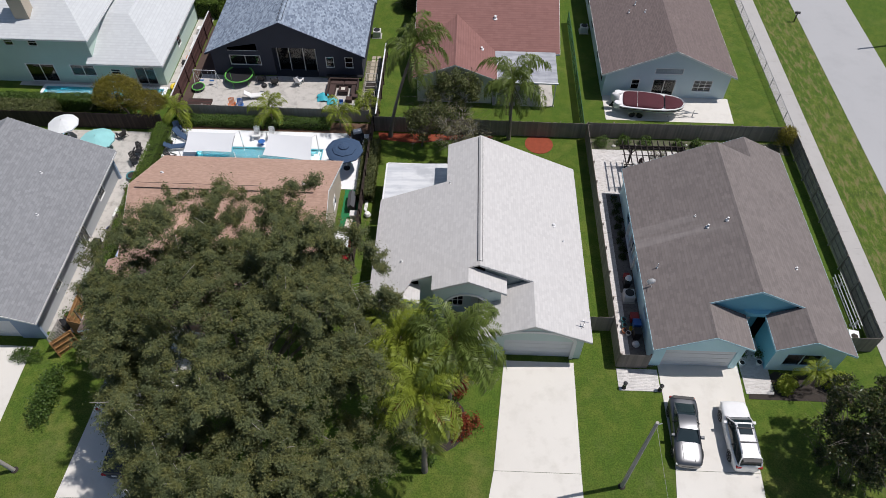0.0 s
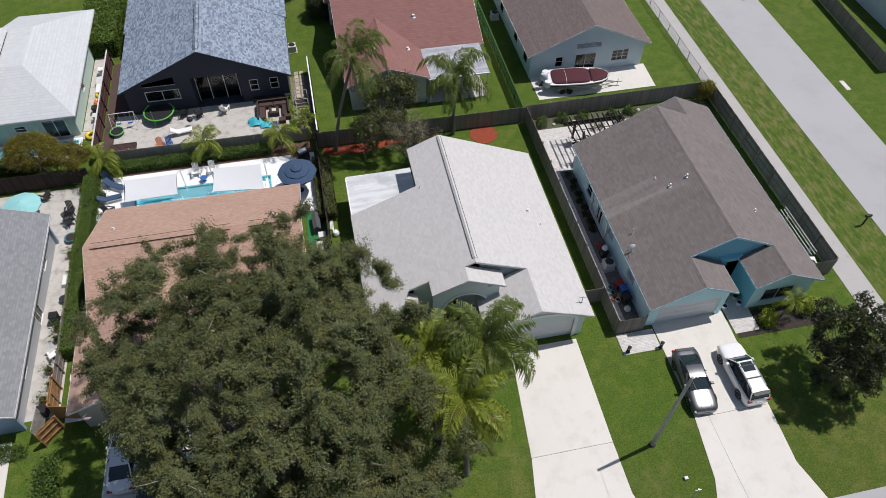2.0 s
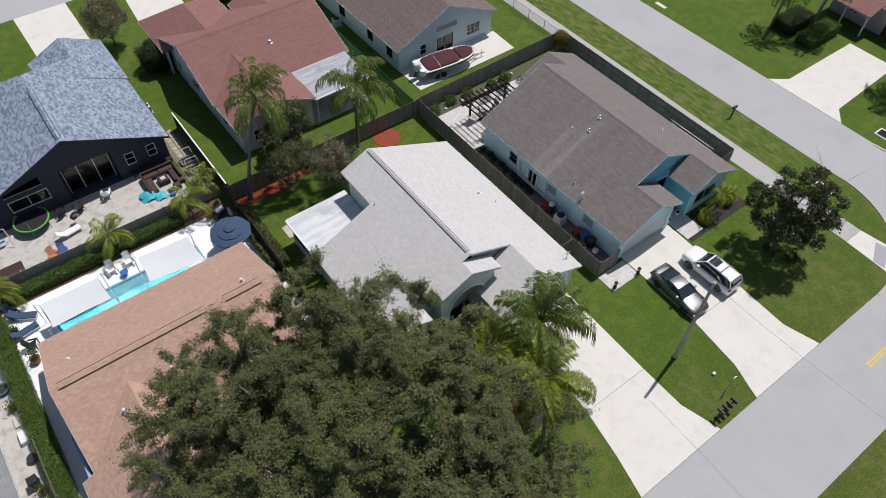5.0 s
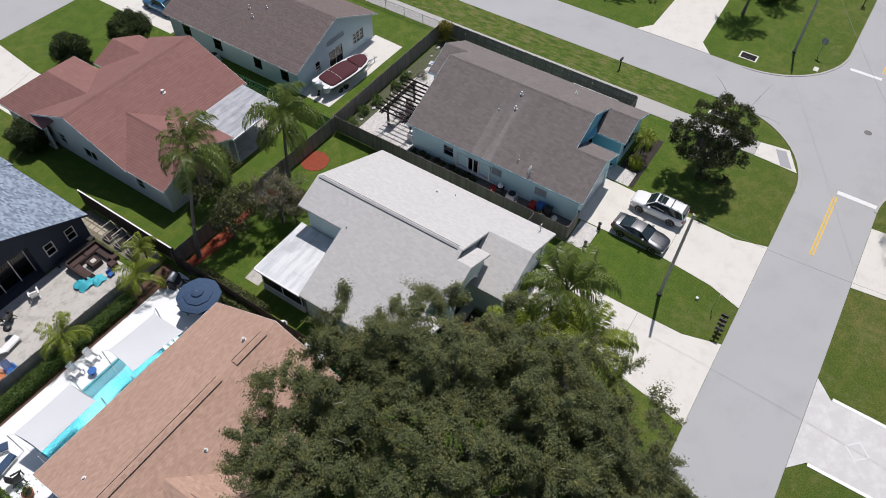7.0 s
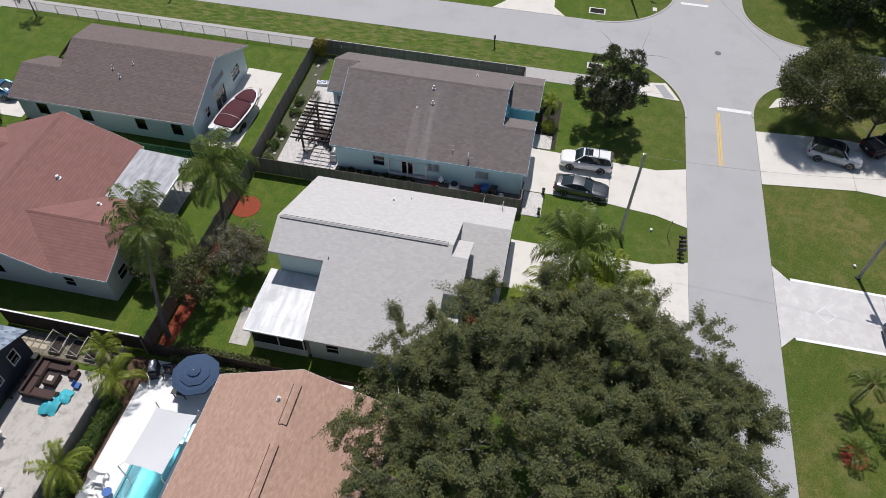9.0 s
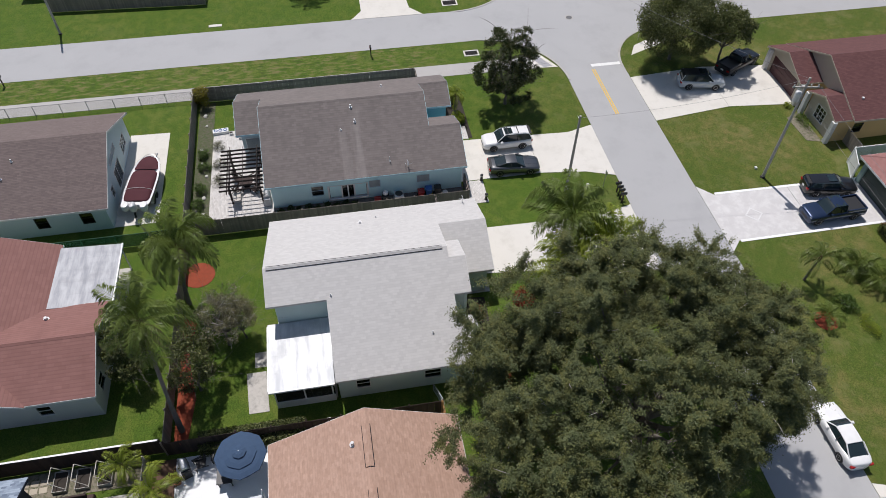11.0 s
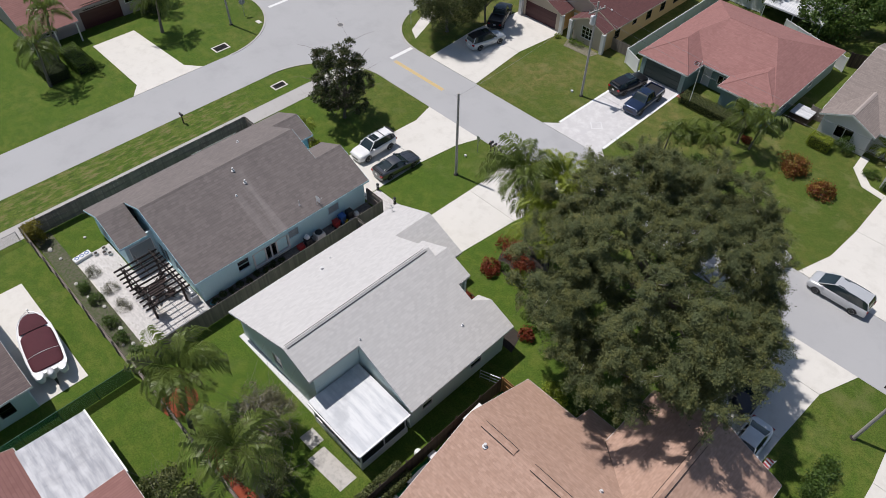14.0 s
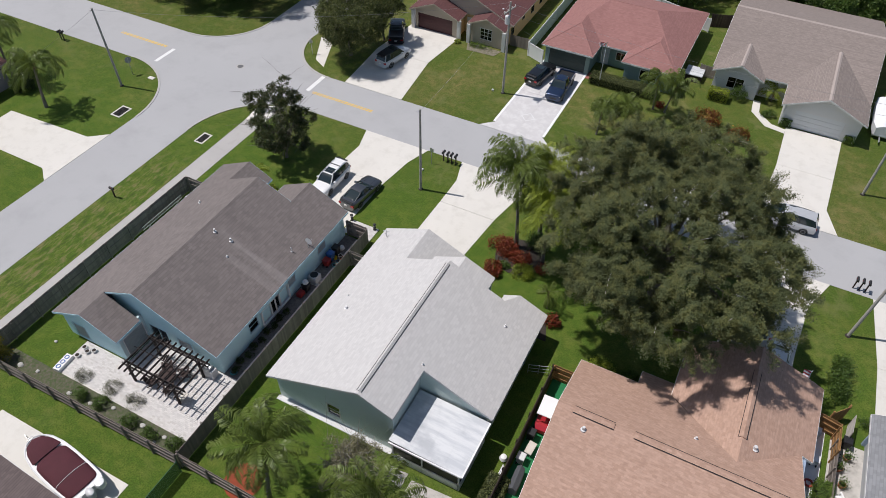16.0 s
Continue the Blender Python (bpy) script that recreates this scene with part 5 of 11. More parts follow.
part("sill", Shape().slab(-23.15, -20.15, 57.63, 57.66, 2.9, 2.93, 0.005), WHITE, transom)
wall(nv, (-9.9, 57.7), (-9.9, 73.0), nu(-9.9), WALL_NAVY)
wall(nv, (-24.9, 73.0), (-24.9, 57.7), nu(-24.9), WALL_NAVY, [(4.0, 5.0, 0.9, 2.0, "window")])
wall(nv, (-9.9, 73.0), (-24.9, 73.0), 2.6, WALL_NAVY)

# ---------------------------------------------------------------- peach-roofed house by the oak
o = house("peach_roof_house", -17.5, 36, "house under a broad peach-brown shingle roof beside an oak")
SO = 0.468
oN = lambda y: 5.62 - SO * abs(y - 36.5)
XE, XW = -9.8, -25.1
roof(o, ROOF_PEACH, WHITE,
     ([(XW, 36.5, 5.62), (XE, 36.5, 5.62), (XE, 42.8, oN(42.8)), (XW, 42.8, oN(42.8))], (1, 2, 3)),
     ([(XE, 36.5, 5.62), (XW, 36.5, 5.62), (XW, 31.3, oN(31.3)), (-21.1, 34.9, oN(34.9)), (-16.4, 30.6, oN(30.6)), (-16.4, 28.9, oN(28.9)), (-14.05, 28.9, oN(28.9)), (-14.05, 30.6, oN(30.6)), (XE, 30.6, oN(30.6))], (1, 4, 5, 6, 7, 8)),
     ([(-21.1, 34.95, 4.88), (-25.1, 31.3, 3.188), (-25.9, 31.3, 2.85), (-25.9, 25.0, 2.85), (-21.1, 25.0, 4.88)], (1, 2, 3)),
     ([(-21.1, 25.0, 4.88), (-16.4, 25.0, 2.85), (-16.4, 30.5, 2.85), (-21.1, 35.0, 4.88)], (0, 1)))
ridge_vent(o, ROOF_PEACH, (-10.9, 36.5, 5.64), (-13.6, 36.5, 5.64))
ridge_vent(o, ROOF_PEACH, (-14.9, 36.5, 5.64), (-24.6, 36.5, 5.64))
ridge_vent(o, ROOF_PEACH, (-21.1, 27.3, 4.9), (-21.1, 33.0, 4.9))
for x, y, hh, rr in ((-11.9, 37.4, 0.3, 0.1), (-22.0, 33.2, 0.3, 0.12), (-18.5, 34.3, 0.2, 0.07), (-23.6, 38.9, 0.15, 0.08)):
    vent(o, x, y, oN(y) if y > 33.5 else 4.5, hh, rr, FASCIA_GREY)
wall(o, (XE - 0.35, 31.0), (XE - 0.35, 42.4), [(0, oN(31.0) - 0.16), (5.5, 5.4), (11.4, oN(42.4) - 0.16)], WALL_BEIGE, [(2.2, 3.2, 0.9, 2.0, "window"), (7.5, 8.6, 0.9, 2.0, "window")])
wall(o, (XE - 0.35, 42.4), (XW + 0.35, 42.4), oN(42.4) - 0.16, WALL_BEIGE, [(2.0, 4.4, 0.06, 2.1, "slider"), (9.0, 11.4, 0.06, 2.1, "slider")])
wall(o, (XW + 0.35, 42.4), (XW + 0.35, 34.7), [(0, oN(42.4) - 0.16), (5.9, 5.4), (7.7, 4.6)], WALL_BEIGE)
wall(o, (-25.5, 34.7), (-25.5, 25.4), 2.85, WALL_STEEL, [(1.5, 2.5, 0.9, 2.0, "window"), (4.4, 5.4, 0.9, 2.0, "window")])
wall(o, (-25.5, 25.4), (-16.8, 25.4), [(0, 2.85), (4.4, 4.65), (8.7, 2.85)], WALL_BEIGE, [(1.6, 6.6, 0.0, 2.2, "garage")])
wall(o, (-16.8, 25.4), (-16.8, 31.0), 2.8, WALL_BEIGE)
wall(o, (-16.8, 31.0), (XE - 0.35, 31.0), 2.75, WALL_BEIGE, [(1.0, 2.0, 0.06, 2.1, "door"), (4.0, 5.4, 0.9, 2.0, "wide")])
part("porch_post", Shape().box(-14.4, -14.2, 29.1, 29.3, 0.0, 2.0), WHITE, o)

# ---------------------------------------------------------------- steel-blue end house
w = house("steel_blue_house", -37, 34, "house with a mid-grey shingle roof and steel blue walls")
wz = lambda x: 6.2 - 0.43 * abs(x + 37.0)
roof(w, ROOF_SLATE, WHITE,
     ([(-37, 43.0, 6.2), (-37, 25.5, 6.2), (-29.1, 25.5, wz(-29.1)), (-29.25, 43.0, wz(-29.25))], (1, 2, 3)),
     ([(-37, 25.5, 6.2), (-37, 43.0, 6.2), (-44.9, 43.0, wz(-44.9)), (-44.9, 25.5, wz(-44.9))], (1, 2, 3)))
cap(w, ROOF_SLATE, ((-37, 25.5, 6.2), (-37, 43.0, 6.2)))
wu = lambda x: wz(x) - 0.16
wall(w, (-29.85, 26.2), (-29.85, 42.4), wu(-29.85), surf("grey_stucco", (0.40, 0.42, 0.44), 0.85, 0.08), [(3.2, 4.2, 0.9, 2.0, "window"), (8.2, 9.4, 0.06, 2.1, "slider"), (12.6, 13.8, 0.9, 2.0, "window")])
wall(w, (-29.6, 42.6), (-44.4, 42.6), [(0, wu(-29.6)), (7.4, wu(-37)), (14.8, wu(-44.4))], WALL_STEEL, [(3, 5.4, 0.06, 2.1, "slider")])
wall(w, (-44.4, 26.0), (-29.6, 26.0), [(0, wu(-44.4)), (7.4, wu(-37)), (14.8, wu(-29.6))], WALL_STEEL, [(8.0, 13.0, 0.0, 2.2, "garage")])
wall(w, (-44.4, 42.6), (-44.4, 26.0), wu(-44.4), WALL_STEEL)
vent(w, -33.1, 38.4, wz(-33.1), 0.2, 0.06)
vent(w, -32.2, 27.2, wz(-32.2), 0.7, 0.05)
vent(w, -32.0, 34.4, wz(-32.0), 0.2, 0.06)

# ---------------------------------------------------------------- two-storey mint house
t = house("mint_house", -38, 62, "two-storey mint green house with white-grey roofs and a chimney")
roof(t, ROOF_WHITE, WHITE,
     ([(-50.5, 55.0, 5.4), (-35.2, 55.0, 5.4), (-39.2, 60.5, 7.6), (-46.5, 60.5, 7.6)], (0,)),
     ([(-35.2, 55.0, 5.4), (-35.2, 66.0, 5.4), (-39.2, 60.5, 7.6)], (0,)),
     ([(-35.2, 66.0, 5.4), (-50.5, 66.0, 5.4), (-46.5, 60.5, 7.6), (-39.2, 60.5, 7.6)], (0,)),
     ([(-50.5, 66.0, 5.4), (-50.5, 55.0, 5.4), (-46.5, 60.5, 7.6)], (0,)),
     ([(-36.2, 54.9, 2.85), (-28.8, 54.9, 2.85), (-33.2, 60.4, 4.9), (-36.2, 60.4, 4.9)], (0,)),
     ([(-28.8, 54.9, 2.85), (-28.8, 72.0, 2.85), (-33.2, 66.5, 4.9), (-33.2, 60.4, 4.9)], (0,)),
     ([(-36.2, 60.4, 4.9), (-33.2, 60.4, 4.9), (-33.2, 66.5, 4.9), (-28.8, 72.0, 2.85), (-36.2, 72.0, 2.85)][:3] + [(-36.2, 66.5, 4.9)], ()),
     ([(-28.8, 72.0, 2.85), (-36.2, 72.0, 2.85), (-36.2, 66.5, 4.9), (-33.2, 66.5, 4.9)], (0,)))
wall(t, (-50, 55.6), (-35.7, 55.6), 5.25, WALL_MINT, [(6.3, 7.2, 4.2, 4.95, "window"), (8.6, 9.5, 4.2, 4.95, "window"), (7.2, 10.0, 0.06, 2.15, "slider"), (11.6, 14.0, 0.9, 2.15, "wide")], frame=WHITE)
wall(t, (-35.7, 55.6), (-35.7, 65.6), 5.25, WALL_MINT)
wall(t, (-35.7, 55.6), (-29.3, 55.6), 2.72, WALL_MINT, [(1.2, 2.2, 1.1, 1.8, "window"), (3.6, 5.6, 0.06, 2.1, "slider")], frame=WHITE)
wall(t, (-29.3, 55.6), (-29.3, 71.6), 2.72, WALL_MINT, [(5.0, 6.0, 0.9, 2.0, "window")])
wall(t, (-35.7, 65.6), (-50, 65.6), 5.25, WALL_MINT)
part("chimney", Shape().box(-42.4, -41.0, 57.0, 58.2, 5.5, 9.3), WALL_BEIGE, t, "beige chimney stack")
part("chimney_cap", Shape().slab(-42.55, -40.85, 56.85, 58.35, 9.3, 9.45), WALL_BEIGE, t)


# ---------------------------------------------------------------- houses across the street
u = house("ochre_house", 20.7, -19, "ochre stucco house under maroon shingle gables")
uz = lambda x: 5.6 - 0.44 * abs(x - 20.8)
roof(u, ROOF_MAROON, WALL_BEIGE,
     ([(20.8, -12.6, 5.6), (20.8, -30.0, 5.6), (14.1, -30.0, uz(14.1)), (14.1, -12.6, uz(14.1))], (2, 3)),
     ([(20.8, -30.0, 5.6), (20.8, -12.6, 5.6), (27.5, -12.6, uz(27.5)), (27.5, -30.0, uz(27.5))], (1, 2)),
     ([(24.0, -10.5, 4.05), (24.0, -15.5, 4.05), (20.5, -15.5, 2.6), (20.5, -10.5, 2.6)], (2, 3)),
     ([(24.0, -15.5, 4.05), (24.0, -10.5, 4.05), (27.5, -10.5, 2.6), (27.5, -15.5, 2.6)], (1, 2)),
     ([(16.9, -10.7, 3.7), (16.9, -15.5, 3.7), (14.4, -15.5, 2.6), (14.4, -10.7, 2.6)], (2, 3)),
     ([(16.9, -15.5, 3.7), (16.9, -10.7, 3.7), (19.4, -10.7, 2.6), (19.4, -15.5, 2.6)], (1, 2)))
wall(u, (27.1, -11.0), (20.9, -11.0), [(0, 2.6), (3.1, 3.85), (6.2, 2.6)], WALL_BEIGE, [(0.6, 5.5, 0.0, 2.1, "garage_maroon")])
wall(u, (20.9, -11.0), (20.9, -13.0), 2.5, WALL_YELLOW)
wall(u, (20.9, -13.0), (19.0, -13.0), 2.7, WALL_YELLOW, [(0.4, 1.4, 0.06, 2.1, "door")])
wall(u, (19.0, -13.0), (19.0, -11.1), 2.5, WALL_YELLOW)
wall(u, (19.0, -11.1), (14.8, -11.1), [(0, 2.6), (2.1, 3.5), (4.2, 2.6)], WALL_BEIGE, [(1.2, 2.8, 0.7, 2.2, "grid")])
wall(u, (14.5, -11.1), (14.5, -29.6), 2.6, WALL_YELLOW, [(2.0, 3.0, 0.9, 2.0, "window"), (5.6, 6.4, 1.4, 2.0, "window"), (8.6, 9.6, 0.9, 2.0, "window"), (11.6, 12.6, 0.9, 2.0, "window"), (14.6, 16.4, 0.9, 2.0, "wide")], frame=BLACK)
wall(u, (27.1, -29.6), (27.1, -11.0), 2.6, WALL_YELLOW)
wall(u, (27.1, -12.95), (14.5, -12.95), [(0, uz(27.1) - 0.16), (6.3, 5.44), (12.6, uz(14.5) - 0.16)], WALL_BEIGE, z0=2.5)
for x in (20.55, 27.0, 19.2, 14.45):
    part("corner_pilaster", Shape().box(x - 0.22, x + 0.22, -10.95, -10.55, 0.0, 2.5), WALL_WHITE, u, "pale corner pier")
vent(u, 16.2, -14.2, 3.4, 0.3, 0.12)

s_ = house("rose_roof_house", 1.8, -19, "dusty green house under a rose red hip roof")
roof(s_, ROOF_ROSE, WHITE,
     ([(3.1, -10.2, 2.75), (9.4, -10.2, 2.75), (6.25, -14.6, 4.2)], (0,)),
     ([(9.4, -10.2, 2.75), (9.4, -27.5, 2.75), (4.6, -20.2, 5.05), (6.25, -16.8, 4.2), (6.25, -14.6, 4.2)], (0,)),
     ([(6.25, -14.6, 4.2), (6.25, -16.8, 4.2), (3.1, -13.4, 2.75), (3.1, -10.2, 2.75)], (2,)),
     ([(3.1, -13.4, 2.75), (6.25, -16.8, 4.2), (4.6, -20.2, 5.05), (-1.2, -20.2, 5.05), (-3.2, -16.4, 4.1), (-0.1, -13.4, 2.75)], (5,)),
     ([(-6.5, -10.9, 2.75), (-0.1, -10.9, 2.75), (-3.2, -14.8, 4.1)], (0,)),
     ([(-0.1, -10.9, 2.75), (-0.1, -13.4, 2.75), (-3.2, -16.4, 4.1), (-3.2, -14.8, 4.1)], (0,)),
     ([(-6.5, -10.9, 2.75), (-3.2, -14.8, 4.1), (-3.2, -16.4, 4.1), (-1.2, -20.2, 5.05), (-6.5, -27.5, 2.75)], (4,)),
     ([(9.4, -27.5, 2.75), (-6.5, -27.5, 2.75), (-1.2, -20.2, 5.05), (4.6, -20.2, 5.05)], (0,)))
cap(s_, ROOF_ROSE, ((6.25, -14.6, 4.2), (9.4, -10.2, 2.75)), ((6.25, -14.6, 4.2), (3.1, -10.2, 2.75)), ((-3.2, -14.8, 4.1), (-0.1, -10.9, 2.75)), ((-3.2, -14.8, 4.1), (-6.5, -10.9, 2.75)),
    ((-1.2, -20.2, 5.05), (4.6, -20.2, 5.05)), w=0.12)
wall(s_, (9.0, -10.7), (3.5, -10.7), 2.6, WALL_GREEN, [(0.5, 5.0, 0.0, 2.2, "garage_green")])
wall(s_, (3.5, -10.7), (3.5, -14.0), 2.6, WALL_GREEN)
wall(s_, (3.5, -14.0), (-0.5, -14.0), 2.6, WALL_GREEN, [(0.4, 1.4, 0.06, 2.1, "door"), (2.2, 3.4, 0.9, 2.0, "wide")])
wall(s_, (-0.5, -14.0), (-0.5, -11.4), 2.6, WALL_GREEN)
wall(s_, (-0.5, -11.4), (-6.1, -11.4), 2.6, WALL_GREEN, [(1.8, 3.8, 0.8, 2.1, "wide")])
wall(s_, (-6.1, -11.4), (-6.1, -27.0), 2.6, WALL_GREEN, [(3.0, 4.0, 0.9, 2.0, "window"), (9.0, 10.0, 0.9, 2.0, "window")])
wall(s_, (9.0, -27.0), (9.0, -10.7), 2.6, WALL_GREEN)
flag = thing("flagpole", (1.6, -9.2, 0), "white flagpole with a small hanging flag", "flagpole")
part("pole", Shape().tube([(1.6, -9.2, 0), (1.6, -9.2, 5.6)], [0.045, 0.03], 8), WHITE, flag)
fs = Shape()
rows = [[(1.6 + 0.03 + 0.16 * i, -9.2 + 0.05 * math.sin(i * 1.9), 5.45 - 0.07 * k - 0.015 * i) for k in range(8)] for i in range(6)]
fs.loft(rows, cap=False, closed=False)
FLAG = Nodes("striped_flag_cloth")
wv = FLAG.n("TexWave", Scale=1.1, Distortion=0.0)
wv.bands_direction = 'Z'
FLAG.link(FLAG.ramp(wv.outputs[1], [(0.45, (0.45, 0.05, 0.06)), (0.55, (0.7, 0.7, 0.72))]), FLAG.b.inputs["Base Color"])
part("cloth", fs, FLAG.m, flag, "red and white striped cloth")

q = house("tan_roof_house", -18, -19, "white stucco house under a tan shingle roof with two front gables")
tz_ = lambda y: 5.5 - 0.262 * abs(y + 25.5)
roof(q, ROOF_TAN, WHITE,
     ([(-9.6, -25.5, 5.5), (-26.3, -25.5, 5.5), (-26.3, -15.2, tz_(-15.2)), (-9.6, -15.2, tz_(-15.2))], (1, 2, 3)),
     ([(-26.3, -25.5, 5.5), (-9.6, -25.5, 5.5), (-9.6, -35.8, tz_(-35.8)), (-26.3, -35.8, tz_(-35.8))], (1, 2, 3)),
     ([(-12.6, -14.2, 4.05), (-12.6, -20.0, 4.05), (-9.7, -15.2, 2.78), (-9.7, -14.2, 2.78)], (3,)),
     ([(-12.6, -20.0, 4.05), (-12.6, -14.2, 4.05), (-15.4, -14.2, 2.78), (-15.4, -15.2, 2.78)], (1,)),
     ([(-22.0, -10.8, 4.6), (-22.0, -22.0, 4.6), (-17.8, -15.2, 2.78), (-17.8, -10.8, 2.78)], (2, 3)),
     ([(-22.0, -22.0, 4.6), (-22.0, -10.8, 4.6), (-26.3, -10.8, 2.72), (-26.3, -15.2, 2.72)], (1, 2)))
cap(q, CAP_TAN, ((-9.6, -25.5, 5.5), (-26.3, -25.5, 5.5)), ((-12.6, -14.2, 4.05), (-12.6, -19.6, 4.05)), ((-22.0, -10.8, 4.6), (-22.0, -21.6, 4.6)), w=0.2)
wall(q, (-10.1, -14.7), (-15.0, -14.7), [(0, 2.75), (2.5, 3.85), (4.9, 2.75)], WALL_WHITE, [(1.5, 3.3, 0.8, 2.2, "wide")])
wall(q, (-15.0, -14.7), (-15.0, -16.0), 2.6, WALL_WHITE)
wall(q, (-15.0, -16.0), (-18.2, -16.0), 2.6, WALL_WHITE, [(0.6, 1.6, 0.06, 2.1, "door")])
wall(q, (-18.2, -16.0), (-18.2, -11.3), 2.6, WALL_WHITE)
wall(q, (-18.2, -11.3), (-25.9, -11.3), [(0, 2.75), (3.8, 4.4), (7.7, 2.7)], WALL_WHITE, [(1.2, 6.2, 0.0, 2.2, "garage")])
wall(q, (-25.9, -11.3), (-25.9, -35.0), 2.6, WALL_WHITE)
wall(q, (-10.1, -35.0), (-10.1, -14.7), [(0, 2.7), (9.5, 5.2), (20.3, 2.7)], WALL_WHITE)

# houses past the crossing street
m_ = house("mauve_house", 61, 30, "mauve-grey house with a red-brown tiled roof and porch rail")
roof(m_, ROOF_RED, WALL_MAUVE,
     ([(64, 22.5, 5.6), (64, 37.5, 5.6), (57.0, 37.5, 3.0), (57.0, 22.5, 3.0)], (1, 2, 3)),
     ([(64, 37.5, 5.6), (64, 22.5, 5.6), (71, 22.5, 3.0), (71, 37.5, 3.0)], (1, 2, 3)),
     ([(58.2, 31.6, 3.6), (58.2, 37.5, 3.6), (55.2, 37.5, 2.6), (55.2, 31.6, 2.6)], (2, 3)))
wall(m_, (57.5, 37.0), (57.5, 23.0), 3.0, WALL_MAUVE, [(2.0, 3.2, 0.9, 2.1, "wide"), (6.4, 11.4, 0.0, 2.2, "garage_maroon"), (12.0, 13.2, 1.4, 2.3, "window")])
wall(m_, (57.5, 23.0), (70.5, 23.0), [(0, 2.9), (6.5, 5.3), (13, 2.9)], WALL_MAUVE)
wall(m_, (70.5, 37.0), (57.5, 37.0), [(0, 2.9), (6.5, 5.3), (13, 2.9)], WALL_MAUVE)
for y in (31.8, 34.4, 37.0):
    part("porch_post", Shape().box(55.4, 55.55, y, y + 0.15, 0.0, 2.55), WALL_WHITE, m_)
rail = Shape()
for i in range(30):
    rail.box(57.1, 57.14, 23.6 + i * 0.22, 23.64 + i * 0.22, 2.55, 3.2)
rail.box(57.08, 57.16, 23.5, 30.2, 3.2, 3.26).box(57.08, 57.16, 23.5, 30.2, 2.5, 2.56)
part("balcony_rail", rail, FENCE_DARK, m_)

m_.location.x += 3.0

e_ = house("far_blue_house", 60, 60, "pale blue house behind a grey board fence")
roof(e_, ROOF_SLATE, WHITE,
     ([(61, 53.0, 5.2), (61, 72.0, 5.2), (54.8, 72.0, 2.8), (54.8, 53.0, 2.8)], (1, 2, 3)),
     ([(61, 72.0, 5.2), (61, 53.0, 5.2), (67, 53.0, 2.8), (67, 72.0, 2.8)], (1, 2, 3)))
wall(e_, (55.2, 71.5), (55.2, 53.5), 2.7, WALL_PALE, [(9.0, 10.2, 0.9, 2.0, "window"), (15.0, 17.0, 0.06, 2.1, "slider")])
wall(e_, (55.2, 53.5), (66.5, 53.5), [(0, 2.7), (5.8, 4.9), (11.3, 2.7)], WALL_PALE, [(0.5, 2.3, 0.06, 2.1, "slider"), (5, 6.2, 0.9, 2.0, "window")])
wall(e_, (66.5, 53.5), (66.5, 71.5), 2.7, WALL_PALE)
wall(e_, (66.5, 71.5), (55.2, 71.5), [(0, 2.7), (5.5, 4.9), (11.3, 2.7)], WALL_PALE)

# ---------------------------------------------------------------- fences
def board_fence(name, p0, p1, label, mat=FENCE_GREY, h=1.8, face=1, post=2.4, group="board fences", cap_mat=None):
    """Close-set boards on posts and rails; face: the side that shows the boards (1: right of p0 to p1)."""
    p0, p1 = Vector((*p0, 0)), Vector((*p1, 0))
    length = (p1 - p0).length
    ang = math.degrees(math.atan2(p1.y - p0.y, p1.x - p0.x))
    base = thing(name, tuple(p0), label, "fence", group, ang)
    n = max(1, round(length / post))
    rnd = random.Random(round(length * 100))
    w = length / n / max(1, round(length / n / 0.148))
    boards = [Shape().box(-w / 2 + 0.0015, w / 2 - 0.0015, -0.011, 0.011, 0.04, h + rnd.uniform(-0.03, 0.02)).mesh("board", mat) for _ in range(4)]
    for i in range(n):
        u0, u1 = length * i / n, length * (i + 1) / n
        rail = Shape()
        o = (0.012, 0.057) if face > 0 else (-0.057, -0.012)
        for z in (0.35, 0.95, 1.5):
            if z < h - 0.15:
                rail.box(u0, u1, *o, z, z + 0.09)
        rail.box(u0 + 0.02, u0 + 0.06, *o, 0.4, min(1.55, h - 0.2))
        panel = part("fence_panel", rail, mat, base, here=True)
        k = max(1, round((u1 - u0) / w))
        for j in range(k):
            piece("board", boards[rnd.randrange(4)], panel, Matrix.Translation((u0 + (j + 0.5) * w, -0.02 * face + rnd.uniform(-0.005, 0.005), 0)) @ Matrix.Rotation(rnd.uniform(-0.006, 0.006), 4, 'Y'))
        if cap_mat:
            part("cap_rail", Shape().box(u0, u1, -0.06, 0.06, h + 0.02, h + 0.06), cap_mat, panel, here=True)
    me = Shape().slab(-0.05, 0.05, 0.02, 0.12, 0, h + 0.03, 0.015).mesh("post", mat)
    for i in range(n + 1):
        piece("post", me, base, Matrix.Translation((length * i / n, 0 if face > 0 else -0.14, 0)))
    return base


board_fence("board_fence", (11.75, 49.5), (11.75, 25.4), "tall weathered grey board fence between two houses", face=1)
board_fence("board_fence", (-8.0, 49.75), (11.7, 49.6), "weathered grey board fence behind a back garden")
board_fence("board_fence", (11.8, 49.75), (30.55, 49.95), "weathered grey board fence with rails facing the boat yard", face=1)
board_fence("board_fence", (30.6, 27.5), (30.6, 49.9), "weathered grey board fence beside the pavement", face=1)
board_fence("board_fence", (28.0, 27.4), (30.5, 27.4), "short board fence closing a side yard")
board_fence("board_fence", (11.8, 25.35), (13.9, 25.35), "short board fence and gate beside the aqua garage")
board_fence("board_fence", (9.3, 28.4), (11.6, 28.4), "short board fence between garage and side fence")
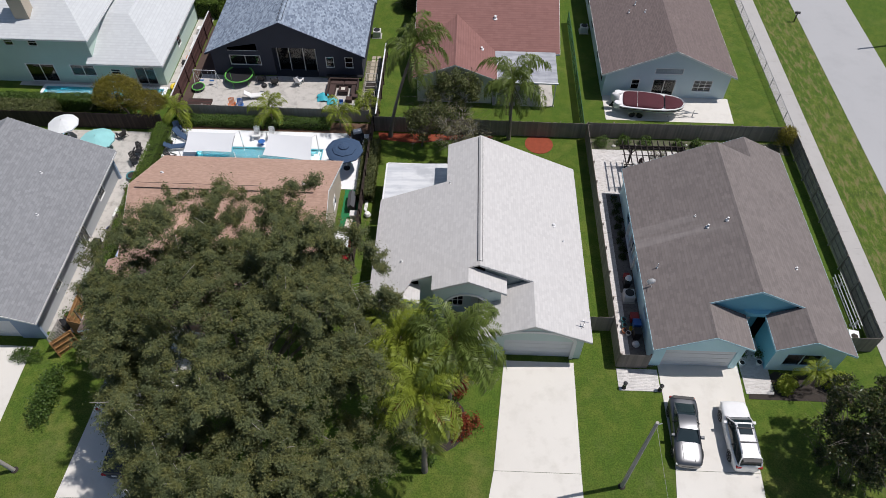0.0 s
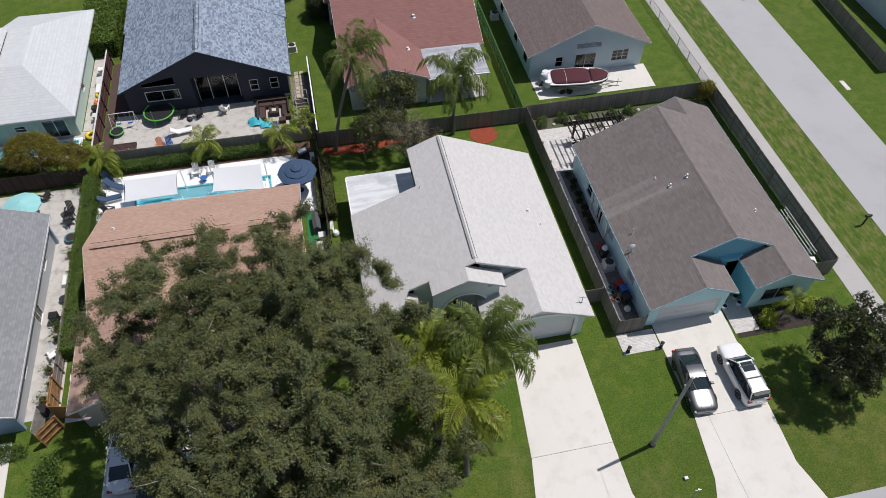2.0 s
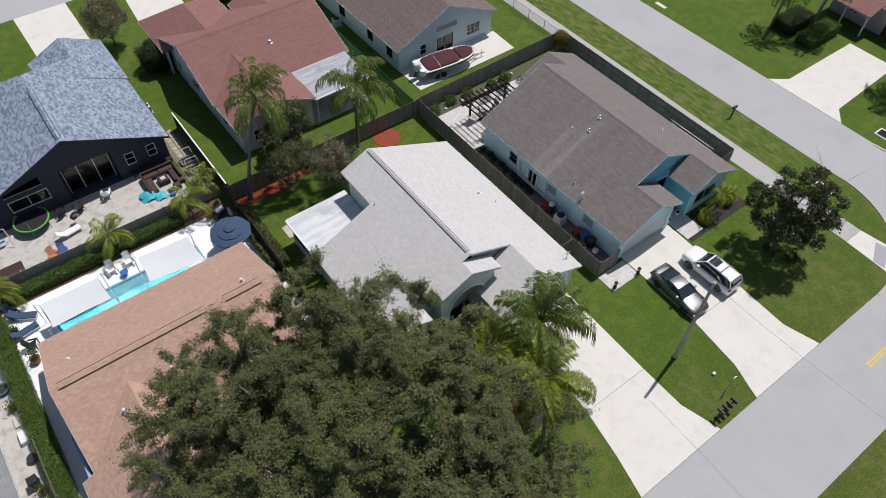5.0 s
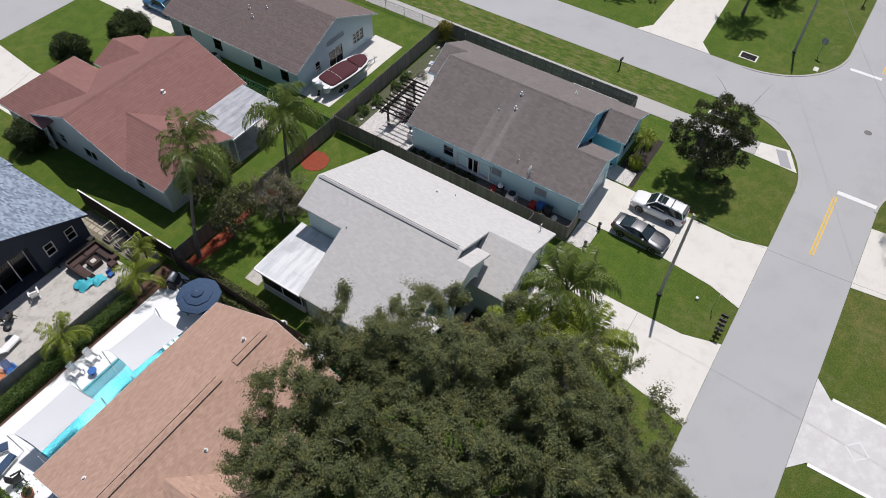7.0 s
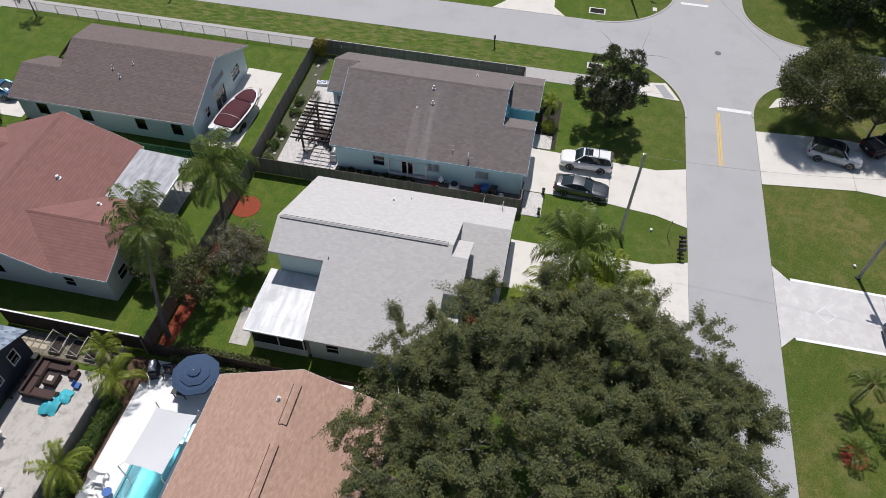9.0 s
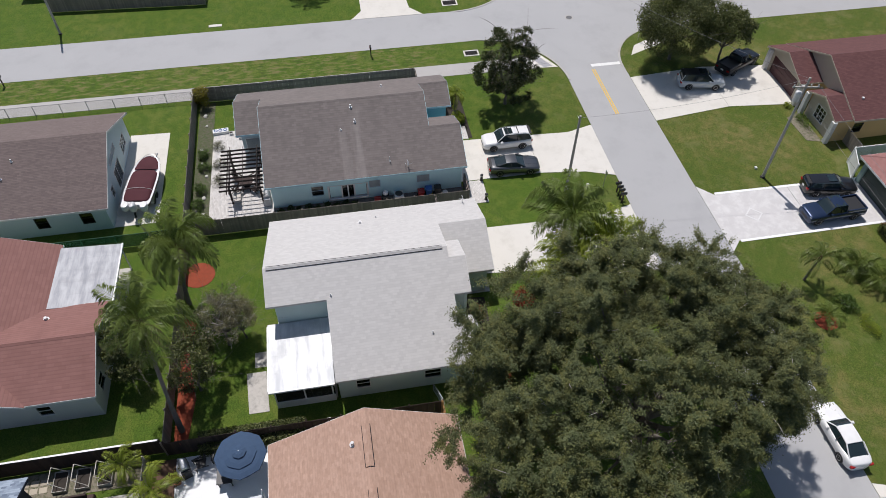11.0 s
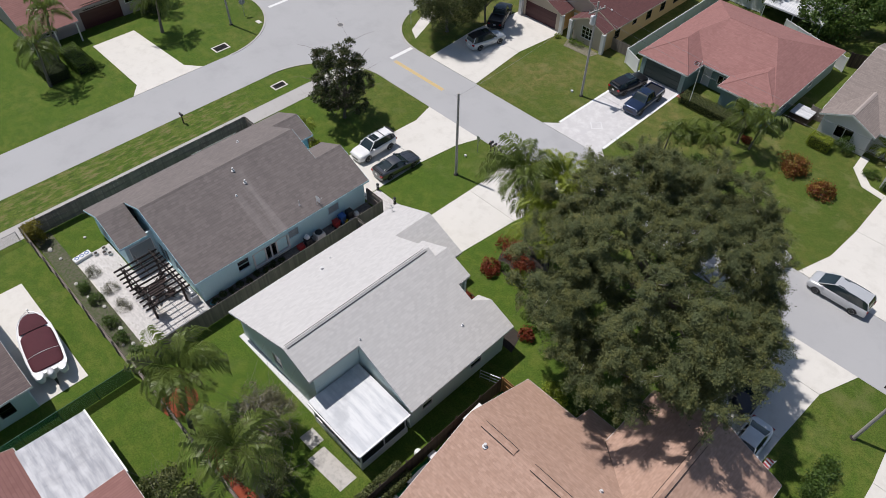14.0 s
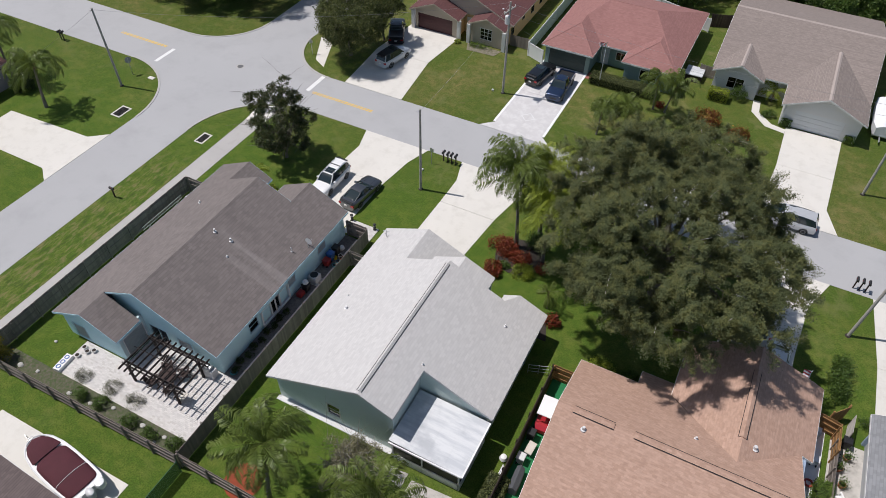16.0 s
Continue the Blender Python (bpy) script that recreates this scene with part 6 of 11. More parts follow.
board_fence("board_fence", (-8.05, 31.2), (-8.05, 49.7), "dark weathered board fence along a narrow side yard", FENCE_DARK, face=-1)
board_fence("board_fence", (-7.8, 61.2), (-7.8, 50.0), "dark stained fence with a white capping rail", FENCE_DARK, cap_mat=WHITE)
board_fence("board_fence", (-27.35, 66.0), (-27.35, 51.4), "red-brown stained board fence with white posts", FENCE_RUST, cap_mat=FASCIA_GREY)
board_fence("board_fence", (-26.6, 51.1), (-8.6, 50.95), "low weathered pale grey board fence behind the pool hedge", FENCE_PALE, h=1.45)
board_fence("board_fence", (-46, 49.0), (-27.7, 49.0), "dark board fence behind umbrellas", FENCE_DARK)
board_fence("board_fence", (-27.75, 37.0), (-27.75, 27.6), "leaning grey pickets between two side paths", FENCE_GREY, h=1.5)
board_fence("garden_gate", (-9.6, 31.2), (-8.1, 31.2), "new cedar gate with diagonal brace", FENCE_FRESH, group="cedar gates")
board_fence("garden_gate", (-27.7, 26.5), (-25.75, 26.1), "new cedar fence panel between houses", FENCE_FRESH, group="cedar gates")
board_fence("garden_gate", (-27.15, 25.7), (-28.15, 24.6), "open new cedar gate leaf", FENCE_FRESH, group="cedar gates")
board_fence("garden_gate", (-27.75, 28.7), (-27.7, 26.7), "new cedar fence panel along a side path", FENCE_FRESH, group="cedar gates")
board_fence("board_fence", (50.2, 50.0), (66, 50.0), "dark grey board fence round a far garden")
board_fence("board_fence", (51.2, 68.0), (50.2, 50.1), "dark grey board fence along the far verge")
board_fence("board_fence", (14.3, -12.6), (11.6, -12.6), "grey picket side fence beside an ochre house", h=1.5)
board_fence("board_fence", (-8.2, -17.0), (-9.9, -17.0), "low grey board fence in a side yard", h=1.5)
board_fence("board_fence", (-6.8, -29.5), (-28.0, -37.5), "dark back fence before dense shrubs", FENCE_DARK)


def panel_fence(name, p0, p1, label, h=1.8):
    p0, p1 = Vector((*p0, 0)), Vector((*p1, 0))
    length = (p1 - p0).length
    base = thing(name, tuple(p0), label, "fence", "vinyl fences", math.degrees(math.atan2(p1.y - p0.y, p1.x - p0.x)))
    n = max(1, round(length / 2.0))
    for i in range(n):
        u0, u1 = length * i / n, length * (i + 1) / n
        k = 12
        line = []
        for j in range(k):
            x0, x1 = u0 + (u1 - u0) * j / k, u0 + (u1 - u0) * (j + 1) / k
            line += [(x0, 0.008), (x0 + 0.006, 0.015), (x1 - 0.006, 0.015), (x1, 0.008)]
        s = Shape().loft([[(x, -y, 0.12), (x, y, 0.12), (x, y, h - 0.1), (x, -y, h - 0.1)] for x, y in line])
        pn = part("fence_panel", s, VINYL, base, here=True)
        part("rail", Shape().box(u0, u1, -0.035, 0.035, 0.05, 0.17).box(u0, u1, -0.035, 0.035, h - 0.14, h), VINYL, pn, here=True)
    me = Shape().slab(-0.065, 0.065, -0.065, 0.065, 0, h + 0.08, 0.03).mesh("post", VINYL)
    for i in range(n + 1):
        piece("post", me, base, Matrix.Translation((length * i / n, 0, 0)))


panel_fence("vinyl_fence", (9.2, -10.4), (11.4, -11.4), "white vinyl privacy fence beside a garage")
panel_fence("vinyl_fence", (11.45, -11.5), (11.45, -33.4), "white vinyl privacy fence along a side yard")
panel_fence("vinyl_fence", (11.4, -33.45), (6.2, -33.45), "white vinyl privacy fence across a back yard")
panel_fence("vinyl_fence", (-6.9, -28.0), (2.0, -31.0), "white vinyl privacy fence behind a red roof")

lattice = thing("lattice_panel", (-28.6, 25.0, 0), "weathered pale timber lattice panel beside a side path", "lattice", turn=86)
part("frame", Shape().box(0, 1.7, -0.02, 0.02, 0.05, 0.1).box(0, 1.7, -0.02, 0.02, 1.5, 1.56).box(0, 0.06, -0.02, 0.02, 0.0, 1.56).box(1.64, 1.7, -0.02, 0.02, 0.0, 1.56), FENCE_PALE, lattice, here=True)
for i in range(-7, 12):
    for k in (-1, 1):
        a, e = 0.15 * i, 0.15 * i + 1.4
        lo, hi = max(a, 0.06), min(e, 1.64)
        if hi - lo > 0.1:
            z = (lambda u: 0.1 + (u - a)) if k > 0 else (lambda u: 1.5 - (u - a))
            part("slat", Shape().tube([(lo, 0.012 * k, z(lo)), (hi, 0.012 * k, z(hi))], 0.018, 4), FENCE_PALE, lattice, here=True)

# chain-link runs
mesh_n = Nodes("green_windscreen_mesh")
mesh_n.b.inputs["Base Color"].default_value = (0.03, 0.16, 0.085, 1)
mesh_n.b.inputs["Roughness"].default_value = 0.8
mesh_n.b.inputs["Alpha"].default_value = 0.62
wire_n = Nodes("chain_link_mesh")
wire_n.b.inputs["Base Color"].default_value = (0.35, 0.36, 0.37, 1)
wire_n.b.inputs["Alpha"].default_value = 0.12


def chain_fence(name, p0, p1, label, h, net, post_mat):
    p0, p1 = Vector((*p0, 0)), Vector((*p1, 0))
    length = (p1 - p0).length
    base = thing(name, tuple(p0), label, "fence", "chain-link fences", math.degrees(math.atan2(p1.y - p0.y, p1.x - p0.x)))
    n = round(length / 2.6)
    me = Shape().tube([(0, 0, 0), (0, 0, h + 0.05)], 0.032, 6).mesh("post", post_mat)
    for i in range(n + 1):
        piece("post", me, base, Matrix.Translation((length * i / n, 0, 0)))
    for i in range(n):
        part("net", Shape().box(length * i / n, length * (i + 1) / n, -0.004, 0.004, 0.04, h), net, base, here=True)
    part("top_rail", Shape().tube([(0, 0, h), (length, 0, h)], 0.022, 6), post_mat, base, here=True)


chain_fence("chain_link_fence", (11.5, 50.0), (11.5, 68.5), "green mesh-covered chain-link fence on a lawn", 1.5, mesh_n.m, surf("green_post", (0.03, 0.12, 0.07), 0.6))
chain_fence("chain_link_fence", (31.0, 50.4), (31.0, 86.0), "thin galvanised chain-link fence by the pavement", 1.2, wire_n.m, surf("dull_zinc", (0.24, 0.245, 0.25), 0.8))

# metal gate between grey house and side fence
gate = thing("metal_gate", (-7.0, 31.3, 0), "galvanised tube gate leaning beside a fence", "gate", turn=20)
for z in (0.25, 0.65, 1.05):
    part("bar", Shape().tube([(-0.8, 0, z), (0.8, 0, z)], 0.022, 6), METAL, gate, here=True)
for x in (-0.8, 0.0, 0.8):
    part("upright", Shape().tube([(x, 0, 0.0), (x, 0, 1.1)], 0.022, 6), METAL, gate, here=True)


# ---------------------------------------------------------------- plants


def leaf_object(name, pos, nor, length, width, mat, parent, rs, corners=4):
    """Many small leaves in one mesh, lozenges or (corners=3) narrow wedges."""
    n = len(pos)
    nor = nor / np.maximum(np.linalg.norm(nor, axis=1, keepdims=True), 1e-6)
    t = np.cross(nor, rs.normal(size=(n, 3)))
    t /= np.maximum(np.linalg.norm(t, axis=1, keepdims=True), 1e-6)
    s = np.cross(nor, t)
    L, W = length[:, None] / 2, width[:, None] / 2
    droop = nor * (L * 0.35)
    if corners == 4:
        v = np.stack([pos - t * L - droop, pos + s * W, pos + t * L - droop, pos - s * W], axis=1).reshape(-1, 3)
    else:
        v = np.stack([pos - t * L - droop, pos + t * L + s * W, pos + t * L - s * W], axis=1).reshape(-1, 3)
    me = bpy.data.meshes.new(name)
    me.vertices.add(corners * n)
    me.vertices.foreach_set("co", v.astype(np.float32).ravel())
    me.loops.add(corners * n)
    me.loops.foreach_set("vertex_index", np.arange(corners * n, dtype=np.int32))
    me.polygons.add(n)
    me.polygons.foreach_set("loop_start", np.arange(0, corners * n, corners, dtype=np.int32))
    me.update(calc_edges=True)
    me.materials.append(mat)
    ob = new(name, me)
    ob.parent = parent
    ob["kind"] = "stuff"
    return ob


def clumped(rs, centers, outward, per, spread, leaf, drawn=False):
    """Leaf places round clump centres, flattened along the clump's outward direction, or drawn out along it as on a twig."""
    n = len(centers)
    c = np.repeat(centers, per, axis=0)
    o = np.repeat(outward, per, axis=0)
    off = rs.normal(size=(n * per, 3)) * np.repeat(spread, per)[:, None]
    along = (off * o).sum(1, keepdims=True)
    off += o * along * (0.75 if drawn else -0.55)
    nor = o * 0.7 + rs.normal(size=(n * per, 3)) * 0.75 + np.array([0, 0, 0.35])
    if drawn:
        nor = o * 0.45 + rs.normal(size=(n * per, 3)) * 0.42 + np.array([0, 0, 0.7])
    ln = rs.uniform(leaf[0], leaf[1], n * per)
    return c + off, nor, ln, ln * rs.uniform(0.42, 0.62, n * per)


def branching(base, fork, tips, r0, rs, shape, twig=1.0):
    """Trunk, then bowed limbs to the given tips, each with side twigs."""
    base, fork = Vector(base), Vector(fork)
    shape.tube([base - Vector((0, 0, 0.15)), base + (fork - base) * 0.1, base + (fork - base) * 0.5 + Vector((0.05, 0.04, 0)), fork], [r0 * 1.55, r0 * 1.15, r0, r0 * 0.9], 10)
    for tip in tips:
        tip = Vector(tip)
        mid = fork.lerp(tip, 0.5) + Vector((rs.normal() * 0.35, rs.normal() * 0.35, rs.uniform(0.0, 0.8)))
        q1 = fork.lerp(mid, 0.5) + Vector((rs.normal() * 0.2, rs.normal() * 0.2, 0.1))
        q3 = mid.lerp(tip, 0.5) + Vector((rs.normal() * 0.25, rs.normal() * 0.25, 0.1))
        r = r0 * rs.uniform(0.32, 0.5)
        shape.tube([fork, q1, mid, q3, tip], [r, r * 0.8, r * 0.55, r * 0.33, r * 0.12], 6)
        for p in (q1, mid, q3, tip):
            for _ in range(2):
                e = p + Vector((rs.normal() * 1.1, rs.normal() * 1.1, rs.uniform(0.2, 1.2))) * twig
                shape.tube([p, p.lerp(e, 0.55) + Vector((0, 0, 0.12)), e], [r * 0.3, r * 0.2, r * 0.06], 5)


def broad_tree(name, at, label, center, radii, boughs, subs, per, leaf, mat, trunk_r, fork_z, seed, bough=(1.4, 2.3), spread=(0.28, 0.42), low=-0.35, limbs=9, bark=BARK, inner=0.2, ragged=0.14, square=2.0, twig=1.0, swing=0.0, sprays=0, lobes=(), fan=0, edge=None):
    """A trunk with limbs and a crown of separate leafy boughs, each a dome of leaf clumps, with dark gaps between."""
    rs = np.random.default_rng(seed)
    tree = thing(name, (*at, 0), label, "tree")
    k = np.arange(boughs) + 0.5
    zc = 1 - (1 - low) * k / boughs
    ca, sa = math.cos(radians(swing)), math.sin(radians(swing))
    spin = np.array([[ca, sa, 0], [-sa, ca, 0], [0, 0, 1]])
    th = k * 2.399963 + rs.normal(0, 0.25, boughs)
    rxy = np.sqrt(np.maximum(0, 1 - zc * zc))
    d = np.stack([rxy * np.cos(th), rxy * np.sin(th), zc], 1) + rs.normal(0, 0.06, (boughs, 3))
    d /= (np.abs(d) ** square).sum(1, keepdims=True) ** (1 / square)
    depth = np.where(rs.random(boughs) < inner, rs.uniform(0.45, 0.7, boughs), rs.uniform(0.82 - ragged, 0.86 + ragged, boughs))
    rb = rs.uniform(*bough, boughs)
    bc = np.array(center) - np.array([*at, 0]) + (d * depth[:, None] * np.array(radii)) @ spin
    d = d @ spin
    for lc, lr, n in lobes:
        e = rs.normal(size=(n, 3))
        e /= np.linalg.norm(e, axis=1, keepdims=True)
        d, rb = np.vstack([d, e]), np.concatenate([rb, rs.uniform(bough[0] * 0.7, bough[1] * 0.75, n)])
        bc = np.vstack([bc, np.array(lc) - np.array([*at, 0]) + e * rs.uniform(0.3, 1.0, (n, 1)) * np.array(lr)])
        boughs += n
    if edge:
        # the crown stops at a line in plan (a point and the way out of it)
        (ex, ey), (wx, wy) = edge
        over = (bc[:, 0] + at[0] - ex) * wx + (bc[:, 1] + at[1] - ey) * wy + rb * 0.9
        bc[:, :2] -= np.maximum(over, 0)[:, None] * np.array([[wx, wy]])
        keep = (over < -3.0) | (rs.random(boughs) > 0.24)
        d, rb, bc, boughs = d[keep], rb[keep], bc[keep], int(keep.sum())
    e = rs.normal(size=(boughs, subs, 3))
    e /= np.linalg.norm(e, axis=2, keepdims=True)
    if fan:
        e = np.repeat(e[:, :fan], -(-subs // fan), axis=1)[:, :subs] + rs.normal(0, 0.10, (boughs, subs, 3))
        e /= np.linalg.norm(e, axis=2, keepdims=True)
    o = d / np.linalg.norm(d, axis=1, keepdims=True) + np.array([0, 0, 0.35])
    o /= np.linalg.norm(o, axis=1, keepdims=True)
    dot = (e * o[:, None, :]).sum(2, keepdims=True)
    e = np.where(dot < -0.15, e - 2 * dot * o[:, None, :], e)
    reach = rs.uniform(0.55, 1.05, (boughs, subs, 1))
    if fan:
        step = -(-subs // fan)
        reach = 0.3 + 0.95 * ((np.arange(subs) % step) + rs.random((boughs, subs))) [:, :, None] / step
    sc = bc[:, None, :] + e * rb[:, None, None] * reach * np.array([1.0, 1.0, 0.72])
    if fan:
        sc[:, :, 2] -= 0.22 * reach[:, :, 0] ** 2 * rb[:, None]
    c, e = sc.reshape(-1, 3), e.reshape(-1, 3)
    P, N, L, W = clumped(rs, c, e, per, rs.uniform(*spread, len(c)), leaf, fan > 0)
    ok = P[:, 2] > 0.1
    leaf_object("crown", P[ok], N[ok], L[ok], W[ok], mat, tree, rs, 3 if fan else 4)
    if sprays:
        tw = Shape()
        for j in rs.choice(len(c), sprays, replace=False):
            a = Vector(bc[j // subs])
            q = Vector(c[j])
            way = (q - a) * rs.uniform(0.9, 1.35)
            side = Vector(rs.normal(size=3)) * 0.16
            tw.tube([a + way * 0.45, a + way * 0.72 + side, a + way * 0.98 + side * 1.6], [0.026, 0.018, 0.008], 4)
        part("twig_spray", tw, PALE_TWIG, tree, "pale bare twig ends", here=True)["kind"] = "stuff"
    s = Shape()
    tips = [tuple(bc[i] + d[i] * (0.4 if twig >= 1 else -0.5)) for i in rs.choice(boughs, min(limbs, boughs), replace=False)]
    branching((0, 0, 0), (rs.normal() * 0.15, rs.normal() * 0.15, fork_z), tips, trunk_r, rs, s, twig)
    part("trunk", s, bark, tree, here=True, smooth=True)
    return tree


def shrub(name, at, size, mat, label, n, leaf, seed, category="shrub", lumps=9, group=""):
    """A low plant: a few stems and lumps of leaves."""
    rs = np.random.default_rng(seed)
    ob = thing(name, (*at, 0), label, category, group)
    lumps, n = lumps * 2, n * 2
    d = rs.normal(size=(lumps, 3))
    d[:, 2] = np.abs(d[:, 2])
    d /= np.linalg.norm(d, axis=1, keepdims=True)
    c = d * np.array(size) * rs.uniform(0.4, 0.95, (lumps, 1)) + np.array([0, 0, size[2] * 0.25])
    k = max(2, n // lumps)
    P, N, L, W = clumped(rs, c, d, k, np.full(lumps, 0.21 * (size[0] + size[1]) / 2), leaf)
    P[:, 2] = np.clip(P[:, 2], 0.04, None)
    leaf_object("foliage", P, N, L, W, mat, ob, rs)
    s = Shape()
    for q in c[:6]:
        s.tube([(0, 0, -0.05), (q[0] * 0.4, q[1] * 0.4, q[2] * 0.6), tuple(q)], [0.035, 0.025, 0.01], 5)
    part("stem", s, BARK, ob, here=True)
    return ob


def hedge(name, x0, x1, y0, y1, h, mat, label, seed, density=420, leaf=(0.07, 0.14)):
    """A clipped hedge: leaves over a loose box with an uneven top."""
    rs = np.random.default_rng(seed)
    cx, cy = (x0 + x1) / 2, (y0 + y1) / 2
    ob = thing(name, (cx, cy, 0), label, "hedge")
    area = (x1 - x0) * (y1 - y0) + 2 * h * ((x1 - x0) + (y1 - y0))
    n = int(area * density)
    P = np.stack([rs.uniform(x0 - cx, x1 - cx, n), rs.uniform(y0 - cy, y1 - cy, n), rs.uniform(0.05, h, n)], 1)
    side = rs.random(n)
    top = side < (x1 - x0) * (y1 - y0) / area + 0.15
    wob = np.array([noise.noise(Vector((p[0] * 1.3 + seed, p[1] * 1.3, 0))) for p in P]) * 0.16
    P[top, 2] = h + wob[top] + rs.normal(0, 0.05, top.sum())
    N = np.where(top[:, None], np.array([0, 0, 1.0]), np.sign(P) * np.array([1, 1, 0])) + rs.normal(size=(n, 3)) * 0.7
    rest = ~top
    flip = rs.random(n) < (y1 - y0) / ((x1 - x0) + (y1 - y0))
    fx, fy = rest & flip, rest & ~flip
    P[fx, 0] = np.where(rs.random(fx.sum()) < 0.5, x0 - cx, x1 - cx) + rs.normal(0, 0.05, fx.sum())
    P[fy, 1] = np.where(rs.random(fy.sum()) < 0.5, y0 - cy, y1 - cy) + rs.normal(0, 0.05, fy.sum())
    L = rs.uniform(*leaf, n)
    leaf_object("foliage", P, N, L, L * 0.55, mat, ob, rs)
    s = Shape()
    m = max(2, int(max(x1 - x0, y1 - y0) / 0.8))
    for i in range(m):
        f = (i + 0.5) / m
        px, py = (x0 + (x1 - x0) * f - cx, 0) if x1 - x0 > y1 - y0 else (0, y0 + (y1 - y0) * f - cy)
        s.tube([(px, py, -0.05), (px + 0.05, py + 0.03, h * 0.8)], [0.04, 0.015], 5)
    part("stem", s, BARK, ob, here=True)
    # near-black box added within the leaves as the hedge's inner shade
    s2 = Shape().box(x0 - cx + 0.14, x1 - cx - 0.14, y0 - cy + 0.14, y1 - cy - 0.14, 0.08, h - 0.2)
    part("shade_core", s2, surf("hedge_inner_shade", (0.022, 0.03, 0.01), 0.95, 0.3, 3.0, 30.0, 0.5), ob, here=True)
    return ob


# the big live oak
broad_tree("live_oak", (-12.8, 19.2), "huge spreading live oak with dense dull green crown", (-12.5, 20.9, 8.9), (9.2, 10.6, 5.8), 235, 24, 110, (0.085, 0.15), LIVE_OAK_LEAF, 0.48, 3.6, 11,
           bough=(1.0, 1.8), spread=(0.085, 0.165), low=-0.12, limbs=30, inner=0.34, ragged=0.18, square=2.3, twig=0.5, swing=14, sprays=420, fan=5, edge=((-22.4, 24.0), (-0.887, -0.46)),
           lobes=(((-8.4, 11.5, 7.7), (3.0, 2.8, 1.7), 27), ((-13.6, 10.2, 7.2), (3.0, 1.8, 1.5), 11), ((-20.2, 23.0, 10.2), (1.5, 2.6, 1.6), 9), ((-18.6, 26.8, 8.6), (1.2, 1.1, 1.1), 7), ((-8.8, 24.2, 11.0), (1.7, 1.3, 1.0), 9), ((-11.5, 18.0, 12.0), (4.2, 4.6, 1.2), 14), ((-8.3, 26.6, 7.4), (1.8, 1.6, 1.3), 8), ((-14.2, 13.6, 9.6), (2.6, 2.6, 1.4), 14), ((-16.6, 11.6, 7.6), (2.0, 1.8, 1.3), 9), ((-19.6, 20.6, 6.9), (1.4, 3.0, 1.3), 13), ((-18.6, 24.8, 6.6), (1.6, 1.8, 1.2), 8), ((-13.4, 28.6, 7.2), (3.0, 1.3, 1.2), 12), ((-5.5, 15.2, 7.3), (1.7, 1.7, 1.2), 12), ((-9.2, 28.0, 9.2), (1.6, 1.2, 1.2), 11)))
broad_tree("magnolia_tree", (25.5, 18.8), "dark glossy-leaved magnolia on a front lawn", (25.5, 18.8, 4.4), (3.1, 3.0, 3.9), 64, 9, 36, (0.13, 0.25), MAGNOLIA_LEAF, 0.14, 1.3, 21,
           bough=(0.4, 0.85), spread=(0.14, 0.24), low=-0.85, limbs=34, ragged=0.24, inner=0.3, square=1.75)
broad_tree("street_tree", (28.6, -6.0), "airy green street tree beside a driveway", (28.4, -5.8, 4.6), (2.3, 2.4, 2.3), 34, 10, 40, (0.12, 0.24), OAK_LEAF, 0.12, 2.0, 32, bough=(0.6, 1.0), spread=(0.18, 0.3), low=-0.4, limbs=16)
broad_tree("street_tree", (30.4, -1.1), "round dark green street tree casting dense shade", (29.9, -0.6, 4.9), (3.9, 3.8, 3.5), 60, 16, 50, (0.12, 0.24), OAK_LEAF, 0.17, 1.8, 31, bough=(0.9, 1.5), low=-0.6, limbs=20)
for i, (x, y, rr, hh) in enumerate(((49.5, -7.5, 5.2, 9.5), (56.5, -4.5, 4.6, 9.0), (63.5, -5.0, 5.0, 10.0), (50.5, -17.0, 5.6, 11.0), (60.0, -15.0, 6.0, 11.0), (71.0, -9.0, 6.0, 11.0), (54.0, -27.0, 6.5, 12.0), (67.0, -24.0, 6.5, 12.0))):
    broad_tree("woodland_tree", (x, y), "dense dark woodland tree past the crossing", (x, y, hh * 0.55), (rr, rr, hh * 0.42), 42, 10, 34, (0.24, 0.48), WOOD_LEAF, 0.24, 2.4, 40 + i, bough=(1.2, 2.0), spread=(0.35, 0.6), low=-0.75, limbs=12)
for i, (x, y, rr, hh) in enumerate(((-2.0, -36.0, 4.0, 5.5), (-11.0, -40.0, 4.5, 5.0), (-19.0, -41.0, 4.5, 5.0), (-28.0, -42.0, 4.8, 5.5), (7.0, -37.0, 4.5, 6.5), (15.0, -40.0, 5.0, 7.0), (25.0, -38.0, 5.0, 7.0), (-36, -38, 5, 6))):
    broad_tree("back_tree", (x, y), "broad green tree beyond the back fences", (x, y, hh * 0.5), (rr, rr, hh * 0.45), 34, 10, 30, (0.26, 0.5), SHRUB_LEAF, 0.18, 1.5, 60 + i, bough=(1.0, 1.8), spread=(0.35, 0.6), low=-0.8, limbs=8)
broad_tree("silver_tree", (0.2, 46.0), "airy silver-grey garden tree with brownish tips", (0.2, 45.8, 3.8), (1.9, 1.7, 1.7), 24, 8, 24, (0.08, 0.16), SILVER_LEAF, 0.09, 1.4, 81, bough=(0.3, 0.7), spread=(0.10, 0.2), low=-0.5, limbs=30, ragged=0.34, inner=0.35, sprays=120)
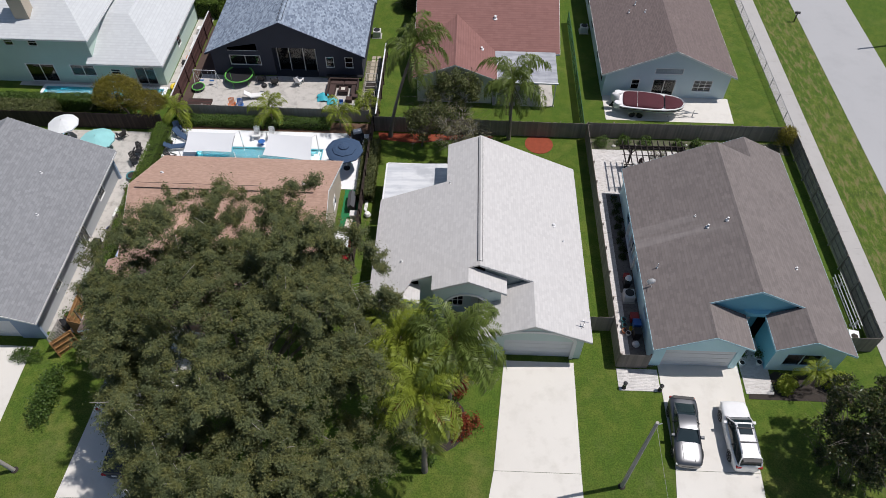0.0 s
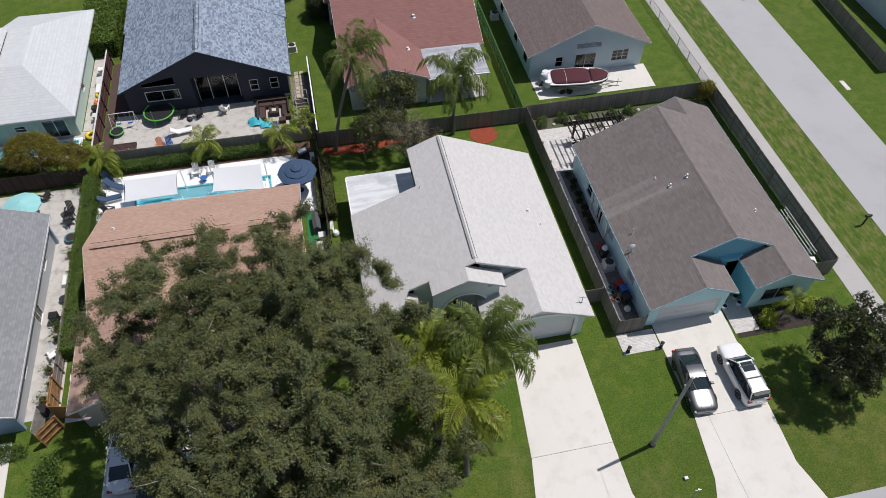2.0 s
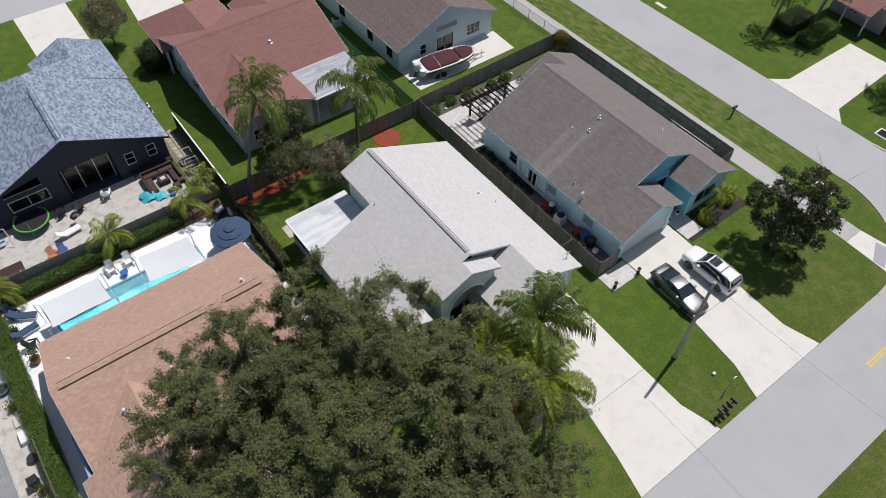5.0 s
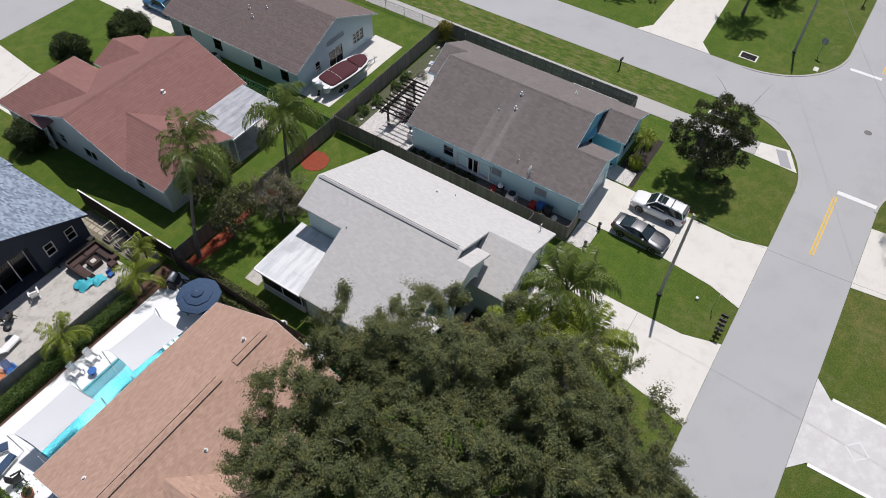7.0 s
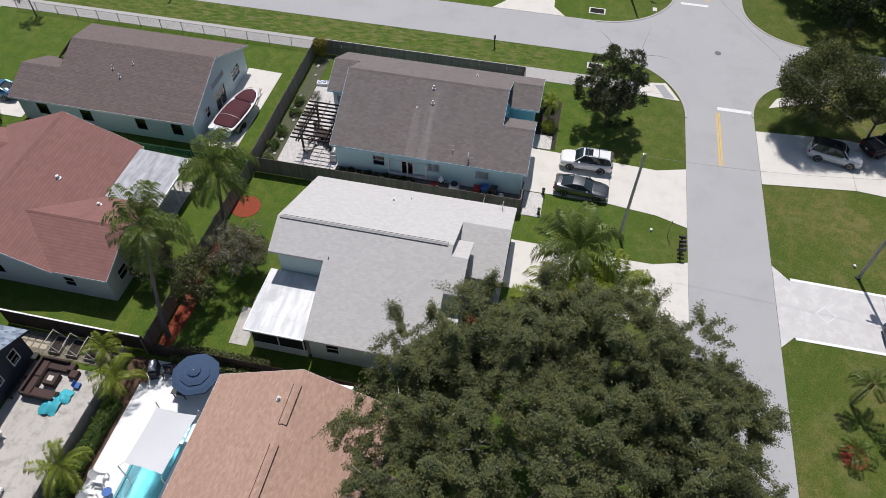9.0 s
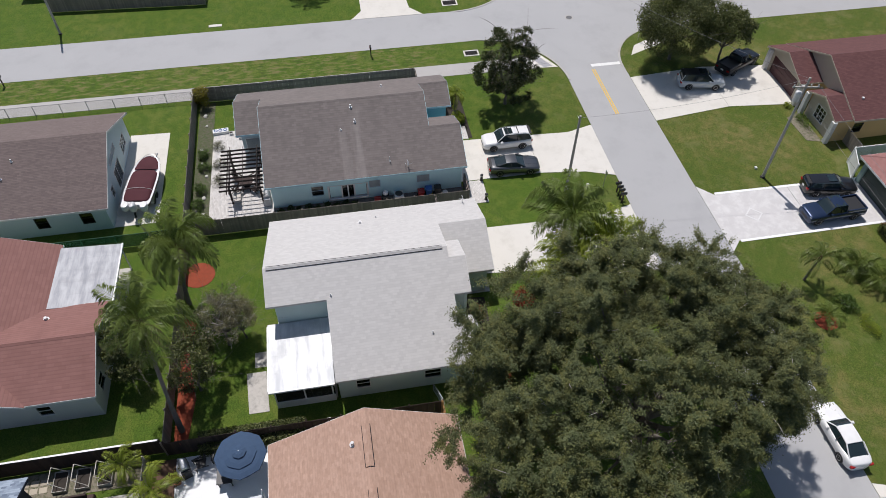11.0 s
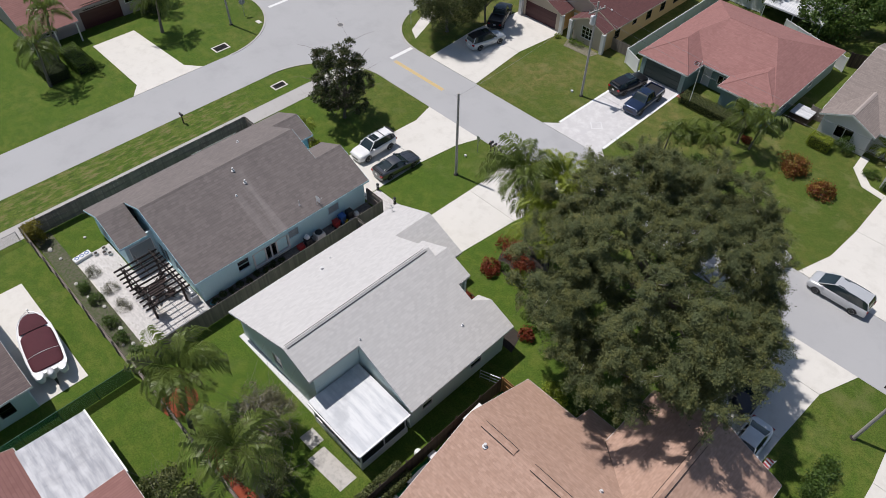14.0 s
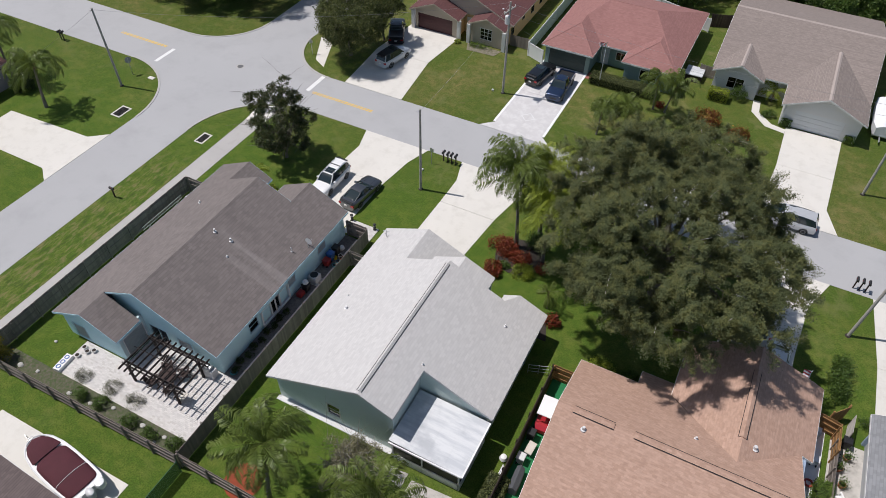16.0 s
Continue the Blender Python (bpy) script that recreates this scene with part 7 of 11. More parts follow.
broad_tree("silver_tree", (0.6, 44.7), "brown-tipped grey shrub tree by the patio", (0.9, 44.7, 2.5), (0.9, 0.9, 1.1), 14, 8, 30, (0.09, 0.18), SILVER_LEAF, 0.06, 0.8, 82, bough=(0.3, 0.6), spread=(0.13, 0.24), low=-0.5, limbs=16)
broad_tree("garden_tree", (-3.4, 47.9), "dark green garden tree under tall palms", (-2.6, 47.8, 2.9), (2.0, 1.5, 1.9), 20, 9, 30, (0.12, 0.24), OAK_LEAF, 0.08, 1.0, 83, bough=(0.4, 0.8), spread=(0.16, 0.28), low=-0.5, limbs=20)
broad_tree("garden_tree", (0.2, 53.0), "loose green shrub tree against the red-roofed house", (-0.6, 52.6, 2.7), (2.3, 1.1, 1.7), 26, 9, 34, (0.12, 0.24), OAK_LEAF, 0.07, 0.9, 84, bough=(0.4, 0.8), spread=(0.16, 0.28), low=-0.6, limbs=18)
broad_tree("olive_gold_tree", (-31.6, 50.9), "rounded olive-gold garden tree over a fence", (-31.7, 50.9, 2.6), (2.0, 1.4, 1.3), 30, 11, 50, (0.08, 0.18), OLIVE_LEAF, 0.1, 1.0, 85, bough=(0.5, 0.8), spread=(0.15, 0.26), low=-0.4, limbs=12)
broad_tree("olive_gold_tree", (-29.0, 50.2), "rounded olive-gold garden tree beside a hedge", (-29.0, 50.1, 2.2), (1.4, 1.2, 1.1), 22, 11, 50, (0.08, 0.18), OLIVE_LEAF, 0.08, 0.9, 86, bough=(0.4, 0.7), spread=(0.14, 0.24), low=-0.4, limbs=10)
for i, (x, y, rr, hh) in enumerate(((-5.4, 70.9, 1.5, 3.0), (4.6, 78.1, 1.6, 3.4), (10.2, 75.5, 2.1, 4.0))):
    broad_tree("clipped_tree", (x, y), "dense rounded clipped evergreen on a lawn", (x, y, hh * 0.5), (rr, rr, hh * 0.46), 40, 11, 45, (0.10, 0.2), WOOD_LEAF, 0.1, 0.6, 90 + i, bough=(0.4, 0.65), spread=(0.15, 0.25), low=-0.9, limbs=8, ragged=0.04)
broad_tree("grey_green_tree", (-7.8, 77.0), "wispy grey-green tree by the back street", (-7.8, 77.0, 3.3), (1.9, 1.9, 1.9), 26, 10, 40, (0.12, 0.24), SILVER_LEAF, 0.09, 1.2, 97, bough=(0.5, 0.9), spread=(0.2, 0.35), limbs=14)


# palms: a few frond shapes shared by all
def frond_mesh(name, rise, bend, length, mat, seed, leaflet=0.85, pairs=30, sag=0.9, wide=0.034):
    rs = np.random.default_rng(seed)
    s = Shape()
    p, pitch, path = Vector((0, 0, 0)), rise, []
    steps = 30
    for i in range(steps + 1):
        path.append((p.copy(), pitch))
        p = p + Vector((math.cos(radians(pitch)), 0.03 * math.sin(i * 0.5 + seed), math.sin(radians(pitch)))) * (length / steps)
        pitch -= bend / steps * (0.5 + i / steps)
    s.tube([q for q, _ in path], [0.035 * (1 - 0.85 * i / steps) for i in range(steps + 1)], 5)
    for k in range(pairs):
        f = 0.16 + 0.84 * k / (pairs - 1)
        i = min(int(f * steps), steps - 1)
        w = f * steps - i
        base = path[i][0].lerp(path[i + 1][0], w)
        pt = radians(path[i][1])
        fwd = Vector((math.cos(pt), 0, math.sin(pt)))
        ln = leaflet * (0.45 + 0.75 * math.sin(math.pi * min(1.0, f * 0.92 + 0.06))) * rs.uniform(0.85, 1.1)
        for side in (-1, 1):
            out = Vector((0, side, 0)) * 0.8 + fwd * rs.uniform(0.45, 0.8) + Vector((0, 0, rs.uniform(-0.45, 0.3)))
            out.normalize()
            m = base + out * ln * 0.5
            e = base + out * ln * (1 - 0.18 * sag) - Vector((0, 0, ln * sag * rs.uniform(0.35, 0.75)))
            wv = fwd * wide
            root, n0 = (i + 1) * 5 + (1 if side > 0 else 4), len(s.v)
            s.v += [tuple(m + wv), tuple(m - wv), tuple(e)]
            s.f += [(root, n0, n0 + 1), (n0 + 1, n0, n0 + 2)]
    return s.mesh(name, mat)


FRONDS = {}
for key, mat in (("palm", PALM_LEAF), ("areca", ARECA_LEAF)):
    FRONDS[key] = [frond_mesh("frond", r0, b0, 1.0 * L, mat, i + 5, leaflet=0.78, sag=1.05, pairs=52) for i, (r0, b0, L) in enumerate(((80, 130, 3.0), (60, 145, 3.4), (38, 140, 3.5), (14, 118, 3.3), (-22, 70, 2.8)))]


DEAD_FROND = frond_mesh("dead_frond", -55, 40, 2.6, surf("dry_brown_frond", (0.20, 0.145, 0.10), 0.9, 0.2), 3, leaflet=0.55, sag=1.6, pairs=40)


def palm(name, base, top, n, size, key, label, seed, r=0.16, trunk=True, dead=0):
    """A feather palm; base and top are points on the ground and at the crown."""
    rs = np.random.default_rng(seed)
    ob = thing(name, tuple(base), label, "palm tree")
    off = Vector(top) - Vector(base)
    if trunk:
        s = Shape()
        path, rad = [], []
        m = 26
        for i in range(m + 1):
            f = i / m
            path.append(Vector((off.x * f ** 1.4, off.y * f ** 1.4, -0.1 + (off.z + 0.1) * f)))
            rad.append(r * (1.35 - 0.55 * min(1, f * 2.5)) * (1.06 if i % 2 else 0.97) * (1.25 if f > 0.9 else 1.0))
        s.tube(path, rad, 10)
        part("trunk", s, PALM_BARK, ob, here=True, smooth=True)
        part("crownshaft", Shape().tube([off - Vector((0, 0, 0.5)), off, off + Vector((0, 0, 0.25))], [r * 1.3, r * 1.5, r * 0.7], 8), surf("fibrous_palm_head", (0.16, 0.12, 0.06), 0.95, 0.3, 4.0, 30.0, 0.5), ob, here=True)
    for i in range(n):
        f = i / n
        k = min(4, int(f * 5 + rs.uniform(-0.3, 0.3)) if f > 0.02 else 0)
        ang = i * 137.5 + rs.uniform(-26, 26)
        sc = size * rs.uniform(0.72, 1.12)
        m = Matrix.Translation(off + Vector((0, 0, 0.1))) @ Euler((rs.normal() * 0.3, rs.normal() * 0.16, radians(ang))).to_matrix().to_4x4() @ Matrix.Scale(sc, 4)
        piece("frond", FRONDS[key][max(0, k)], ob, m)
    for i in range(dead):
        piece("dead_frond", DEAD_FROND, ob, Matrix.Translation(off - Vector((0, 0, 0.2))) @ Matrix.Rotation(radians(250 + 70 * i), 4, 'Z'))
    return ob


palm("queen_palm", (-0.16, 19.5, 0), (0.1, 20.8, 9.6), 32, 1.22, "palm", "tall queen palm with drooping fronds over the driveway", 1, dead=2)
palm("queen_palm", (-1.5, 17.2, 0), (-1.6, 18.1, 8.4), 30, 1.22, "areca", "queen palm with yellowing fronds beside an oak", 2, dead=1)
palm("queen_palm", (-2.95, 20.1, 0), (-3.2, 21.6, 8.1), 36, 1.18, "areca", "bright yellow-green palm beside an oak", 3, r=0.13)
palm("queen_palm", (-6.4, 49.0, 0), (-4.0, 49.1, 9.6), 20, 1.15, "palm", "tall leaning queen palm behind the back fence", 7, dead=2)
palm("queen_palm", (4.6, 49.2, 0), (4.4, 48.2, 7.0), 24, 1.25, "palm", "queen palm in red mulch by the back fence", 8, dead=2)
palm("queen_palm", (53.8, 24.1, 0), (53.3, 23.7, 5.2), 20, 1.15, "palm", "palm casting a star shadow on the corner lawn", 9)
palm("queen_palm", (60.6, 22.4, 0), (60.9, 22.0, 6.4), 20, 1.1, "palm", "tall palm beside the mauve house", 10)
palm("queen_palm", (55.6, 36.0, 0), (55.2, 35.2, 6.2), 17, 1.0, "palm", "tall palm before the mauve house porch", 12)
palm("queen_palm", (52.0, 38.6, 0), (51.6, 38.2, 5.0), 16, 1.0, "palm", "palm on the far lawn", 13)
palm("foxtail_palm", (-5.3, -7.5, 0), (-5.1, -7.0, 3.9), 16, 0.9, "palm", "slim palm in a front garden across the street", 14, r=0.09)
palm("foxtail_palm", (-6.6, -7.5, 0), (-7.2, -7.1, 3.6), 16, 0.85, "palm", "slim leaning palm in a front garden across the street", 15, r=0.09)
palm("foxtail_palm", (-1.2, 0.0, 0), (-1.3, -0.1, 2.9), 14, 0.6, "palm", "small dark palm on the lawn by the street", 16, r=0.09)
palm("cycad", (-0.8, -4.8, 0), (-0.8, -4.8, 0.5), 18, 0.72, "palm", "low spreading cycad on a lawn", 17, trunk=False)
palm("cycad", (-2.7, -5.8, 0), (-2.7, -5.8, 0.5), 18, 0.72, "palm", "low spreading cycad on a lawn", 18, trunk=False)
palm("areca_palm", (-16.8, -15.6, 0), (-16.8, -15.4, 1.2), 14, 0.6, "areca", "bushy yellow-green palm by a front door", 19, r=0.08)
palm("red_palm", (-5.2, 0.6, 0), (-5.2, 0.6, 0.5), 13, 0.55, "palm", "low palm over red mulch by the street", 20, trunk=False)
palm("areca_palm", (-26.3, 50.0, 0), (-26.3, 49.9, 1.6), 14, 0.7, "areca", "bushy palm in the corner of a pool deck", 22, r=0.08)
palm("areca_palm", (-17.6, 50.1, 0), (-17.6, 50.1, 1.9), 15, 0.75, "areca", "yellow-green palm between pool and fence", 23, r=0.08)
palm("areca_palm", (-11.2, 50.0, 0), (-11.2, 50.0, 1.7), 14, 0.7, "areca", "yellow-green palm at the end of the pool bed", 24, r=0.08)
palm("areca_palm", (-8.9, 52.2, 0), (-8.9, 52.2, 1.3), 13, 0.6, "areca", "small palm in a side yard", 25, r=0.08)
palm("foxtail_palm", (-5.27, 24.94, 0), (-5.2, 25.0, 1.9), 12, 0.5, "palm", "young slim palm before the grey house", 26, r=0.06)
palm("foxtail_palm", (24.6, 24.3, 0), (24.6, 24.2, 2.3), 13, 0.5, "areca", "small palm before the aqua house", 27, r=0.07)
palm("foxtail_palm", (-20.0, 77.0, 0), (-20.0, 77.0, 2.5), 12, 0.6, "palm", "small palm on the back lawn", 28, r=0.08)
palm("foxtail_palm", (30.0, 83.0, 0), (30.0, 83.0, 3.2), 12, 0.6, "palm", "small palm on a far lawn", 29, r=0.08)

shrub("croton", (0.5, 23.3), (0.95, 0.95, 1.0), RED_LEAF, "red and orange croton bush by the driveway", 700, (0.10, 0.22), 1)
shrub("croton", (0.7, 20.3), (1.5, 1.3, 1.0), RED_LEAF, "red croton bush under a palm", 1100, (0.10, 0.22), 2)
shrub("croton", (-6.24, 26.3), (0.7, 0.6, 0.9), RED_LEAF, "red croton at the corner of the grey house", 420, (0.10, 0.22), 3)
shrub("croton", (-0.4, 27.2), (0.9, 0.6, 0.9), RED_LEAF, "orange croton beside the front entry", 500, (0.10, 0.22), 4)
shrub("lime_shrub", (-1.9, 22.4), (1.25, 0.85, 0.9), LIME_LEAF, "lime yellow shrub in a mulch bed", 1000, (0.08, 0.16), 5)
shrub("dark_shrub", (-3.3, 21.4), (0.7, 0.6, 0.7), RED_LEAF, "dark red shrub in a mulch bed", 400, (0.08, 0.16), 6)
shrub("dark_shrub", (-1.0, 20.9), (1.2, 0.9, 0.7), RED_LEAF, "dark red foliage plants filling a mulch bed", 700, (0.1, 0.2), 51)
shrub("round_bush", (-0.2, 22.3), (0.7, 0.45, 0.4), SHRUB_LEAF, "low green bush at the edge of a mulch bed", 400, (0.08, 0.16), 52)
shrub("dark_shrub", (-1.4, 18.5), (1.2, 1.1, 1.2), SHRUB_LEAF, "dark green shrub at the foot of a palm", 800, (0.1, 0.2), 7)
shrub("lime_shrub", (23.4, 24.2), (1.0, 0.8, 1.0), LIME_LEAF, "yellow shrub before the aqua house", 700, (0.09, 0.18), 8)
shrub("lime_shrub", (26.7, 24.5), (1.1, 0.9, 1.4), LIME_LEAF, "yellow-green shrub before the aqua house window", 800, (0.09, 0.18), 9)
for i, (x, y) in enumerate(((22.0, 48.9), (20.2, 48.7), (17.2, 48.9), (13.1, 48.8), (15.2, 49.1))):
    shrub("round_bush", (x, y), (0.75, 0.7, 0.8), SHRUB_LEAF, "rounded green bush in a sandy bed", 500, (0.07, 0.14), 20 + i, group="bushes by the fence")
for i, (x, y) in enumerate(((23.1, 47.6), (20.6, 47.3), (18.2, 47.4))):
    shrub("grey_bush", (x, y), (0.85, 0.75, 0.55), GREY_LEAF, "low silvery bush at the paver edge", 600, (0.05, 0.1), 30 + i, group="low silvery bushes")
shrub("corner_bush", (30.0, 49.3), (1.1, 1.0, 2.0), OLIVE_LEAF, "tall olive-brown bush in a fence corner", 1100, (0.09, 0.18), 35, lumps=14)
shrub("croton", (-11.1, -7.6), (1.7, 1.5, 1.5), CROTON_LEAF, "large red and green croton on a lawn", 1100, (0.12, 0.26), 36, lumps=14)
shrub("croton", (-14.7, -6.1), (1.3, 1.2, 1.2), CROTON_LEAF, "large dark red croton on a lawn", 900, (0.12, 0.26), 37, lumps=12)
shrub("flower_bush", (-4.2, -1.9), (1.2, 0.9, 0.8), SHRUB_LEAF, "green bush with pale flowers", 800, (0.08, 0.16), 38)
shrub("lime_shrub", (-6.4, -2.6), (1.3, 0.6, 0.5), LIME_LEAF, "low yellow-green edging plants", 600, (0.07, 0.14), 39)
shrub("round_bush", (-13.3, -14.0), (1.0, 0.9, 1.4), SHRUB_LEAF, "green bush under a front window", 800, (0.08, 0.16), 40)
shrub("round_bush", (-17.0, -12.4), (0.9, 0.8, 0.6), SHRUB_LEAF, "low green bush beside a garden path", 500, (0.08, 0.16), 41)
shrub("dark_shrub", (-5.8, -8.4), (0.7, 0.5, 0.6), RED_LEAF, "dark red bush at the foot of slim palms", 400, (0.08, 0.16), 42)
shrub("lime_shrub", (-11.2, 29.0), (1.4, 0.8, 1.1), LIME_LEAF, "yellow-green shrub before the peach-roofed house", 900, (0.08, 0.16), 43)
shrub("round_bush", (-13.4, 28.6), (0.9, 0.7, 1.0), SHRUB_LEAF, "green shrub before the peach-roofed house", 600, (0.08, 0.16), 44)
shrub("climbing_vine", (-27.6, 21.4), (0.42, 3.0, 1.1), SHRUB_LEAF, "long green vine on a thin frame by the driveway", 2300, (0.1, 0.2), 45, lumps=26)
shrub("round_bush", (-30.4, 24.4), (1.6, 0.5, 0.7), SHRUB_LEAF, "low green bushes by the steel-blue garage", 700, (0.08, 0.16), 46)
shrub("round_bush", (17.3, -10.2), (1.8, 0.4, 0.5), HEDGE_LEAF, "low clipped shrubs under a window", 700, (0.06, 0.12), 48)
shrub("potted_plant", (20.3, -9.9), (0.45, 0.45, 0.6), LIME_LEAF, "small yellow-green bush by the garage", 260, (0.06, 0.12), 49)

hedge("hedge", -27.9, -26.8, 31.0, 48.6, 1.3, HEDGE_LEAF, "long clipped green hedge between two houses", 1, 300)
hedge("hedge", -27.0, -12.2, 49.55, 50.55, 0.75, SHRUB_LEAF, "leafy green hedge behind the pool deck", 2, 260, (0.1, 0.2))
hedge("hedge", -45.0, -32.5, 51.2, 52.2, 1.4, SHRUB_LEAF, "leafy hedge beside a long pool", 3, 260, (0.1, 0.2))
hedge("hedge", -46.0, -38.0, 49.3, 51.0, 1.6, OAK_LEAF, "rough green hedge behind the fence", 4, 240, (0.1, 0.2))
hedge("hedge", -5.0, 2.8, -10.6, -9.0, 1.0, OAK_LEAF, "dark clipped hedge before the rose-roofed house", 5, 300)
hedge("hedge", -12.3, -10.2, -13.6, -12.3, 1.2, LIME_LEAF, "clipped yellow-topped hedge under a gable", 6, 300)
hedge("hedge", -19.4, -18.4, -11.9, -10.9, 0.9, SHRUB_LEAF, "clipped green shrub beside the garage", 7, 300)
hedge("hedge", -25.8, -24.9, -12.0, -10.9, 0.9, HEDGE_LEAF, "clipped green shrub beside the driveway", 8, 300)
hedge("hedge", 51.5, 56.8, 33.4, 35.4, 1.2, HEDGE_LEAF, "broad bright green hedge by the far driveway", 9, 260)
shrub("dark_shrub", (58.6, 22.6), (1.5, 1.3, 1.7), WOOD_LEAF, "dark green shrub beside the mauve house", 1100, (0.12, 0.24), 61, lumps=14)
shrub("dark_shrub", (61.6, 20.8), (1.7, 1.4, 1.5), WOOD_LEAF, "dark green shrub at the foot of a palm", 1100, (0.12, 0.24), 62, lumps=14)
hedge("hedge", 51.8, 56.0, 36.2, 38.6, 1.4, WOOD_LEAF, "dark green hedge on the far lawn", 10, 260)
hedge("hedge", -30.4, -26.7, 67.4, 85.0, 1.9, HEDGE_LEAF, "broad bright green planting beside the navy house", 14, 150, (0.14, 0.28))
hedge("hedge", -8.6, -7.2, 40.6, 47.6, 1.0, OAK_LEAF, "rough dark hedge along the fence", 12, 240, (0.1, 0.2))


# ---------------------------------------------------------------- vehicles
def paint(name, col, metal=0.5, rough=0.28):
    k = Nodes(name)
    n1 = k.noise(2.5, k.pos(), 2.0)
    k.link(k.mix(n1, dim(col, 0.92), dim(col, 1.05)), k.b.inputs["Base Color"])
    k.b.inputs["Metallic"].default_value, k.b.inputs["Roughness"].default_value = metal, rough
    k.b.inputs["Coat Weight"].default_value = 0.6
    return k.m


CAR_GLASS = surf("tinted_car_glass", (0.018, 0.03, 0.034), 0.06, 0.1, bump=0, coat=0.5)
RUBBER = surf("tyre_rubber", (0.02, 0.02, 0.021), 0.85, 0.1)
RIM = surf("alloy_rim", (0.55, 0.56, 0.57), 0.35, 0.05, metal=0.8)
LAMP_RED = surf("red_lamp_lens", (0.35, 0.015, 0.015), 0.2, 0.05)
LAMP_CLEAR = surf("clear_lamp_lens", (0.75, 0.76, 0.78), 0.15, 0.04)
PLATE = surf("number_plate", (0.7, 0.7, 0.68), 0.5, 0.03)


def ring_of(x, w, zb, zt, tuck):
    """A rounded cross-section of the lower body at station x."""
    pts = []
    for f, g_ in ((0.0, 0.0), (0.80, 0.0), (0.95, 0.12), (1.0, 0.42), (0.985, 0.72), (0.93, 0.90), (0.82, 0.985), (0.45, 1.02)):
        pts.append((w * f, zb + (zt - zb) * g_))
    left = [(x, -y, z) for y, z in reversed(pts[1:])]
    return left + [(x, y, z) for y, z in pts[1:]]


def eased(rows, n):
    """The stations of a body with n between each pair, on a smooth curve."""
    out = []
    for i in range(len(rows) - 1):
        p_, a_, b_, q_ = rows[max(i - 1, 0)], rows[i], rows[i + 1], rows[min(i + 2, len(rows) - 1)]
        for k in range(n):
            f = k / n
            row = []
            for u0, u1, u2, u3 in zip(p_, a_, b_, q_):
                lo, hi = min(u1, u2), max(u1, u2)
                v_ = 0.5 * (2 * u1 + (u2 - u0) * f + (2 * u0 - 5 * u1 + 4 * u2 - u3) * f * f + (3 * u1 - u0 - 3 * u2 + u3) * f ** 3)
                row.append(min(hi + 0.03 * (hi - lo), max(lo - 0.03 * (hi - lo), v_)))
            out.append(tuple(row))
    return out + [rows[-1]]


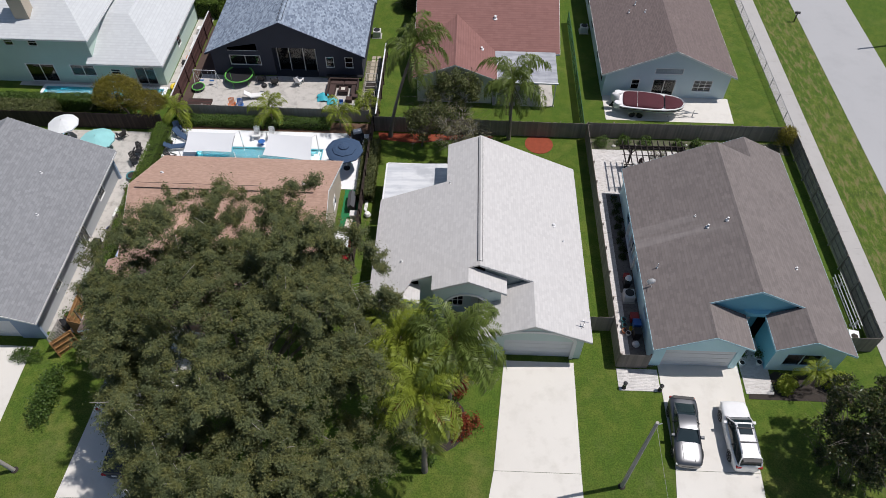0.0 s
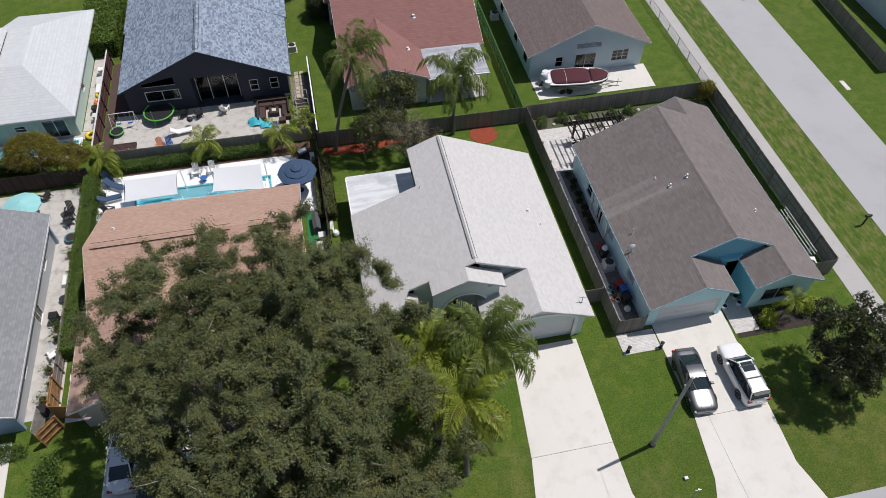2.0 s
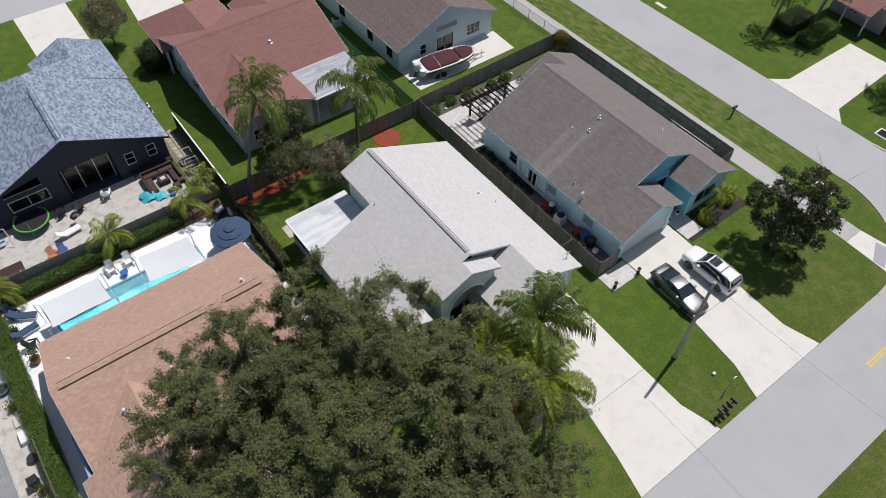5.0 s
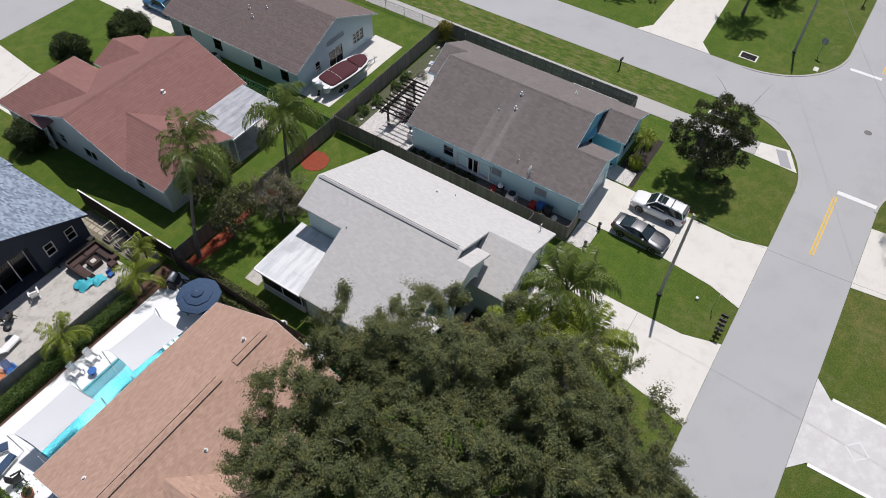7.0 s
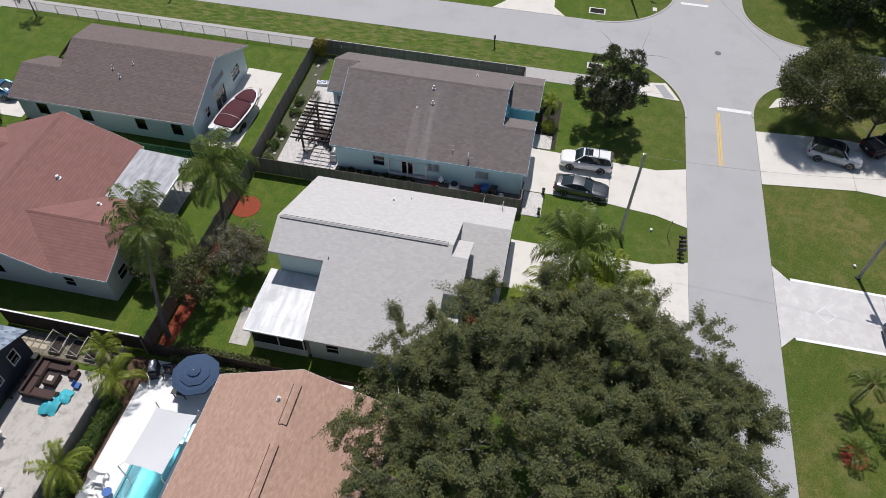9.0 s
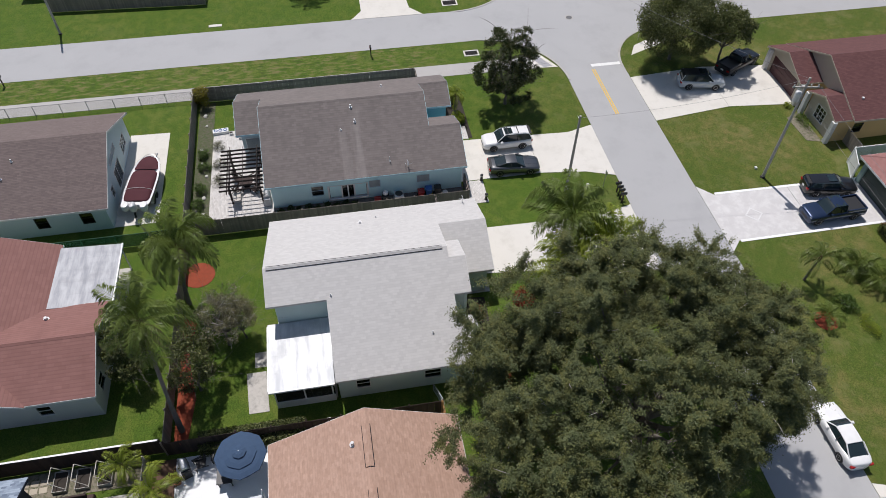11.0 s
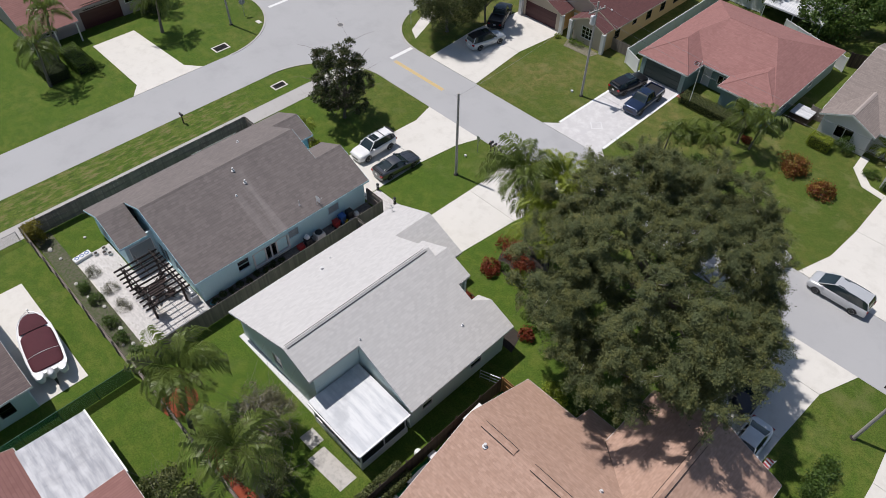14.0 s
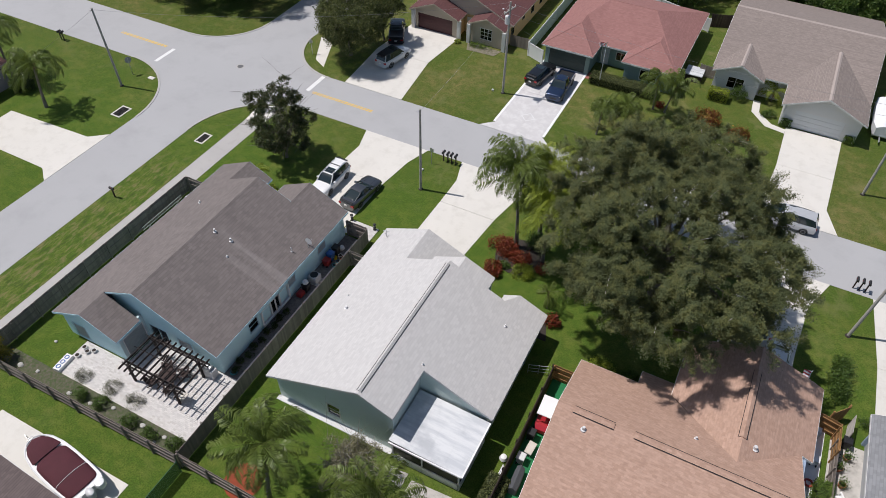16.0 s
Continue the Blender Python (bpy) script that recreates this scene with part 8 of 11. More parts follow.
def car(name, label, at, turn, col_mat, body, cabin, roof_span, wheel_r, wheel_x, width, ground=0.22, roof_mat=None, extras=None, category="car"):
    """body: (x, width factor, top z) stations from nose (+x) to tail. cabin: (x, half width, z) stations of the glass house's top line, and of its foot."""
    ob = thing(name, (*at, 0.035), label, category, turn=turn)
    half = width / 2
    fine_body = eased(body, 4)
    s = Shape().loft([ring_of(x, half * wf, ground + (0.1 if i in (0, len(fine_body) - 1) else 0.0), zt, 0) for i, (x, wf, zt) in enumerate(fine_body)])
    part("body", s, col_mat, ob, here=True, smooth=True)
    g_ = Shape().loft([[(x, -wb, zb), ((x + x2) / 2, -(wb * 0.42 + wt * 0.58) - 0.015, (zb + zt) / 2), (x2, -wt, zt), (x2, -wt * 0.5, zt + 0.002), (x2, 0, zt + 0.004), (x2, wt * 0.5, zt + 0.002), (x2, wt, zt), ((x + x2) / 2, wb * 0.42 + wt * 0.58 + 0.015, (zb + zt) / 2), (x, wb, zb)] for x, wb, zb, x2, wt, zt in eased(cabin, 3)], closed=True)
    part("glasshouse", g_, CAR_GLASS, ob, "dark tinted windows", here=True, smooth=True)
    x0, x1, rw, rz = roof_span
    n = 6
    rings = []
    for i in range(n + 1):
        x = x0 + (x1 - x0) * i / n
        dip = 0.035 * (2 * i / n - 1) ** 2
        rings.append([(x, -rw, rz - dip - 0.05), (x, -rw * 0.93, rz - dip), (x, 0, rz + 0.035 - dip), (x, rw * 0.93, rz - dip), (x, rw, rz - dip - 0.05), (x, 0, rz - dip - 0.05)])
    part("roof_panel", Shape().loft(rings), roof_mat or col_mat, ob, here=True, smooth=True)
    first, last = cabin[0], cabin[-1]
    for side in (-1, 1):
        for (xb, wb, zb), (xt, wt, zt) in (((first[0], first[1], first[2]), (x0, rw, rz - 0.04)), ((last[0], last[1], last[2]), (x1, rw, rz - 0.04))):
            part("pillar", Shape().tube([(xb, side * wb, zb), ((xb + xt) / 2, side * (wb + wt) / 2 + side * 0.02, (zb + zt) / 2 + 0.02), (xt, side * wt, zt)], 0.045, 5), col_mat, ob, here=True)
        mid = (x0 + x1) / 2
        part("pillar", Shape().tube([(mid - 0.1, side * (half - 0.06), body[len(body) // 2][2]), (mid - 0.05, side * rw, rz - 0.05)], 0.035, 5), BLACK, ob, here=True)
        part("wing_mirror", Shape().slab(first[0] - 0.55, first[0] - 0.35, side * (half - 0.01) - 0.13, side * (half - 0.01) + 0.13, first[2] - 0.01, first[2] + 0.13, 0.03), col_mat, ob, here=True)
        part("headlight", Shape().slab(body[0][0] - 0.32, body[0][0] - 0.04, side * half * 0.66 - 0.2, side * half * 0.66 + 0.16, body[1][2] - 0.2, body[1][2] - 0.03, 0.03), LAMP_CLEAR, ob, here=True)
        part("tail_light", Shape().slab(body[-1][0] - 0.01, body[-1][0] + 0.14, side * half * 0.72 - 0.16, side * half * 0.72 + 0.14, body[-2][2] - 0.26, body[-2][2] - 0.08, 0.02), LAMP_RED, ob, here=True)
        for wx in wheel_x:
            y = side * (half - 0.10)
            prof = [(wheel_r * 0.62, -0.1), (wheel_r * 0.94, -0.1), (wheel_r, -0.06), (wheel_r, 0.06), (wheel_r * 0.94, 0.1), (wheel_r * 0.62, 0.1)]
            ty = Shape().loft([[(wx + r * math.cos(a), y + o, wheel_r + r * math.sin(a)) for a in (2 * math.pi * k / 20 for k in range(20))] for r, o in prof])
            tyre = part("wheel", ty, RUBBER, ob, here=True, smooth=True)
            rm = Shape().loft([[(wx + r * math.cos(a), y + side * o, wheel_r + r * math.sin(a)) for a in (2 * math.pi * k / 16 for k in range(16))] for r, o in ((wheel_r * 0.62, 0.06), (wheel_r * 0.6, 0.105), (wheel_r * 0.2, 0.075), (wheel_r * 0.1, 0.10))])
            part("rim", rm, RIM, tyre, here=True)
            n_ = 12
            part("wheel_arch", Shape().loft([[(wx + r * math.cos(a), side * (half + o), wheel_r + r * math.sin(a)) for r, o in ((wheel_r * 1.02, -0.03), (wheel_r * 1.16, -0.03), (wheel_r * 1.16, 0.012), (wheel_r * 1.02, 0.012))] for a in (math.pi * k / n_ for k in range(n_ + 1))]), BLACK, ob, here=True)
    nose, tail = body[0], body[-1]
    part("grille", Shape().slab(nose[0] - 0.03, nose[0] + 0.02, -half * 0.42, half * 0.42, ground + 0.2, nose[2] - 0.1, 0.01), BLACK, ob, here=True)
    part("number_plate", Shape().slab(tail[0] - 0.03, tail[0] + 0.01, -0.16, 0.16, ground + 0.38, ground + 0.54, 0.005), PLATE, ob, here=True)
    for e in (extras or ()):
        part(e[0], e[1], e[2], ob, here=True)
    return ob


def sedan(name, label, at, turn, mat, coupe=False):
    body = [(2.40, 0.45, 0.56), (2.36, 0.66, 0.66), (2.22, 0.84, 0.74), (1.9, 0.94, 0.82), (1.5, 0.99, 0.87), (1.2, 1.0, 0.90), (0.85, 1.0, 0.95), (0.2, 1.0, 0.96), (-0.8, 1.0, 0.98), (-1.5, 1.0, 1.02), (-1.9, 0.96, 1.03), (-2.2, 0.86, 0.99), (-2.34, 0.7, 0.92), (-2.4, 0.52, 0.7)]
    cab = [(0.98, 0.74, 0.92, 0.95, 0.70, 0.93), (0.9, 0.76, 0.93, 0.25, 0.58, 1.37), (-0.3, 0.78, 0.95, -0.3, 0.59, 1.41), (-1.0, 0.78, 0.97, -1.0, 0.56, 1.34), (-1.85, 0.70, 1.0, -1.85, 0.66, 1.02)]
    hood = [("hood_crease", Shape().tube([(2.1, s * 0.38, 0.785), (1.0, s * 0.5, 0.945)], 0.02, 4), mat) for s in (-1, 1)]
    return car(name, label, at, turn, mat, body, cab, (0.30, -1.0, 0.60, 1.445), 0.335, (1.45, -1.42), 1.86, extras=hood)


def coupe(name, label, at, turn, mat):
    body = [(2.40, 0.50, 0.52), (2.37, 0.74, 0.64), (2.2, 0.90, 0.74), (1.85, 0.98, 0.82), (1.4, 1.0, 0.88), (0.95, 0.985, 0.93), (0.4, 0.97, 0.95), (-0.4, 0.965, 0.97), (-1.1, 0.99, 1.0), (-1.6, 1.0, 1.02), (-2.0, 0.97, 1.02), (-2.26, 0.88, 1.0), (-2.36, 0.74, 0.9), (-2.4, 0.56, 0.66)]
    cab = [(0.98, 0.76, 0.92, 0.95, 0.72, 0.93), (0.85, 0.79, 0.93, 0.12, 0.60, 1.29), (-0.25, 0.80, 0.95, -0.25, 0.61, 1.33), (-0.85, 0.78, 0.97, -0.85, 0.57, 1.28), (-1.85, 0.66, 1.0, -1.8, 0.60, 1.03)]
    ex = [("hood_stripe", Shape().tube([(2.15, s_ * 0.36, 0.775), (1.0, s_ * 0.42, 0.945)], 0.022, 4), BLACK) for s_ in (-1, 1)]
    ex.append(("spoiler", Shape().slab(-2.34, -2.1, -0.7, 0.7, 1.0, 1.06, 0.02), BLACK))
    return car(name, label, at, turn, mat, body, cab, (0.18, -0.82, 0.61, 1.36), 0.355, (1.45, -1.4), 1.92, extras=ex)


def suv(name, label, at, turn, mat, roof_mat=None, rack=True, h=1.68):
    body = [(2.38, 0.5, 0.7), (2.34, 0.7, 0.82), (2.2, 0.87, 0.92), (1.85, 0.97, 0.99), (1.1, 1.0, 1.04), (0.3, 1.0, 1.06), (-1.0, 1.0, 1.08), (-1.8, 0.98, 1.10), (-2.15, 0.93, 1.09), (-2.3, 0.84, 1.05), (-2.36, 0.72, 0.8)]
    cab = [(1.12, 0.78, 1.03, 1.08, 0.74, 1.04), (1.0, 0.8, 1.04, 0.45, 0.64, h - 0.06), (-0.4, 0.84, 1.06, -0.4, 0.66, h - 0.02), (-1.5, 0.84, 1.08, -1.5, 0.64, h - 0.05), (-2.22, 0.76, 1.08, -1.95, 0.6, h - 0.12), (-2.28, 0.72, 1.07, -2.26, 0.68, 1.09)]
    ex = [("sunroof", Shape().slab(-0.45, 0.28, -0.42, 0.42, h - 0.01, h + 0.045, 0.01), CAR_GLASS), ("rear_spoiler", Shape().slab(-2.28, -1.95, -0.6, 0.6, h - 0.13, h - 0.06, 0.02), BLACK)]
    if rack:
        for s in (-1, 1):
            ex.append(("roof_rail", Shape().tube([(0.3, s * 0.56, h), (0.2, s * 0.56, h + 0.06), (-1.6, s * 0.56, h + 0.05), (-1.75, s * 0.56, h - 0.02)], 0.022, 5), METAL))
        for xb_ in (-0.02, -0.98):
            ex.append(("cross_bar", Shape().slab(xb_ - 0.04, xb_ + 0.04, -0.56, 0.56, h + 0.05, h + 0.08, 0.008), BLACK))
    return car(name, label, at, turn, mat, body, cab, (0.42, -2.0, 0.62, h), 0.37, (1.42, -1.38), 1.88, 0.26, roof_mat, ex)


def van(name, label, at, turn, mat):
    body = [(2.45, 0.66, 0.66), (2.36, 0.88, 0.82), (2.0, 0.97, 0.94), (1.5, 1.0, 1.03), (0.5, 1.0, 1.06), (-1.2, 1.0, 1.08), (-2.1, 0.98, 1.08), (-2.4, 0.92, 1.05), (-2.48, 0.8, 0.8)]
    cab = [(1.75, 0.76, 1.02, 1.7, 0.7, 1.04), (1.6, 0.8, 1.03, 0.65, 0.66, 1.62), (-0.4, 0.86, 1.06, -0.4, 0.70, 1.70), (-1.6, 0.86, 1.08, -1.6, 0.69, 1.68), (-2.36, 0.8, 1.06, -2.15, 0.64, 1.58), (-2.42, 0.74, 1.05, -2.4, 0.7, 1.07)]
    ex = [("roof_rail", Shape().tube([(0.4, s * 0.6, 1.70), (-1.9, s * 0.6, 1.68)], 0.022, 5), METAL) for s in (-1, 1)]
    return car(name, label, at, turn, mat, body, cab, (0.62, -2.15, 0.67, 1.70), 0.34, (1.55, -1.5), 1.96, 0.22, None, ex)


def pickup(name, label, at, turn, mat):
    body = [(2.7, 0.72, 0.8), (2.6, 0.94, 1.0), (2.1, 1.0, 1.08), (1.2, 1.0, 1.12), (0.2, 1.0, 1.12), (-0.75, 1.0, 1.12), (-0.8, 1.0, 1.1), (-2.5, 1.0, 1.1), (-2.68, 0.96, 1.04), (-2.74, 0.9, 0.75)]
    cab = [(1.25, 0.8, 1.1, 1.2, 0.76, 1.12), (1.1, 0.82, 1.11, 0.6, 0.68, 1.74), (-0.1, 0.86, 1.12, -0.1, 0.70, 1.80), (-0.6, 0.84, 1.12, -0.55, 0.68, 1.74), (-0.72, 0.8, 1.11, -0.7, 0.76, 1.13)]
    bed = [("bed_liner", Shape().slab(-2.55, -0.85, -0.78, 0.78, 1.02, 1.125, 0.01), BLACK)]
    for a in ((-2.68, -2.56, -0.9, 0.9), (-2.56, -0.8, -0.92, -0.8), (-2.56, -0.8, 0.8, 0.92)):
        bed.append(("bed_side", Shape().slab(*a, 1.0, 1.28, 0.02), mat))
    return car(name, label, at, turn, mat, body, cab, (0.58, -0.6, 0.66, 1.80), 0.39, (1.75, -1.7), 1.96, 0.32, None, bed, "pickup truck")


SILVER, WHITE_CAR, GREY_CAR = paint("silver_car_paint", (0.62, 0.63, 0.64), 0.35), paint("white_car_paint", (0.78, 0.78, 0.78), 0.0), paint("graphite_car_paint", (0.15, 0.153, 0.16), 0.85, 0.3)
BLACK_CAR, BLUE_CAR, NAVY_CAR = paint("black_car_paint", (0.014, 0.015, 0.018), 0.3), paint("blue_car_paint", (0.06, 0.18, 0.32), 0.5), paint("dark_blue_car_paint", (0.022, 0.04, 0.09), 0.5)
coupe("sports_coupe", "dark grey metallic sports coupe on a pale driveway", (15.62, 20.35), 266, GREY_CAR)
suv("suv_car", "white sport utility car with roof rails on a driveway", (19.15, 20.2), 90, WHITE_CAR)
van("minivan", "silver minivan parked at the kerb", (-21.4, 4.75), 0, SILVER)
sedan("sedan_car", "white sedan parked under an oak at the kerb", (-14.5, 4.85), 0, WHITE_CAR)
sedan("sedan_car", "dark sedan in the shade of an oak", (-21.0, 18.2), 90, BLACK_CAR)
sedan("sedan_car", "pale sedan under an oak on a driveway", (-22.9, 22.6), 90, WHITE_CAR)
suv("suv_car", "black estate car on a driveway across the street", (8.15, -7.3), 260, BLACK_CAR, rack=False, h=1.5)
pickup("pickup_truck", "dark blue pickup truck on a driveway across the street", (5.2, -5.9), 92, NAVY_CAR)
suv("off_roader", "black and white off-road car with a black soft top", (25.2, -2.4), 259, paint("pale_blue_white_paint", (0.5, 0.53, 0.56), 0.1), BLACK, rack=False, h=1.75)
pickup("pickup_truck", "black pickup truck before a maroon garage door", (27.8, -7.8), 297, BLACK_CAR)
sedan("sedan_car", "light blue car parked on the back street driveway", (16.6, 78.6), 90, BLUE_CAR)

# boat on its trailer
GEL = surf("white_gelcoat", (0.78, 0.78, 0.78), 0.25, 0.03)
MAROON = surf("maroon_canvas", (0.075, 0.014, 0.022), 0.85, 0.2, 1.5, 25.0, 0.4)
boat = thing("motor_boat", (17.9, 53.75, 0.035), "white motor boat under a maroon canvas cover on its trailer", "boat", turn=-8)
st = ((3.38, 0.14, 0.95, 1.42), (3.28, 0.42, 0.85, 1.41), (3.05, 0.72, 0.74, 1.40), (2.55, 1.0, 0.64, 1.37), (1.6, 1.2, 0.58, 1.33), (0.4, 1.28, 0.55, 1.28), (-1.2, 1.28, 0.55, 1.24), (-2.3, 1.22, 0.56, 1.2), (-2.65, 1.1, 0.6, 1.18))
part("hull", Shape().loft([[(x, -w_, zt), (x, -w_ * 0.92, zb + 0.35), (x, -w_ * 0.5, zb + 0.1), (x, 0, zb), (x, w_ * 0.5, zb + 0.1), (x, w_ * 0.92, zb + 0.35), (x, w_, zt)] for x, w_, zb, zt in st]), GEL, boat, here=True, smooth=True)
part("rub_rail", Shape().tube([(x, w_ + 0.01, zt) for x, w_, _, zt in st[::-1]] + [(x, -w_ - 0.01, zt) for x, w_, _, zt in st], 0.04, 6), GEL, boat, here=True)
part("stripe", Shape().tube([(x, w_ * 0.97 + 0.012, zt - 0.2) for x, w_, _, zt in st[::-1]] + [(x, -w_ * 0.97 - 0.012, zt - 0.2) for x, w_, _, zt in st], 0.03, 4), MAROON, boat, here=True)


def beam_at(x):
    """Half width and deck height of the hull at x."""
    for (xa, wa, _, za), (xb, wb_, _, zb) in zip(st, st[1:]):
        if xb <= x <= xa:
            f = (xa - x) / (xa - xb)
            return wa + (wb_ - wa) * f, za + (zb - za) * f
    return st[-1][1], st[-1][3]


def canvas(x0, x1, inset, rise, r0, r1, nip=0.0):
    """A taut cover that follows the hull's outline, with corners of radius r0 and r1 at its ends."""
    rings = []
    for i in range(17):
        f = 0.5 - 0.5 * math.cos(math.pi * i / 16)
        x = x0 + (x1 - x0) * f
        wv, z = beam_at(x)
        wv -= inset
        for end, rr_ in ((x0, r0), (x1, r1)):
            d_ = abs(x - end)
            if d_ < rr_:
                wv -= rr_ - math.sqrt(max(0.0, rr_ * rr_ - (rr_ - d_) ** 2))
        wv = max(0.06, wv - nip * max(0.0, 1 - abs(x - x0) / 0.5))
        top = rise * math.sin(math.pi * min(1.0, max(0.0, 0.12 + 0.78 * f)))
        rings.append([(x, wv * math.cos(math.pi * k / 10), z + 0.03 + top * math.sin(math.pi * k / 10) ** 0.8 + 0.01 * math.sin(k * 2.3 + i * 1.7)) for k in range(11)] + [(x, 0, z - 0.02)])
    return Shape().loft(rings)


part("cover", canvas(-2.3, 1.5, 0.13, 0.34, 0.35, 0.45), MAROON, boat, "maroon canvas cover", here=True, smooth=True)
part("bow_cover", canvas(1.62, 3.3, 0.13, 0.16, 0.12, 0.3), MAROON, boat, "maroon bow cover", here=True, smooth=True)
part("cover_strap", Shape().tube([(-1.0, 1.16 * math.cos(math.pi * k / 10), 1.28 + 0.34 * math.sin(math.pi * k / 10) ** 0.8) for k in range(11)], 0.018, 4), FASCIA_GREY, boat, "pale strap over the cover", here=True)
part("bow_hatch", Shape().lathe([(0.16, 1.5), (0.16, 1.55), (0.02, 1.57)], 12, (2.75, 0, 0)), MAROON, boat, here=True)
part("bow_rail", Shape().tube([(2.9, 0.75, 1.42), (3.3, 0.4, 1.55), (3.5, 0, 1.6), (3.3, -0.4, 1.55), (2.9, -0.75, 1.42)], 0.02, 5), METAL, boat, here=True)
part("windscreen", Shape().loft([[(1.62, 1.02 * math.cos(a), 1.30), (1.5, 0.98 * math.cos(a), 1.33 + 0.2 * math.sin(a))] for a in (math.pi * k / 8 for k in range(9))], cap=False, closed=False), CAR_GLASS, boat, here=True)
for y in (-0.8, 0.8):
    part("stern_seat", Shape().loft([[(-2.78 + 0.42 * q_ * math.cos(2 * math.pi * k / 14), y + 0.34 * q_ * math.sin(2 * math.pi * k / 14), z) for k in range(14)] for q_, z in ((0.85, 0.8), (1.0, 0.95), (1.0, 1.25), (0.85, 1.36), (0.3, 1.4))]), GEL, boat, "white rounded stern seat", here=True, smooth=True)
motor = part("outboard_motor", Shape().loft([[(-3.05 + x + 0.42 * q_ * math.cos(2 * math.pi * k / 14), 0.27 * q_ * math.sin(2 * math.pi * k / 14), z) for k in range(14)] for q_, z, x in ((0.5, 0.75, 0.1), (0.85, 0.95, 0.05), (1.0, 1.2, 0.0), (1.0, 1.5, -0.04), (0.8, 1.68, -0.05), (0.35, 1.76, -0.05))]), surf("pale_grey_cowling", (0.6, 0.6, 0.61), 0.35, 0.04), boat, "pale grey outboard cowling", here=True, smooth=True)
part("motor_leg", Shape().tube([(-3.1, 0, 0.8), (-3.3, 0, 0.3)], [0.12, 0.07], 8).box(-3.45, -3.1, -0.02, 0.02, 0.12, 0.36), BLACK, motor, "black motor leg", here=True)
for s in (-1, 1):
    part("trailer_beam", Shape().tube([(-2.8, s * 0.7, 0.42), (2.6, s * 0.55, 0.45), (4.3, 0.0, 0.45)], 0.05, 5), METAL, boat, here=True)
    for x in (-1.3, -0.55):
        w_ = Shape().loft([[(x + r * math.cos(a), s * 1.08 + o, 0.3 + r * math.sin(a)) for a in (2 * math.pi * k / 16 for k in range(16))] for r, o in ((0.17, -0.1), (0.29, -0.1), (0.3, 0.0), (0.29, 0.1), (0.17, 0.1))])
        part("wheel", w_, RUBBER, boat, here=True, smooth=True)
    part("mudguard", Shape().loft([[(-0.92 + r * math.cos(a) * 2.1, s * 1.08 + o, 0.34 + r * math.sin(a)) for r, o in ((0.34, -0.13), (0.37, -0.13), (0.37, 0.13), (0.34, 0.13))] for a in (math.pi * k / 10 for k in range(11))]), METAL, boat, here=True)
part("trailer_tongue", Shape().tube([(2.6, 0, 0.45), (4.9, 0, 0.45)], 0.05, 5).tube([(4.5, 0, 0.0), (4.5, 0, 0.8)], 0.04, 5), METAL, boat, here=True)

cart = thing("golf_cart", (-9.0, 34.9, 0.03), "red golf cart with a white roof in a side yard", "golf cart", turn=92)
part("body", Shape().loft([[(x, -w_, 0.25), (x, -w_, zt), (x, w_, zt), (x, w_, 0.25)] for x, w_, zt in ((1.2, 0.4, 0.6), (0.9, 0.56, 0.8), (0.55, 0.58, 0.85), (0.45, 0.58, 0.4), (-0.3, 0.58, 0.4), (-0.35, 0.58, 0.75), (-1.15, 0.56, 0.75))]), paint("red_cart_paint", (0.38, 0.02, 0.03), 0.1), cart, here=True)
part("roof", Shape().slab(-0.95, 0.75, -0.6, 0.6, 1.82, 1.9, 0.04), GEL, cart, "white roof", here=True)
part("seat", Shape().slab(-0.75, -0.2, -0.5, 0.5, 0.75, 0.88, 0.04).slab(-0.85, -0.72, -0.5, 0.5, 0.85, 1.3, 0.04), surf("cream_vinyl_seat", (0.6, 0.55, 0.45), 0.5), cart, here=True)
for x, y in ((0.65, -0.52), (0.65, 0.52), (-0.88, -0.52), (-0.88, 0.52)):
    part("strut", Shape().tube([(x + (0.12 if x > 0 else 0), y, 0.7), (x, y, 1.83)], 0.02, 5), BLACK, cart, here=True)
for x in (0.8, -0.8):
    for y in (-0.52, 0.52):
        part("wheel", Shape().loft([[(x + r * math.cos(a), y + o, 0.22 + r * math.sin(a)) for a in (2 * math.pi * k / 14 for k in range(14))] for r, o in ((0.1, -0.09), (0.22, -0.09), (0.22, 0.09), (0.1, 0.09))]), RUBBER, cart, here=True)


